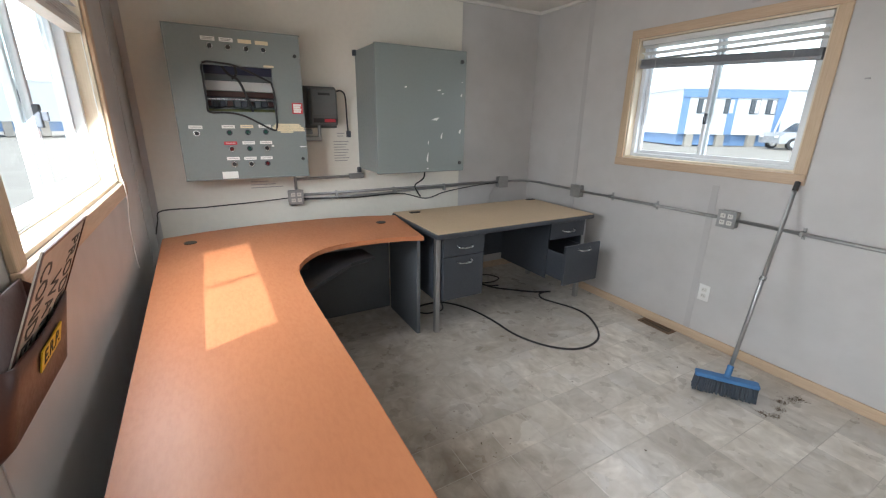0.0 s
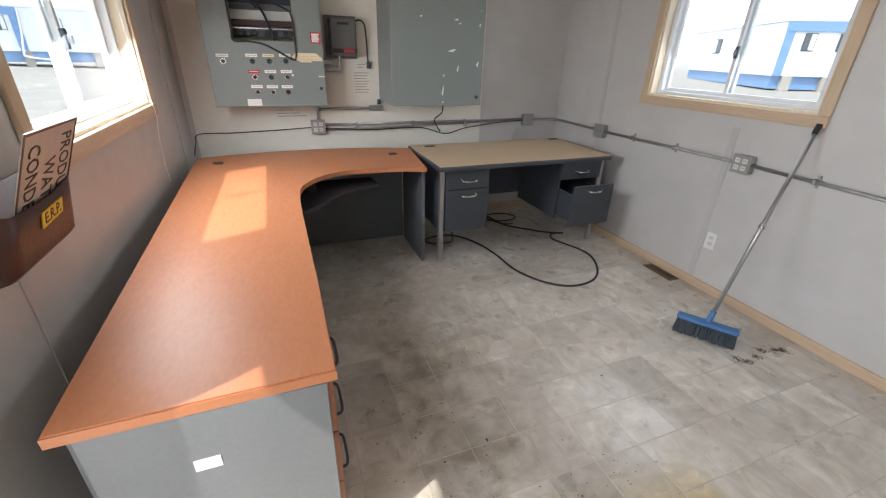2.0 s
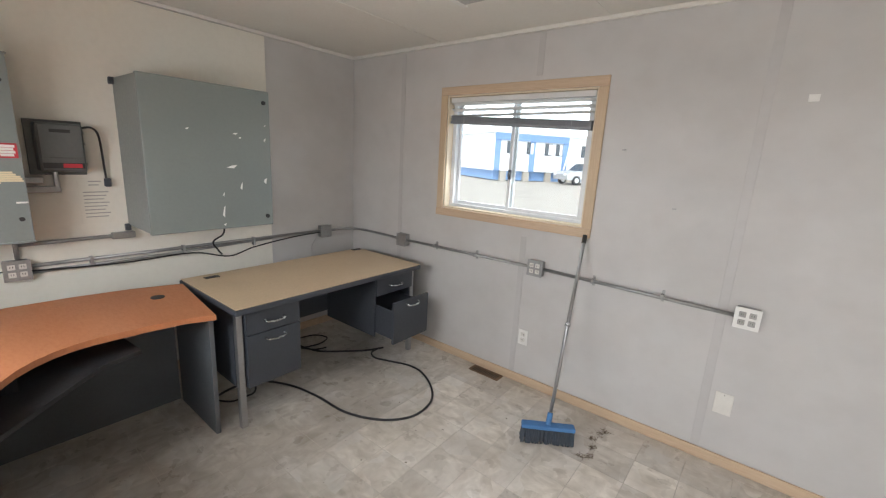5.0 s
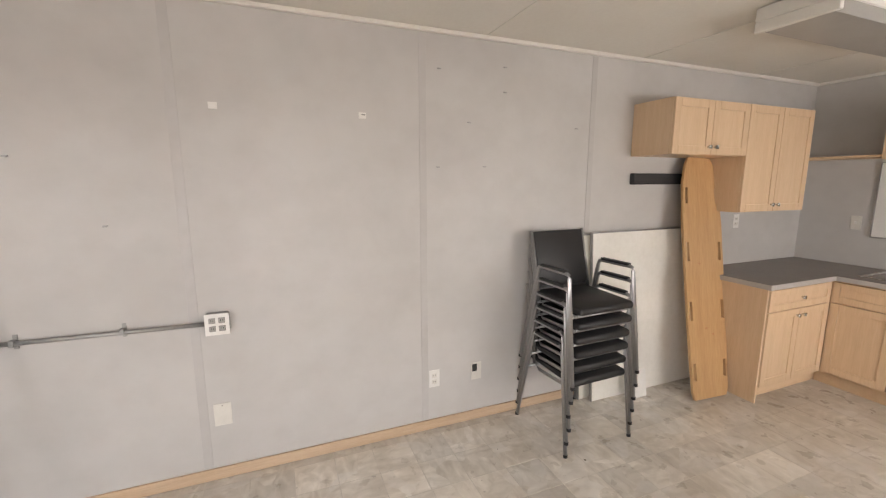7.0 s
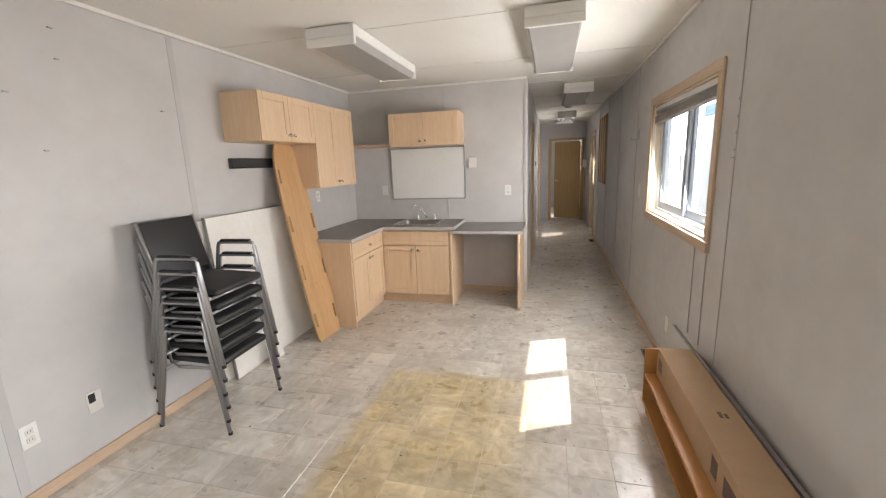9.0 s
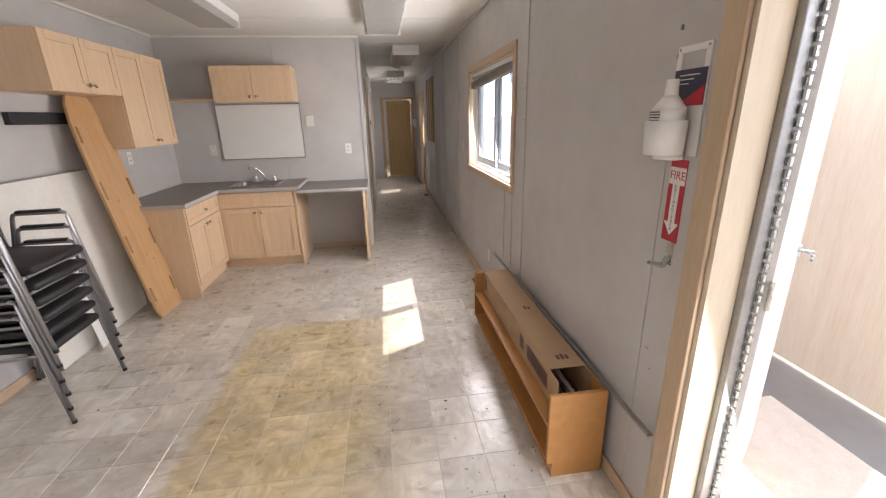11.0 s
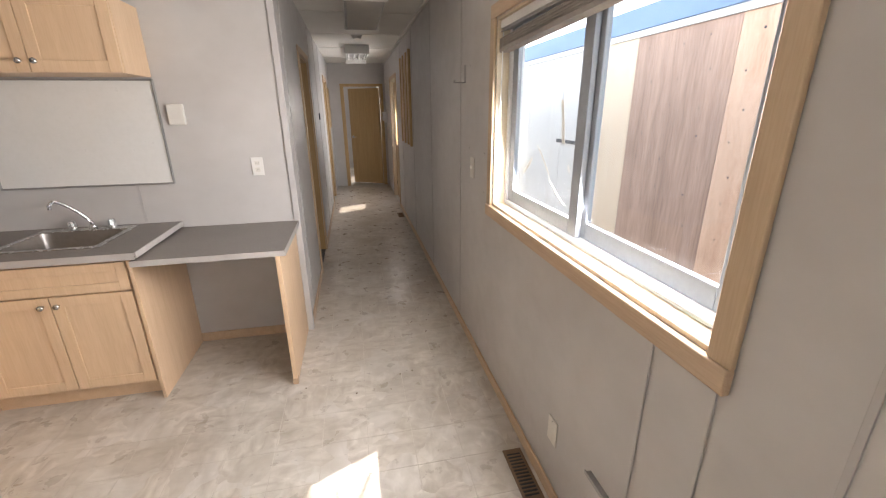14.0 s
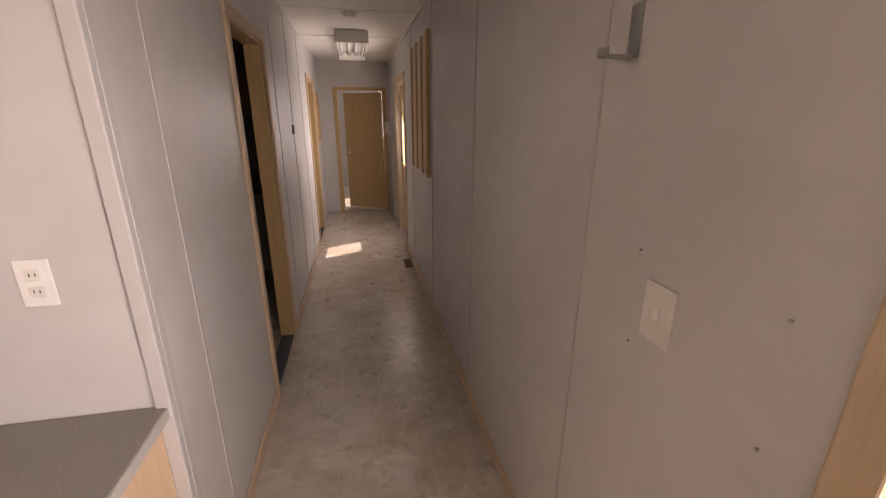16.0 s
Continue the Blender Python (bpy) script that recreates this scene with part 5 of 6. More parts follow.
crumbs("floor_debris", [(1.3, 1.9), (2.0, 1.6), (2.3, 2.3), (1.1, 0.7), (0.7, -0.4), (1.6, -0.9), (0.5, -1.2), (1.9, 2.8), (0.55, -5.0), (0.5, -6.3), (0.7, -3.3), (0.4, -4.2), (2.2, 0.4), (2.7, -0.2)], "scattered specks of dirt on the floor", 110, 0.35, 9, 0.006)
crumbs("floor_grime", [(1.0, 2.1), (1.08, 1.7), (1.12, 1.35), (0.95, 1.3), (1.25, 1.15), (1.6, 1.42), (1.3, 2.4), (0.45, -0.5), (0.5, 0.1)], "dark gritty specks where the floor was not swept", 260, 0.12, 21, 0.004)


SIGNSHEET = mat("tan_grey_sign_enamel", (0.50, 0.45, 0.385), (0.40, 0.355, 0.30), 0.45, 5, 40, 0.02, mix=0.6)
# ---- file pocket and sign on the desk-side wall ----
fp = thing("wall_file_pocket", "brown plastic wall pocket with a yellow label", "file holder", (0.05, 1.86, 0.93))
PY0, PY1 = 1.78, 2.13
pk = bmesh.new()
NP = 24
lines = []
for i in range(NP + 1):
    u = i / NP
    y = PY0 + (PY1 - PY0) * u
    # the rim dips in the middle, the ends round back to the wall
    dip = 0.014 * math.sin(math.pi * min(1, max(0, (u - 0.12) / 0.76))) ** 1.5
    e = min(u, 1 - u) / 0.10
    back = 0.0 if e >= 1 else 1 - math.sqrt(max(0.0, 1 - (1 - e) ** 2))
    rim_z = 1.132 - dip + 0.012 * (1 - min(1, e)) - 0.03 * (0.5 - u if u < 0.5 else 0)
    f = 1 - 0.55 * back
    ring = [(0.012, 0.972), (0.046 * f, 0.976), (0.061 * f, 0.992), (0.072 * f, 1.05), (0.088 * f, rim_z), (0.084 * f, rim_z + 0.002), (0.067 * f, 1.05), (0.055 * f, 0.998), (0.043 * f, 0.984), (0.018, 0.981), (0.018, 1.165), (0.012, 1.165)]
    lines.append([pk.verts.new((x, y, z)) for x, z in ring])
for a, c in zip(lines, lines[1:]):
    for i in range(12):
        pk.faces.new((a[i], a[(i + 1) % 12], c[(i + 1) % 12], c[i]))
for ring in (lines[0], lines[-1]):
    pk.faces.new(ring)
    pk.faces.new([ring[i] for i in (0, 1, 2, 3, 4, 11)])
part("pocket", pk, POUCH, fp, "", True)
lm = Matrix.Translation((0.0805, 1.972, 1.078)) @ Matrix.Rotation(radians(14.5), 4, "Y") @ ON_WEST @ pose(0, 0, 0, 0, 0, 4)
part("yellow_label", box(bmesh.new(), -0.056, 0.056, -0.020, 0.020, 0.0, 0.0025, m=lm), YELLOW, fp, "yellow lettered label")
part("lettering", words("E.R.P.", 0.040, lm @ pose(0, 0, 0.0029), 0.0004), INK, fp)
part("hanger", bx(0.0005, 0.012, PY0 + 0.05, PY1 - 0.05, 1.02, 1.12), POUCH, fp)
sg = thing("lettered_sign", "tan-grey metal sign with black letters standing in the wall pocket", "sign", (0.07, 2.05, 0.98))
sm = pose(0.024, 2.02, 0.988, 0, 22.5, 0) @ ON_WEST
part("sheet", box(bmesh.new(), -0.137, 0.137, 0.0, 0.31, 0.0, 0.0025, m=sm), SIGNSHEET, sg)
part("rim", box(bmesh.new(), -0.137, 0.137, 0.303, 0.31, 0.0025, 0.0045, m=sm), POUCH, sg)
part("rim", box(bmesh.new(), 0.132, 0.137, 0.0, 0.303, 0.0025, 0.0045, m=sm), POUCH, sg)
part("rim", box(bmesh.new(), -0.137, -0.132, 0.0, 0.303, 0.0025, 0.0045, m=sm), POUCH, sg)
for w, x, y in (("PRODU", 0.085, 0.205), ("WATE", 0.005, 0.165), ("CONDE", -0.082, 0.198)):
    part("lettering", words(w, 0.080, sm @ pose(x, y, 0.003, 0, 0, -90) @ Matrix.Diagonal((0.56, 1, 1, 1)), 0.0004), INK, sg)

sg.location += Vector((0, -0.045, 0.012))


# ---- stacked chairs ----
def stacking_chair():
    """One armchair, its front towards -x, its origin on the floor under its middle."""
    ch = thing("stacking_chair", "black vinyl stacking armchair with a grey tube frame", "chair", (0, 0, 0), "stack of chairs")
    for s in (-1, 1):
        y = 0.245 * s
        part("side_frame", polyline_tube([(-0.255, y * 1.03, 0.0), (-0.178, y, 0.625), (-0.172, y, 0.642), (-0.158, y, 0.648), (0.075, y, 0.648), (0.09, y, 0.642), (0.098, y, 0.625), (0.245, y * 1.03, 0.0)], 0.0115, 8), TUBE, ch, "", True)
        part("arm_pad", bx(-0.15, 0.07, y - 0.016, y + 0.016, 0.652, 0.668, b=0.006), BLACK, ch)
        part("back_tube", polyline_tube([(-0.205, y * 0.84, 0.405), (0.08, y * 0.84, 0.395), (0.128, y * 0.84, 0.42), (0.235, y * 0.84, 0.845)], 0.0105, 8), TUBE, ch, "", True)
        for xx in (-0.255, 0.245):
            part("foot_glide", rod(bmesh.new(), (xx, y * 1.03, 0.0), (xx, y * 1.03, 0.018), 0.0128, 10), BLACK, ch)
    part("cross_bar", polyline_tube([(-0.19, -0.245, 0.40), (-0.19, 0.245, 0.40)], 0.010, 8), TUBE, ch, "", True)
    part("cross_bar", polyline_tube([(0.14, -0.245, 0.40), (0.14, 0.245, 0.40)], 0.010, 8), TUBE, ch, "", True)
    seat = bmesh.new()
    box(seat, -0.24, 0.19, -0.205, 0.205, 0.432, 0.474, b=0.016)
    for v in seat.verts:
        if v.co.x < -0.15:
            v.co.z -= (abs(v.co.x) - 0.15) * 0.22
        v.co.z += 0.008 * (1 - (v.co.y / 0.205) ** 2)
    part("seat", seat, VINYL, ch, "padded black vinyl seat", True)
    back = bmesh.new()
    m = pose(0.150, 0, 0.50, 0, 14.2, 0)
    box(back, -0.014, 0.014, -0.20, 0.20, 0.0, 0.35, b=0.011, m=m)
    part("backrest", back, VINYL, ch, "black vinyl backrest", True)
    return ch


chair = stacking_chair()
chair.matrix_basis = pose(2.965, -0.84, 0.0, 0, 0, 2)
for k in range(1, 6):
    copy_thing(chair, pose(2.965 - 0.006 * k, -0.84 + 0.004 * (k % 2), 0.088 * k, 0, 0, 2 + 0.6 * ((k * 7) % 3 - 1)))

# ---- boards leaning on the wall, rail, backboard ----
def leaning(name, y0, y1, height, foot_x, top_x, thick, material, label, category):
    """A flat panel standing on the floor and leaning on the east wall."""
    ob = thing(name, label, category, (0, 0, 0))
    ang = math.degrees(math.asin((top_x - foot_x) / height))
    part("panel", bx(-thick, 0, -(y1 - y0) / 2, (y1 - y0) / 2, 0, height, b=0.003), material, ob)
    rim = bmesh.new()
    for a in ((-(y1 - y0) / 2 - 0.006, -(y1 - y0) / 2, 0, height), ((y1 - y0) / 2, (y1 - y0) / 2 + 0.006, 0, height), (-(y1 - y0) / 2 - 0.006, (y1 - y0) / 2 + 0.006, height, height + 0.008)):
        box(rim, -thick - 0.004, 0.003, a[0], a[1], a[2], a[3])
    part("edge_strip", rim, ZINC, ob, "thin metal edging")
    ob.matrix_basis = pose(foot_x, (y0 + y1) / 2, 0.001, 0, ang, 0)
    return ob


leaning("whiteboard", -2.22, -1.17, 1.235, 3.15, 3.235, 0.018, BOARDWORN, "stained white board leaning on the wall behind the chairs", "whiteboard")
leaning("wall_panel", -2.05, -1.10, 1.22, 3.205, 3.262, 0.012, CREAM, "cream panel with metal edging leaning behind the whiteboard", "panel")
single("paper_sheet", bx(3.05, 3.052, -1.62, -1.44, 0.0, 0.21), PAPER, "sheet of white paper standing against the leaning board", "paper").rotation_euler = (0, radians(8), 0)
single("black_rail", box(bx(3.225, 3.269, -2.16, -1.525, 1.575, 1.655, b=0.006), 3.215, 3.226, -2.16, -1.525, 1.575, 1.59, b=0.002), BLACK, "black plastic rail fixed to the wall", "rail")

bb = thing("plywood_backboard", "varnished plywood rescue board with handholds leaning on the wall", "board", (0, 0, 0))
half = [(0.0, 0.165), (0.06, 0.185), (0.5, 0.20), (1.30, 0.205), (1.60, 0.185), (1.74, 0.150), (1.80, 0.11)]
slots = [(0.14, 0.27), (0.58, 0.72), (1.02, 1.16), (1.45, 1.57)]


def width_at(s):
    for (a, wa), (c, wc) in zip(half, half[1:]):
        if a <= s <= c:
            return wa + (wc - wa) * (s - a) / (c - a)
    return half[-1][1]


W = 0.205
bm = holed("x", 0.0, -0.02, -W, W, 0.0, 1.80, [h for a, c in slots for h in ((-W + 0.022, -W + 0.05, a, c), (W - 0.05, W - 0.022, a, c))], [s for s, _ in half])
for v in bm.verts:
    v.co.y *= width_at(v.co.z) / W
part("board", bm, PLY, bb)
for y, z in ((0.02, 0.52), (-0.05, 0.47), (0.06, 1.0)):
    part("knot", rod(bmesh.new(), (-0.0202, y, z), (-0.0206, y, z + 0.0005), 0.011, 10), CHERRY, bb, "dark knot in the veneer")
bb.matrix_basis = pose(2.855, -2.03, 0.004, 2.6, 11.0, 0)


# ---- kitchen cabinets ----
def shaker(parent, name, m, w, h, knob=None, material=MAPLE):
    """A framed door or drawer front in the plane of m's x and y, its face towards m's z, its lower corner at m's origin."""
    t, f = 0.019, min(0.055, h * 0.3)
    bm = bmesh.new()
    box(bm, 0, f, 0, h, 0, t, b=0.002, m=m)
    box(bm, w - f, w, 0, h, 0, t, b=0.002, m=m)
    box(bm, f, w - f, 0, f, 0, t, b=0.002, m=m)
    box(bm, f, w - f, h - f, h, 0, t, b=0.002, m=m)
    d = part(name, bm, material, parent)
    part("inset_panel", box(bmesh.new(), f - 0.004, w - f + 0.004, f - 0.004, h - f + 0.004, 0, t - 0.007, m=m), material, d)
    if knob:
        k = bmesh.new()
        rod(k, m @ Vector((knob[0], knob[1], t)), m @ Vector((knob[0], knob[1], t + 0.014)), 0.006, 10)
        rod(k, m @ Vector((knob[0], knob[1], t + 0.012)), m @ Vector((knob[0], knob[1], t + 0.024)), 0.012, 14, 0.014)
        part("knob", k, CHROME, d, "brushed steel knob", True)
    return d


def upper(name, label, box_at, face, w, h, origin):
    c = thing(name, label, "cabinet", (*[(box_at[i] + box_at[i + 1]) / 2 for i in (0, 2)], box_at[4]), "upper kitchen cabinets")
    part("body", bx(*box_at, b=0.001), MAPLE, c)
    for k in range(2):
        m = face @ pose(k * w / 2 + 0.002, 0.002, 0)
        kx = w / 2 - 0.035 if k == 0 else 0.031
        shaker(c, "door", m, w / 2 - 0.004, h - 0.004, (kx, 0.05))
    return c


FACE_W = lambda x, y, z: Matrix.Translation((x, y, z)) @ ON_EAST      # faces -x; its x runs towards -y
FACE_N = lambda x, y, z: Matrix.Translation((x, y, z)) @ ON_KITCHEN   # faces +y; its x runs towards -x
upper("upper_cabinet", "maple upper cabinet over an empty gap", (2.95, 3.268, -2.253, -1.52, 1.775, 2.135), FACE_W(2.95, -1.52, 1.775), 0.733, 0.36, None)
upper("upper_cabinet", "tall maple upper cabinet above the counter", (2.95, 3.268, -3.01, -2.255, 1.37, 2.135), FACE_W(2.95, -2.255, 1.37), 0.755, 0.765, None)
upper("upper_cabinet", "maple upper cabinet above the whiteboard", (1.835, 2.64, -3.643, -3.345, 1.757, 2.115), FACE_N(2.64, -3.345, 1.757), 0.805, 0.358, None)
single("corner_shelf", bx(2.642, 3.268, -3.643, -3.36, 1.775, 1.795, b=0.002), MAPLEH, "bare maple corner shelf between two cabinets", "shelf")


def base_cabinet(name, label, body, toe, face, w):
    c = thing(name, label, "cabinet", ((body[0] + body[1]) / 2, (body[2] + body[3]) / 2, 0), "base kitchen cabinets")
    x0, x1, y0, y1, z0, z1 = body
    if "sink" in name:
        shell = bx(x0, x1, y0, y1, z0, z1 - 0.21)
        for a in ((x0, x1, y1 - 0.02, y1), (x0, x1, y0, y0 + 0.02), (x0, x0 + 0.02, y0 + 0.02, y1 - 0.02), (x1 - 0.02, x1, y0 + 0.02, y1 - 0.02)):
            box(shell, *a, z1 - 0.21, z1)
        part("body", shell, MAPLE, c)
    else:
        part("body", bx(*body), MAPLE, c)
    part("toe_kick", bx(*toe), MAPLEH, c)
    shaker(c, "drawer", face @ pose(0.003, 0.57, 0), w - 0.006, 0.155, (w / 2, 0.078) if "drawer" in label else None)
    for k in range(2):
        m = face @ pose(k * w / 2 + 0.003, 0.005, 0)
        shaker(c, "door", m, w / 2 - 0.005, 0.555, (w / 2 - 0.037 if k == 0 else 0.033, 0.51))
    return c


CT = 0.89
cabinet_a = base_cabinet("base_cabinet", "maple base cabinet with a drawer and two doors", (2.685, 3.268, -3.643, -2.265, 0.11, CT - 0.035), (2.74, 3.26, -3.64, -2.275, 0.0, 0.11), FACE_W(2.685, -2.27, 0.115), 0.735)
cabinet_b = base_cabinet("sink_cabinet", "maple sink cabinet with two doors under the counter", (1.895, 2.683, -3.643, -3.04, 0.11, CT - 0.035), (1.90, 2.735, -3.64, -3.095, 0.0, 0.11), FACE_N(2.672, -3.04, 0.115), 0.765)
part("end_panel", bx(2.672, 3.268, -2.263, -2.245, 0.0, CT - 0.036, b=0.002), MAPLE, cabinet_a, "plain maple end panel")
part("end_panel", bx(1.875, 1.893, -3.643, -3.015, 0.0, CT - 0.036, b=0.002), MAPLE, cabinet_b, "plain maple end panel")

SX0, SX1, SY0, SY1 = 2.09, 2.57, -3.54, -3.16
ct = thing("countertop", "worn grey laminate corner countertop", "countertop", (2.7, -3.2, CT - 0.035))
slabs = bmesh.new()
box(slabs, 2.65, 3.268, -3.643, -2.235, CT - 0.035, CT, b=0.003)
box(slabs, 1.845, SX0, -3.643, -3.005, CT - 0.035, CT, b=0.003)
box(slabs, SX0 - 0.003, SX1 + 0.003, SY1, -3.005, CT - 0.035, CT, b=0.003)
box(slabs, SX0 - 0.003, SX1 + 0.003, -3.643, SY0, CT - 0.035, CT, b=0.003)
box(slabs, SX1, 2.66, -3.643, -3.005, CT - 0.035, CT, b=0.003)
part("slab", slabs, COUNTER, ct)
part("front_edge", box(box(bx(2.645, 2.6495, -3.0, -2.235, CT - 0.036, CT - 0.001), 1.845, 2.65, -3.0045, -3.0, CT - 0.036, CT - 0.001), 2.645, 3.268, -2.2345, -2.230, CT - 0.036, CT - 0.001), COUNTEREDGE, ct, "pale grey edge band")
part("end_strip", bx(1.836, 1.8445, -3.643, -3.003, CT - 0.03, CT + 0.002, b=0.002), COUNTEREDGE, ct, "dull metal end strip")
lt = thing("low_countertop", "grey laminate counter set lower beside the hall", "countertop", (1.5, -3.3, 0.82))
part("slab", bx(1.122, 1.870, -3.643, -2.992, 0.82, 0.85, b=0.003), COUNTER, lt)
part("support_panel", bx(1.148, 1.172, -3.643, -2.985, 0.0, 0.8195, b=0.002), MAPLE, lt, "maple support panel")
part("floor_shoe", bx(1.144, 1.176, -3.02, -2.978, 0.0, 0.035, b=0.003), PINE, lt)
part("front_edge", box(bx(1.122, 1.87, -2.9915, -2.987, 0.818, 0.849), 1.117, 1.1215, -3.643, -2.987, 0.818, 0.849), COUNTEREDGE, lt, "pale grey edge band")

sk = thing("kitchen_sink", "stainless steel drop-in sink in the counter", "sink", ((SX0 + SX1) / 2, (SY0 + SY1) / 2, CT - 0.17))
rim = bmesh.new()
for a in ((SX0 - 0.02, SX0 + 0.012, SY0 - 0.06, SY1 + 0.02), (SX1 - 0.012, SX1 + 0.02, SY0 - 0.06, SY1 + 0.02), (SX0 + 0.012, SX1 - 0.012, SY1 - 0.012, SY1 + 0.02), (SX0 + 0.012, SX1 - 0.012, SY0 - 0.06, SY0 + 0.012)):
    box(rim, *a, CT, CT + 0.004, b=0.0015)
part("rim", rim, CHROME, sk)
bowl = bmesh.new()
rings = []
for inset, z in ((0.008, CT + 0.002), (0.012, CT - 0.01), (0.022, CT - 0.13), (0.05, CT - 0.155)):
    ring = []
    for cx, cy, a0 in ((SX1 - 0.06, SY1 - 0.06, 0), (SX0 + 0.06, SY1 - 0.06, 90), (SX0 + 0.06, SY0 + 0.06, 180), (SX1 - 0.06, SY0 + 0.06, 270)):
        for k in range(5):
            a = radians(a0 + k * 22.5)
            ring.append(bowl.verts.new((cx + (0.06 - inset) * math.cos(a), cy + (0.06 - inset) * math.sin(a), z)))
    rings.append(ring)
for r0, r1 in zip(rings, rings[1:]):
    for i in range(20):
        bowl.faces.new((r0[i], r0[(i + 1) % 20], r1[(i + 1) % 20], r1[i]))
bowl.faces.new(rings[-1])
part("bowl", bowl, BOWL, sk, "", True)
part("drain", rod(bmesh.new(), (2.33, -3.35, CT - 0.1545), (2.33, -3.35, CT - 0.150), 0.04, 20), DARKSTEEL, sk)
fc = thing("kitchen_faucet", "chrome two-handle faucet behind the sink", "faucet", (2.31, -3.575, CT + 0.004))
part("spout", tube([(2.31, -3.575, CT + 0.005), (2.314, -3.572, CT + 0.045), (2.355, -3.55, CT + 0.115), (2.41, -3.52, CT + 0.175), (2.437, -3.505, CT + 0.188), (2.455, -3.495, CT + 0.172), (2.458, -3.493, CT + 0.145)], 0.010, 10), CHROME, fc, "", True)
part("spout_base", rod(bmesh.new(), (2.31, -3.575, CT + 0.004), (2.31, -3.575, CT + 0.03), 0.022, 14, 0.016), CHROME, fc, "", True)
for x in (2.205, 2.415):
    h = rod(bmesh.new(), (x, -3.575, CT + 0.004), (x, -3.575, CT + 0.022), 0.020, 14, 0.014)
    rod(h, (x, -3.575, CT + 0.022), (x, -3.575, CT + 0.055), 0.024, 8, 0.018)
    part("tap_handle", h, CHROME, fc)
wb = thing("wall_whiteboard", "blank whiteboard hung above the sink", "whiteboard", (2.29, -3.64, 1.14))
part("board", bx(1.838, 2.744, -3.642, -3.630, 1.147, 1.738), BOARDWHITE, wb)
fr = bx(1.83, 2.752, -3.643, -3.622, 1.738, 1.748, b=0.002)
box(fr, 1.83, 2.752, -3.643, -3.622, 1.137, 1.147, b=0.002)
box(fr, 1.83, 1.838, -3.643, -3.622, 1.147, 1.738, b=0.002)
box(fr, 2.744, 2.752, -3.643, -3.622, 1.147, 1.738, b=0.002)
part("frame", fr, ZINC, wb, "thin aluminium frame")


# ---- ceiling lamps ----
def ceiling_lamp(x0, x1, y0, y1, label, bare=False):
    l = thing("ceiling_light", label, "ceiling light", ((x0 + x1) / 2, (y0 + y1) / 2, 2.365), "fluorescent ceiling lights")
    tray = bmesh.new()
    if bare:
        box(tray, x0, x1, y0, y1, 2.42, 2.446, b=0.003)
        box(tray, x0, x0 + 0.02, y0, y1, 2.37, 2.42, b=0.003)
        box(tray, x1 - 0.02, x1, y0, y1, 2.37, 2.42, b=0.003)
    else:
        box(tray, x0, x1, y0, y1, 2.378, 2.446, b=0.006)
    part("housing", tray, LAMPBODY, l)
    for ya, yb in ((y0, y0 + 0.03), (y1 - 0.03, y1)):
        part("end_cap", bx(x0, x1, ya, yb, 2.328, 2.378 if not bare else 2.42, b=0.004), LAMPBODY, l)
    if bare:
        for k in range(4):
            x = x0 + (x1 - x0) * (k + 0.5) / 4
            part("lamp_tube", rod(bmesh.new(), (x, y0 + 0.04, 2.395), (x, y1 - 0.04, 2.395), 0.016, 12), WHITEP, l, "white fluorescent tube, off", True)
    else:
        dv = bmesh.new()
        prof = [(x0 + 0.008, 2.378), (x0 + 0.03, 2.331), (x1 - 0.03, 2.331), (x1 - 0.008, 2.378)]
        lo, hi = [dv.verts.new((x, y0 + 0.03, z)) for x, z in prof], [dv.verts.new((x, y1 - 0.03, z)) for x, z in prof]
        for i in range(4):
            j = (i + 1) % 4
            dv.faces.new((lo[i], lo[j], hi[j], hi[i]))
        dv.faces.new(lo)
        dv.faces.new(hi[::-1])
        part("diffuser", dv, DIFFUSER, l, "ribbed plastic diffuser")
    return l


ceiling_lamp(2.075, 2.42, -2.66, -1.40, "white fluorescent ceiling light, off, over the kitchen floor")
ceiling_lamp(0.67, 1.02, -2.95, -1.51, "white fluorescent ceiling light, off, near the hall")
ceiling_lamp(0.37, 0.71, -5.5, -4.25, "white fluorescent ceiling light, off, in the hall")
ceiling_lamp(0.39, 0.735, -8.75, -7.35, "open fluorescent ceiling light with bare tubes, off", True)
ceiling_lamp(2.11, 2.455, 1.30, 2.55, "white fluorescent ceiling light, off, over the desks")
sd = thing("smoke_detector", "round off-white smoke detector on the hall ceiling", "smoke detector", (0.57, -6.6, 2.41))
part("base", rod(bmesh.new(), (0.57, -6.6, 2.449), (0.57, -6.6, 2.435), 0.065, 24), IVORY, sd)
part("cover", rod(bmesh.new(), (0.57, -6.6, 2.435), (0.57, -6.6, 2.41), 0.06, 24, 0.045), IVORY, sd)

# ---- low shelf with the cardboard box ----
sh = thing("low_shelf", "orange veneer low shelf standing along the wall", "shelf unit", (0.16, -0.57, 0))
for ya, yb in ((-1.31, -1.29), (0.155, 0.175)):
    e = bmesh.new()
    box(e, 0.03, 0.29, ya, yb, 0.075, 0.43, b=0.002)
    box(e, 0.03, 0.265, ya, yb, 0.0, 0.075, b=0.001)
    part("end_panel", e, SHELFW, sh)
part("back_panel", bx(0.03, 0.045, -1.29, 0.155, 0.08, 0.43, b=0.002), SHELFW, sh)
part("shelf_board", bx(0.045, 0.287, -1.29, 0.155, 0.255, 0.273, b=0.002), SHELFW, sh)
part("bottom_board", bx(0.045, 0.287, -1.29, 0.155, 0.075, 0.092, b=0.002), SHELFW, sh)
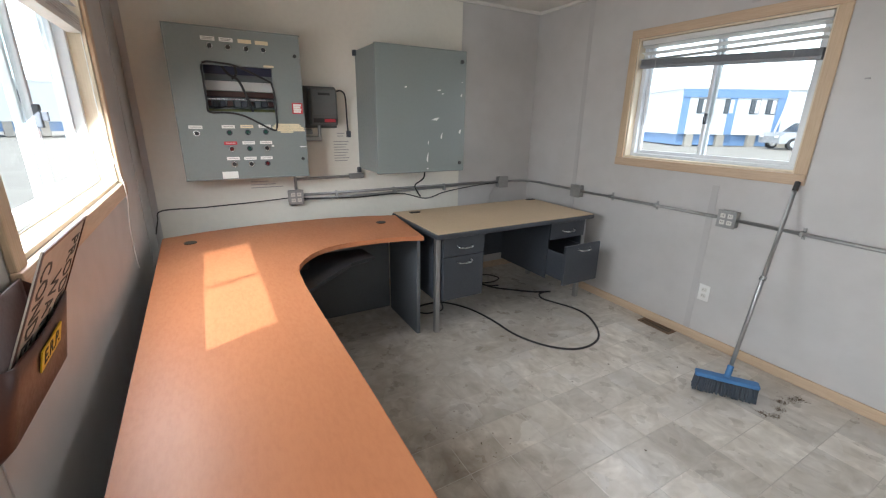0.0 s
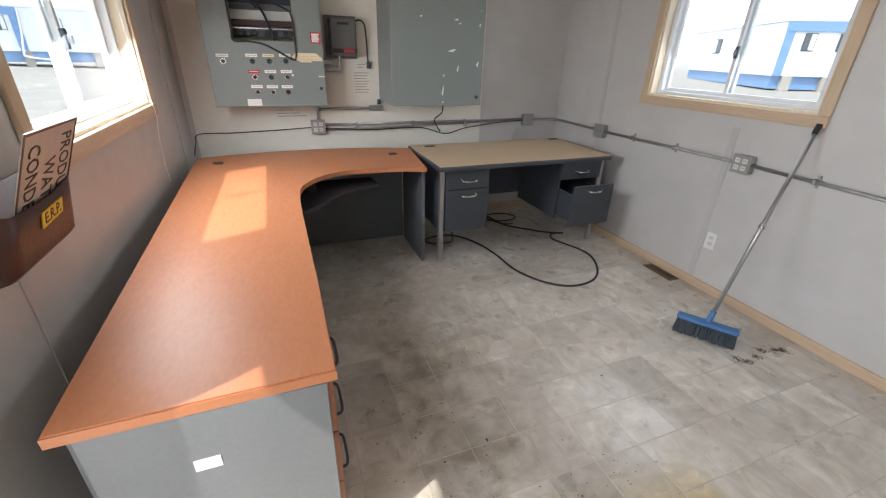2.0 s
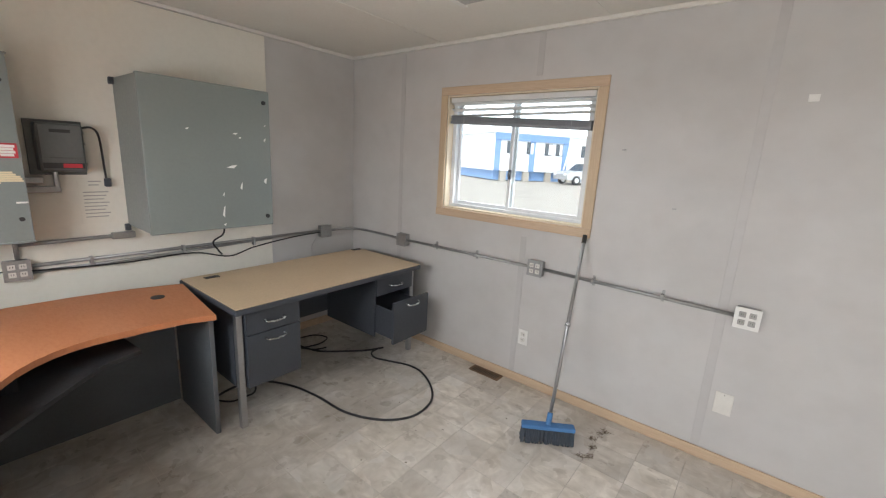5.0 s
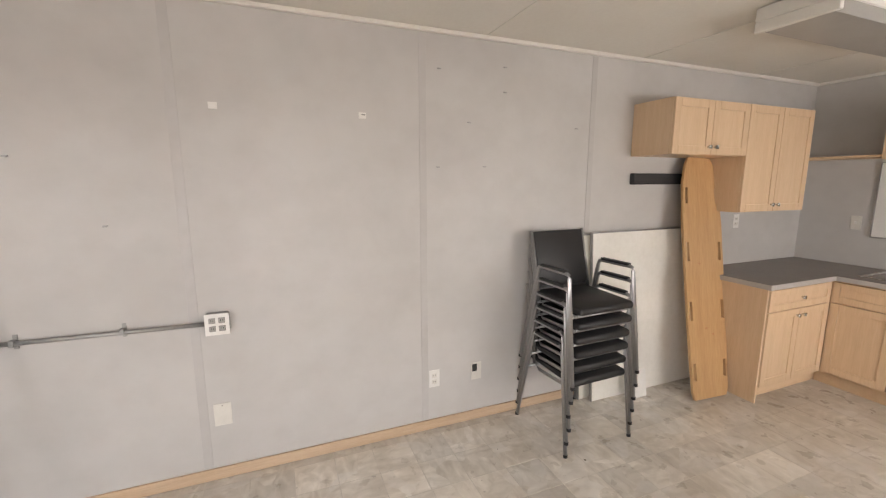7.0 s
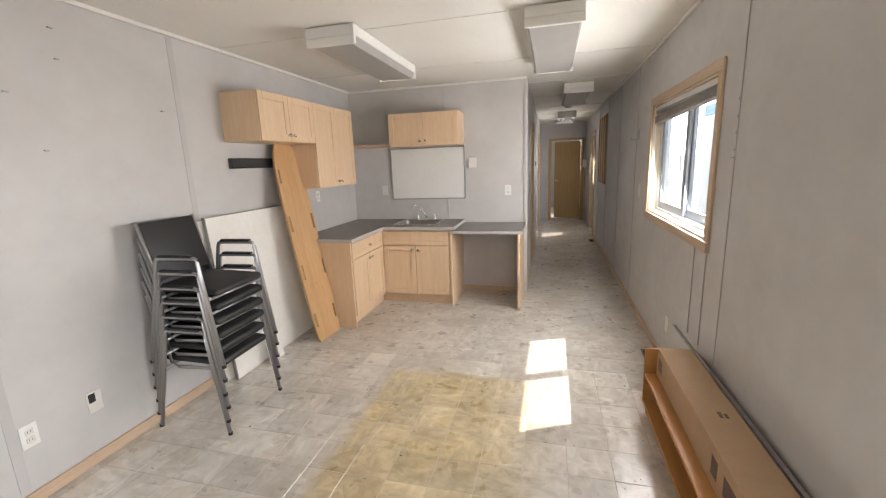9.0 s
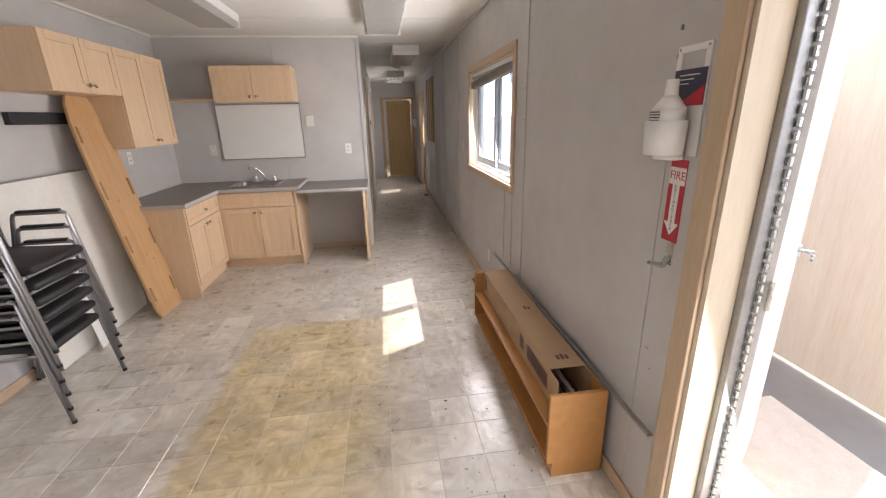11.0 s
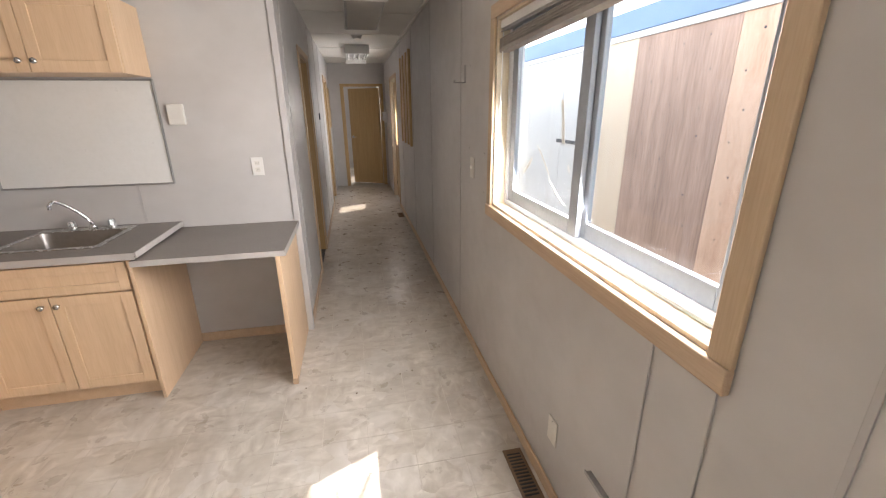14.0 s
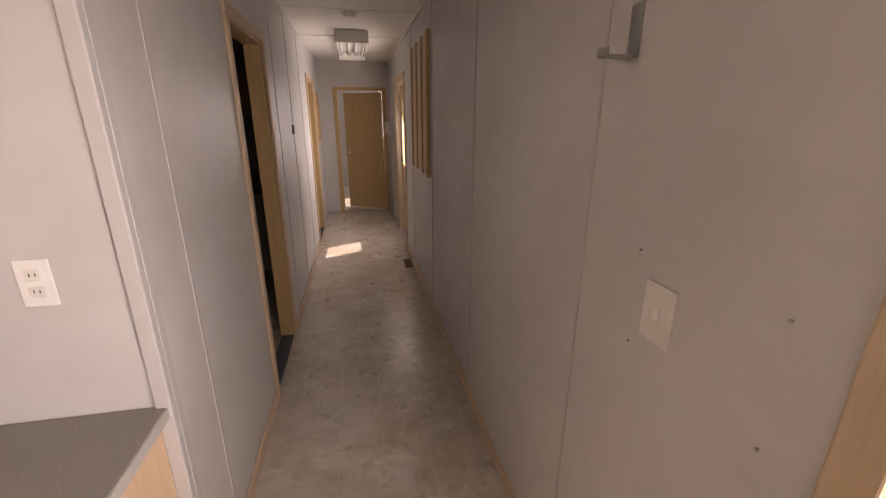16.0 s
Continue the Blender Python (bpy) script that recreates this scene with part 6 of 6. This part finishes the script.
part("kick_board", bx(0.25, 0.262, -1.29, 0.155, 0.0, 0.075, b=0.002), SHELFW, sh)
cb = thing("cardboard_box", "long open-ended cardboard box lying on the low shelf", "box", (0.135, -0.65, 0.273))
B0, B1, BY0, BY1, BZ0, BZ1 = 0.05, 0.225, -1.285, 0.0, 0.2735, 0.445
for q in ((B0, B1, BY0, BY1, BZ0, BZ0 + 0.004), (B0, B1, BY0, BY1, BZ1 - 0.004, BZ1), (B0, B0 + 0.004, BY0, BY1 + 0.06, BZ0 + 0.004, BZ1 - 0.004),
          (B1 - 0.004, B1, BY0, BY1 + 0.10, BZ0 + 0.004, BZ1 - 0.004), (B0 + 0.004, B1 - 0.004, BY0, BY0 + 0.004, BZ0 + 0.004, BZ1 - 0.004)):
    part("panel", bx(*q, b=0.001), CARD, cb)
for y, n in ((-0.08, 3), (-0.62, 2)):
    for k in range(n):
        part("printed_mark", bx(0.10 + 0.022 * k, 0.115 + 0.022 * k, y - 0.02 - 0.01 * (k % 2), y + 0.015, BZ1 + 0.0002, BZ1 + 0.0008), POUCH, cb)
for y0, y1 in ((-0.30, -0.02), (-0.42, -0.36), (-1.25, -1.18)):
    part("printed_mark", bx(B1 + 0.0002, B1 + 0.0008, y0, y1, 0.32, 0.40), POUCH, cb)
part("tape_seam", bx(B1 - 0.03, B1 + 0.0006, BY0 + 0.01, BY1 - 0.01, BZ1 + 0.0001, BZ1 + 0.0006), CARD, cb)
for k in range(5):
    x = 0.075 + 0.028 * k
    single("metal_strip", rod(bmesh.new(), (x, -0.9 + 0.05 * k, 0.2745 + 0.012 + 0.02 * (k % 2)), (x + 0.004, 0.05 + 0.018 * (k % 3), 0.2745 + 0.012 + 0.02 * (k % 2)), 0.011, 10), (CHROME, WHITEP, BLACK)[k % 3], "thin bar packed inside the cardboard box", "bar", "bars in the box")
stick = bmesh.new()
box(stick, -0.012, 0.012, -1.06, 1.06, -0.003, 0.003, b=0.001)
box(stick, 0.009, 0.012, -1.06, 1.06, 0.003, 0.012)
st = single("metal_angle", stick, ZINC, "long pale metal angle lying on the shelf's back edge", "angle bar")
st.matrix_basis = pose(0.034, -0.61, 0.437, 0, 0, 0.4)

# ---- eyewash and fire sign beside the entrance ----
ey = thing("eyewash_station", "white plastic eyewash bottle station with a printed card", "eyewash", (0.05, 0.39, 1.43))
part("back_plate", box(box(box(bx(0.0005, 0.006, 0.322, 0.459, 1.43, 1.665, b=0.002), 0.0005, 0.006, 0.322, 0.459, 1.725, 1.745, b=0.002), 0.0005, 0.006, 0.322, 0.342, 1.665, 1.725), 0.0005, 0.006, 0.439, 0.459, 1.665, 1.725), WHITEP, ey)
for y in (0.332, 0.449):
    part("screw", rod(bmesh.new(), (0.006, y, 1.735), (0.008, y, 1.735), 0.004, 10), ZINC, ey)
card = part("card", bx(0.006, 0.009, 0.325, 0.457, 1.576, 1.678, b=0.001), NAVY, ey, "dark blue printed card")
swoosh = prism([(0.457, 1.577), (0.457, 1.632), (0.42, 1.612), (0.38, 1.592), (0.34, 1.58), (0.33, 1.577)], 0.009, 0.0098)
bmesh.ops.transform(swoosh, matrix=Matrix(((0, 0, 1, 0), (1, 0, 0, 0), (0, 1, 0, 0), (0, 0, 0, 1))), verts=swoosh.verts)
part("card_stripe", swoosh, RED, card)
for k in range(3):
    part("printed_line", bx(0.009, 0.0097, 0.35, 0.43 - 0.02 * k, 1.660 - 0.012 * k, 1.663 - 0.012 * k), PAPER, card)
cup = bmesh.new()
rod(cup, (0.064, 0.390, 1.435), (0.064, 0.390, 1.535), 0.056, 32, 0.060)
rod(cup, (0.050, 0.398, 1.420), (0.050, 0.398, 1.438), 0.042, 24)
part("holder", cup, WHITEP, ey, "", True)
bt = bmesh.new()
rod(bt, (0.060, 0.390, 1.53), (0.060, 0.390, 1.568), 0.048, 28, 0.047)
rod(bt, (0.060, 0.390, 1.568), (0.060, 0.390, 1.605), 0.047, 28, 0.020)
bottle = part("bottle", bt, WHITEP, ey, "", True)
part("cap", rod(bmesh.new(), (0.060, 0.390, 1.605), (0.060, 0.390, 1.650), 0.019, 20, 0.017), WHITEP, bottle)
for k in range(4):
    part("printed_line", bx(0.102, 0.1085, 0.37, 0.41, 1.534 + 0.008 * k, 1.537 + 0.008 * k), INK, bottle)
fs = thing("fire_sign", "red vertical fire extinguisher sign with a white arrow", "sign", (0.0, 0.395, 1.152))
part("sheet", bx(0.0005, 0.0025, 0.358, 0.432, 1.152, 1.417), RED, fs)
arrow = prism([(-0.016, 0.055), (-0.016, -0.07), (-0.034, -0.07), (0.0, -0.113), (0.034, -0.07), (0.016, -0.07), (0.016, 0.055)], 0.0, 0.0008)
bmesh.ops.transform(arrow, matrix=Matrix.Translation((0.0026, 0.395, 1.285)) @ ON_WEST, verts=arrow.verts)
part("arrow", arrow, PAPER, fs)
part("band", bx(0.0026, 0.0032, 0.359, 0.431, 1.338, 1.392), PAPER, fs)
part("lettering", words("FIRE", 0.038, Matrix.Translation((0.0036, 0.395, 1.366)) @ ON_WEST, 0.0003), RED, fs)
for k, chv in enumerate("EXTINGUISHER"):
    part("lettering", words(chv, 0.013, Matrix.Translation((0.0038, 0.395, 1.332 - 0.0125 * k)) @ ON_WEST, 0.0003), INK, fs)
hb = box(bmesh.new(), 0.0005, 0.004, 0.398, 0.424, 1.075, 1.15, b=0.001)
rod(rod(hb, (0.006, 0.411, 1.10), (0.022, 0.411, 1.072), 0.010, 10), (0.022, 0.411, 1.072), (0.075, 0.411, 1.088), 0.010, 10, 0.006)
xh = single("extinguisher_hook", hb, CHROME, "empty steel extinguisher hook under the fire sign", "hook")
for ob in (ey, fs, xh):
    ob.location.y -= 0.035

# ---- hall: framed board, dispenser, notice, side room ----
fb = thing("framed_board", "three pine strips of an empty board on the hall wall", "board", (0.0, -6.4, 1.13))
for k, y in enumerate((-5.93, -6.24, -6.55, -6.86)):
    part("strip", bx(0.0005, 0.03 if k == 0 else 0.022, y - 0.03, y + 0.03, 1.13, 2.22, b=0.003), DOORW, fb)
part("backing", bx(0.0004, 0.008, -6.86, -5.93, 1.16, 2.19), PINEZ, fb)
single("soap_dispenser", box(bx(0.0, 0.09, -9.70, -9.58, 1.34, 1.52, b=0.012), 0.0, 0.06, -9.67, -9.61, 1.31, 1.34, b=0.006), WHITEP, "white dispenser on the wall at the hall's end", "dispenser")
single("wall_latch", bx(1.110, 1.1245, -6.60, -6.54, 1.45, 1.53, b=0.003), DARKSTEEL, "dark latch plate on the hall wall", "latch")
single("notice_board", bx(1.108, 1.1245, -9.55, -9.05, 1.25, 1.95, b=0.003), DOORW, "brown board on the hall wall", "board")
sc = thing("side_room_cabinet", "maple cabinet on the wall of the dark side room", "cabinet", (2.0, -7.5, 1.45))
part("body", bx(1.6, 2.3, -7.598, -7.32, 1.60, 2.0, b=0.003), MAPLE, sc)
part("door", bx(1.602, 1.948, -7.319, -7.30, 1.605, 1.995, b=0.003), MAPLE, sc)
part("door", bx(1.952, 2.298, -7.319, -7.30, 1.605, 1.995, b=0.003), MAPLE, sc)
cc = thing("side_room_counter", "low white counter in the dark side room", "counter", (2.0, -7.3, 0))
part("top", bx(1.3, 3.2, -7.598, -7.05, 0.84, 0.87, b=0.004), COUNTER, cc)
part("front", bx(1.32, 3.2, -7.59, -7.08, 0.0, 0.84), BOARDWHITE, cc)

# ---- outside ----
grd = bmesh.new()
xs = [-2500, -400, -120, -60, -25, -8, -2, 0, 3.3, 6, 14, 24, 40, 80, 150, 500, 2500]
vsg = [[grd.verts.new((x, y, -0.55 + (0.03 * max(0, min(abs(x - 1.6), 30) - 4)))) for y in (-2500, -200, -60, -20, 0, 20, 60, 200, 2500)] for x in xs]
for a, c in zip(vsg, vsg[1:]):
    for i in range(8):
        grd.faces.new((a[i], c[i], c[i + 1], a[i + 1]))
structure("ground", grd, GRAVEL, "pale dusty gravel yard", "ground")
# Ring added around the yard; its glow whitens the window views.
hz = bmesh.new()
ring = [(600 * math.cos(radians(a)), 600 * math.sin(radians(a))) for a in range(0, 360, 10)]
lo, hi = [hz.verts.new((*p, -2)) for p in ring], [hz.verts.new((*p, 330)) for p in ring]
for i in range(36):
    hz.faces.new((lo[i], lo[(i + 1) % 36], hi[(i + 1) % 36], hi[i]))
structure("backdrop", hz, SKYGLOW, "glowing white backdrop ring standing in for bright sky", "backdrop")
structure("skirting", box(bx(-0.12, -0.10, -13, 4.5, -0.5, -0.1), 3.37, 3.39, -13, 4.5, -0.5, -0.1), SIDING, "white skirting under the trailer", "skirting")
structure("porch_deck", bx(-1.25, -0.14, -0.2, 1.9, -0.55, -0.05), FENCEPALE, "raw wooden landing outside the entrance", "deck")


def camp_trailer(m, length, depth, label, blue, windows):
    """A raised site trailer, its front along its own x from the origin: siding body, blue front frame over the first stretch, windows and blocks."""
    t = thing("site_trailer", label, "trailer", (0, 0, 0), "trailers in the yard")
    part("wall", bx(0, length, 0, depth, 0.85, 3.62, b=0.02), SIDING, t, "white siding")
    part("roof", bx(-0.12, length + 0.12, -0.12, depth + 0.12, 3.62, 3.78, b=0.02), SIDING, t)
    part("skirt", bx(0.1, length - 0.1, 0.25, depth, 0.15, 0.85), BLUESTEEL, t)
    if blue:
        part("blue_fascia", bx(-0.03, blue, -0.10, -0.004, 3.12, 3.62), BLUESTEEL, t)
        for k in range(3):
            x = (blue - 0.45) * k / 2
            part("blue_post", bx(x, x + 0.45, -0.06, -0.004, 0.85, 3.12), BLUESTEEL, t)
        part("downpipe", tube([(blue + 0.1, -0.12, 3.5), (blue - 0.05, -0.12, 2.2), (blue - 0.3, -0.12, 0.9), (blue - 0.2, -0.3, 0.5), (blue + 1.4, -0.8, 0.3)], 0.06, 8), SIDING, t)
    for x in windows:
        w = part("window", bx(x - 0.30, x + 0.30, -0.05, 0.01, 2.15, 3.05, b=0.01), DARKSTEEL, t)
        part("pane", bx(x - 0.25, x - 0.02, -0.062, -0.051, 2.2, 3.0), DARKGLASS, w)
        part("pane", bx(x + 0.02, x + 0.25, -0.062, -0.051, 2.2, 3.0), SIDING, w)
    if blue and depth > 8:
        w = part("window", bx(-0.05, 0.01, 8.2, 9.6, 2.05, 3.05, b=0.01), DARKSTEEL, t)
        part("pane", bx(-0.062, -0.051, 8.27, 8.86, 2.12, 2.98), DARKGLASS, w)
        part("pane", bx(-0.062, -0.051, 8.94, 9.53, 2.12, 2.98), SIDING, w)
        part("side_rail", bx(-0.04, -0.004, 0.1, depth - 0.1, 0.85, 1.0), SIDING, t)
    for k in range(int(length / 2)):
        part("block", bx(0.6 + 2 * k, 1.1 + 2 * k, 0.0, 0.5, -0.2, 0.85), GRAVEL, t)
    t.matrix_basis = m
    return t


camp_trailer(pose(27.5, 17.9, 0.0, 0, 0, -31.8), 13, 14, "white site trailer with a blue front, raised on blocks", 6.4, (1.3, 3.0, 4.6, 5.6, 8.0, 11.0))
camp_trailer(pose(34, 47, 0.0, 0, 0, -50), 12, 8, "long white site trailer far across the yard", 0, (2, 5, 8))
camp_trailer(pose(-20, 40, 0.0, 0, 0, 22), 14, 4, "white and blue site trailer beyond the desk window", 5.0, (1.0, 2.6, 4.0, 7.0, 10.0))
camp_trailer(pose(-34, 24, 0.0, 0, 0, 55), 12, 4, "white site trailer beyond the desk window", 0, (2, 5, 8))


def parked_car(m):
    """A pale parked car, its length along its own x."""
    c = thing("parked_car", "silver parked car standing in the yard", "car", (0, 0, 0))
    paint = mat("silver_car_paint", (0.55, 0.56, 0.58), (0.48, 0.49, 0.51), 0.25, 2, 60, 0.0, metal=0.5)
    low = prism([(-2.2, 0.35), (2.2, 0.35), (2.25, 0.75), (1.9, 0.95), (0.9, 1.02), (-1.9, 1.05), (-2.25, 0.8)], -0.85, 0.85)
    bmesh.ops.transform(low, matrix=Matrix.Rotation(radians(90), 4, "X"), verts=low.verts)
    part("body", low, paint, c)
    cab = prism([(-1.7, 1.04), (0.95, 1.02), (0.35, 1.5), (-1.3, 1.52)], -0.72, 0.72)
    bmesh.ops.transform(cab, matrix=Matrix.Rotation(radians(90), 4, "X"), verts=cab.verts)
    part("cabin", cab, DARKGLASS, c)
    part("roof", bx(-1.25, 0.3, -0.7, 0.7, 1.5, 1.55, b=0.02), paint, c)
    for x in (-1.4, 1.4):
        for y in (-0.8, 0.8):
            w = part("wheel", rod(bmesh.new(), (x, y - 0.1, 0.33), (x, y + 0.1, 0.33), 0.33, 20), BLACK, c)
            part("rim", rod(bmesh.new(), (x, y - 0.11, 0.33), (x, y + 0.11, 0.33), 0.2, 16), CHROME, w)
    for y in (-0.6, 0.6):
        part("headlight", bx(2.18, 2.27, y - 0.15, y + 0.15, 0.66, 0.78, b=0.02), WHITEP, c)
    c.matrix_basis = m


parked_car(pose(32.0, 12.6, 0.12, 0, 0, 150))

# the plywood screen across the lane outside the kitchen window
SX = -2.40
pf = thing("plywood_screen", "stained plywood screen wall across the lane outside the window", "fence", (SX, -4.0, -0.55))
sheets = [(-9.2, -7.98, SIDING), (-7.98, -6.76, SIDING), (-6.76, -6.0, SIDING), (-6.0, -5.14, FENCEPALE), (-5.14, -3.86, FENCE), (-3.86, -2.64, FENCEORANGE), (-2.64, -1.42, FENCE), (-1.42, -0.2, FENCEPALE)]
for k, (a, c, m) in enumerate(sheets):
    part("plywood_sheet", bx(SX - 0.03 - 0.006 * (k % 2), SX, a + 0.002, c - 0.002, -0.5, 2.33, b=0.002), m, pf)
rr = random.Random(12)
for y0 in (-4.9, -4.5, -4.1, -3.7, -3.25, -2.8):
    for k in range(7):
        y, z = y0 + rr.uniform(-0.06, 0.06), 0.45 + 0.28 * k + rr.uniform(-0.04, 0.04)
        part("nail_head", rod(bmesh.new(), (SX - 0.0005, y, z), (SX + 0.003, y, z), rr.uniform(0.006, 0.011), 8), DARKSTEEL, pf)
part("fascia", bx(SX - 0.06, SX + 0.05, -9.2, -0.2, 2.335, 2.56, b=0.004), BLUESTEEL, pf, "blue painted top rail")
part("cover_strip", bx(SX - 0.002, SX + 0.03, -9.2, -0.2, 2.27, 2.334, b=0.003), SIDING, pf, "white strip under the top rail")
part("batten", bx(SX + 0.001, SX + 0.02, -6.85, -5.75, 1.06, 1.11), DARKSTEEL, pf)
# strips of tape left on the south pane
for k, (ya, za, yb, zb, w) in enumerate(((-2.62, 1.274, -2.523, 1.353, 0.017), (-2.476, 1.411, -2.347, 1.30, 0.009), (-2.349, 1.285, -2.20, 1.205, 0.005), (-2.278, 1.595, -2.244, 1.434, 0.022), (-2.196, 1.36, -2.178, 1.335, 0.012), (-2.312, 1.634, -2.297, 1.634, 0.015))):
    dy, dz = yb - ya, zb - za
    bm = bmesh.new()
    n_seg = 7
    rt = random.Random(40 + k)
    rows_t = []
    for q in range(n_seg + 1):
        f = q / n_seg
        e = w * 0.5 * (1 + rt.uniform(-0.25, 0.25))
        ln = math.hypot(dy, dz)
        py, pz = ya + dy * f, za + dz * f + 0.004 * math.sin(f * 3.1) * (1 if k % 2 else -1)
        rows_t.append([bm.verts.new((x, py - dz / ln * e * sd, pz + dy / ln * e * sd)) for x in (-0.0805, -0.0795) for sd in (-1, 1)])
    for a, c in zip(rows_t, rows_t[1:]):
        for u, v in ((0, 1), (1, 3), (3, 2), (2, 0)):
            bm.faces.new((a[u], a[v], c[v], c[u]))
    bm.faces.new([rows_t[0][i] for i in (0, 1, 3, 2)])
    bm.faces.new([rows_t[-1][i] for i in (0, 2, 3, 1)])
    single("tape_strip", bm, WINDOWTAPE, "strip of torn white tape stuck on the window pane", "tape", "tape on the pane")
structure("floor_far_room", bx(0, 3.27, -12.9, -9.89, -0.06, 0.0), TILE, "vinyl floor of the far room", "floor")
structure("floor_side_room", bx(1.13, 3.27, -9.89, -3.70, -0.06, -0.001), TILE, "vinyl floor of the side rooms", "floor")

# ---- floor tiles, last ----
PITCH = 0.2225
floor = structure("floor", bx(0, 3.27, -9.89, 4.38, -0.06, -0.0015), JOINT, "stone-look vinyl tile floor, dirty and partly yellowed", "floor")
tile_bm = bx(-PITCH / 2 + 0.0018, PITCH / 2 - 0.0018, -PITCH / 2 + 0.0018, PITCH / 2 - 0.0018, -0.004, 0.0)
bmesh.ops.bevel(tile_bm, geom=[e for e in tile_bm.edges if all(v.co.z > -0.001 for v in e.verts)], offset=0.0012, segments=1, affect="EDGES")
tile_me = bpy.data.meshes.new("floor_tile")
tile_bm.to_mesh(tile_me)
tile_bm.free()
tile_me.materials.append(TILE)
rest_v, rest_f = [], []
NX = int(3.27 / PITCH) + 3
made = 0
for j in range(80):
    y = 1.775 + 12 * PITCH - PITCH * (j + 0.5)
    if y < -9.8:
        break
    for i in range(NX):
        x = 1.418 - 7 * PITCH + PITCH * (i + 0.5)
        if x - PITCH / 2 > 3.26 or x + PITCH / 2 < 0.01 or y - PITCH / 2 > 4.37 or (y < -3.66 and x > 1.25):
            continue
        if -1.7 < y < 2.9 and made < 300 and 0.1 < x < 3.15:
            t = new("floor_tile", tile_me)
            t.parent, t.location = floor, (x, y, 0)
            made += 1
        else:
            h = PITCH / 2 - 0.0018
            k = len(rest_v)
            xe = min(x + h, 3.268)
            xa, ye = max(x - h, 0.002), min(y + h, 4.378)
            rest_v += [(xa, y - h, 0), (xe, y - h, 0), (xe, ye, 0), (xa, ye, 0), (xa, y - h, -0.004), (xe, y - h, -0.004), (xe, ye, -0.004), (xa, ye, -0.004)]
            rest_f += [(k, k + 1, k + 2, k + 3), (k, k + 4, k + 5, k + 1), (k + 1, k + 5, k + 6, k + 2), (k + 2, k + 6, k + 7, k + 3), (k + 3, k + 7, k + 4, k)]
me = bpy.data.meshes.new("floor_tiles")
me.from_pydata(rest_v, [], rest_f)
me.materials.append(TILE)
rest = new("floor_tiles", me)
rest.parent = floor
tagged(rest, "remaining vinyl floor tiles", "", "", "stuff")
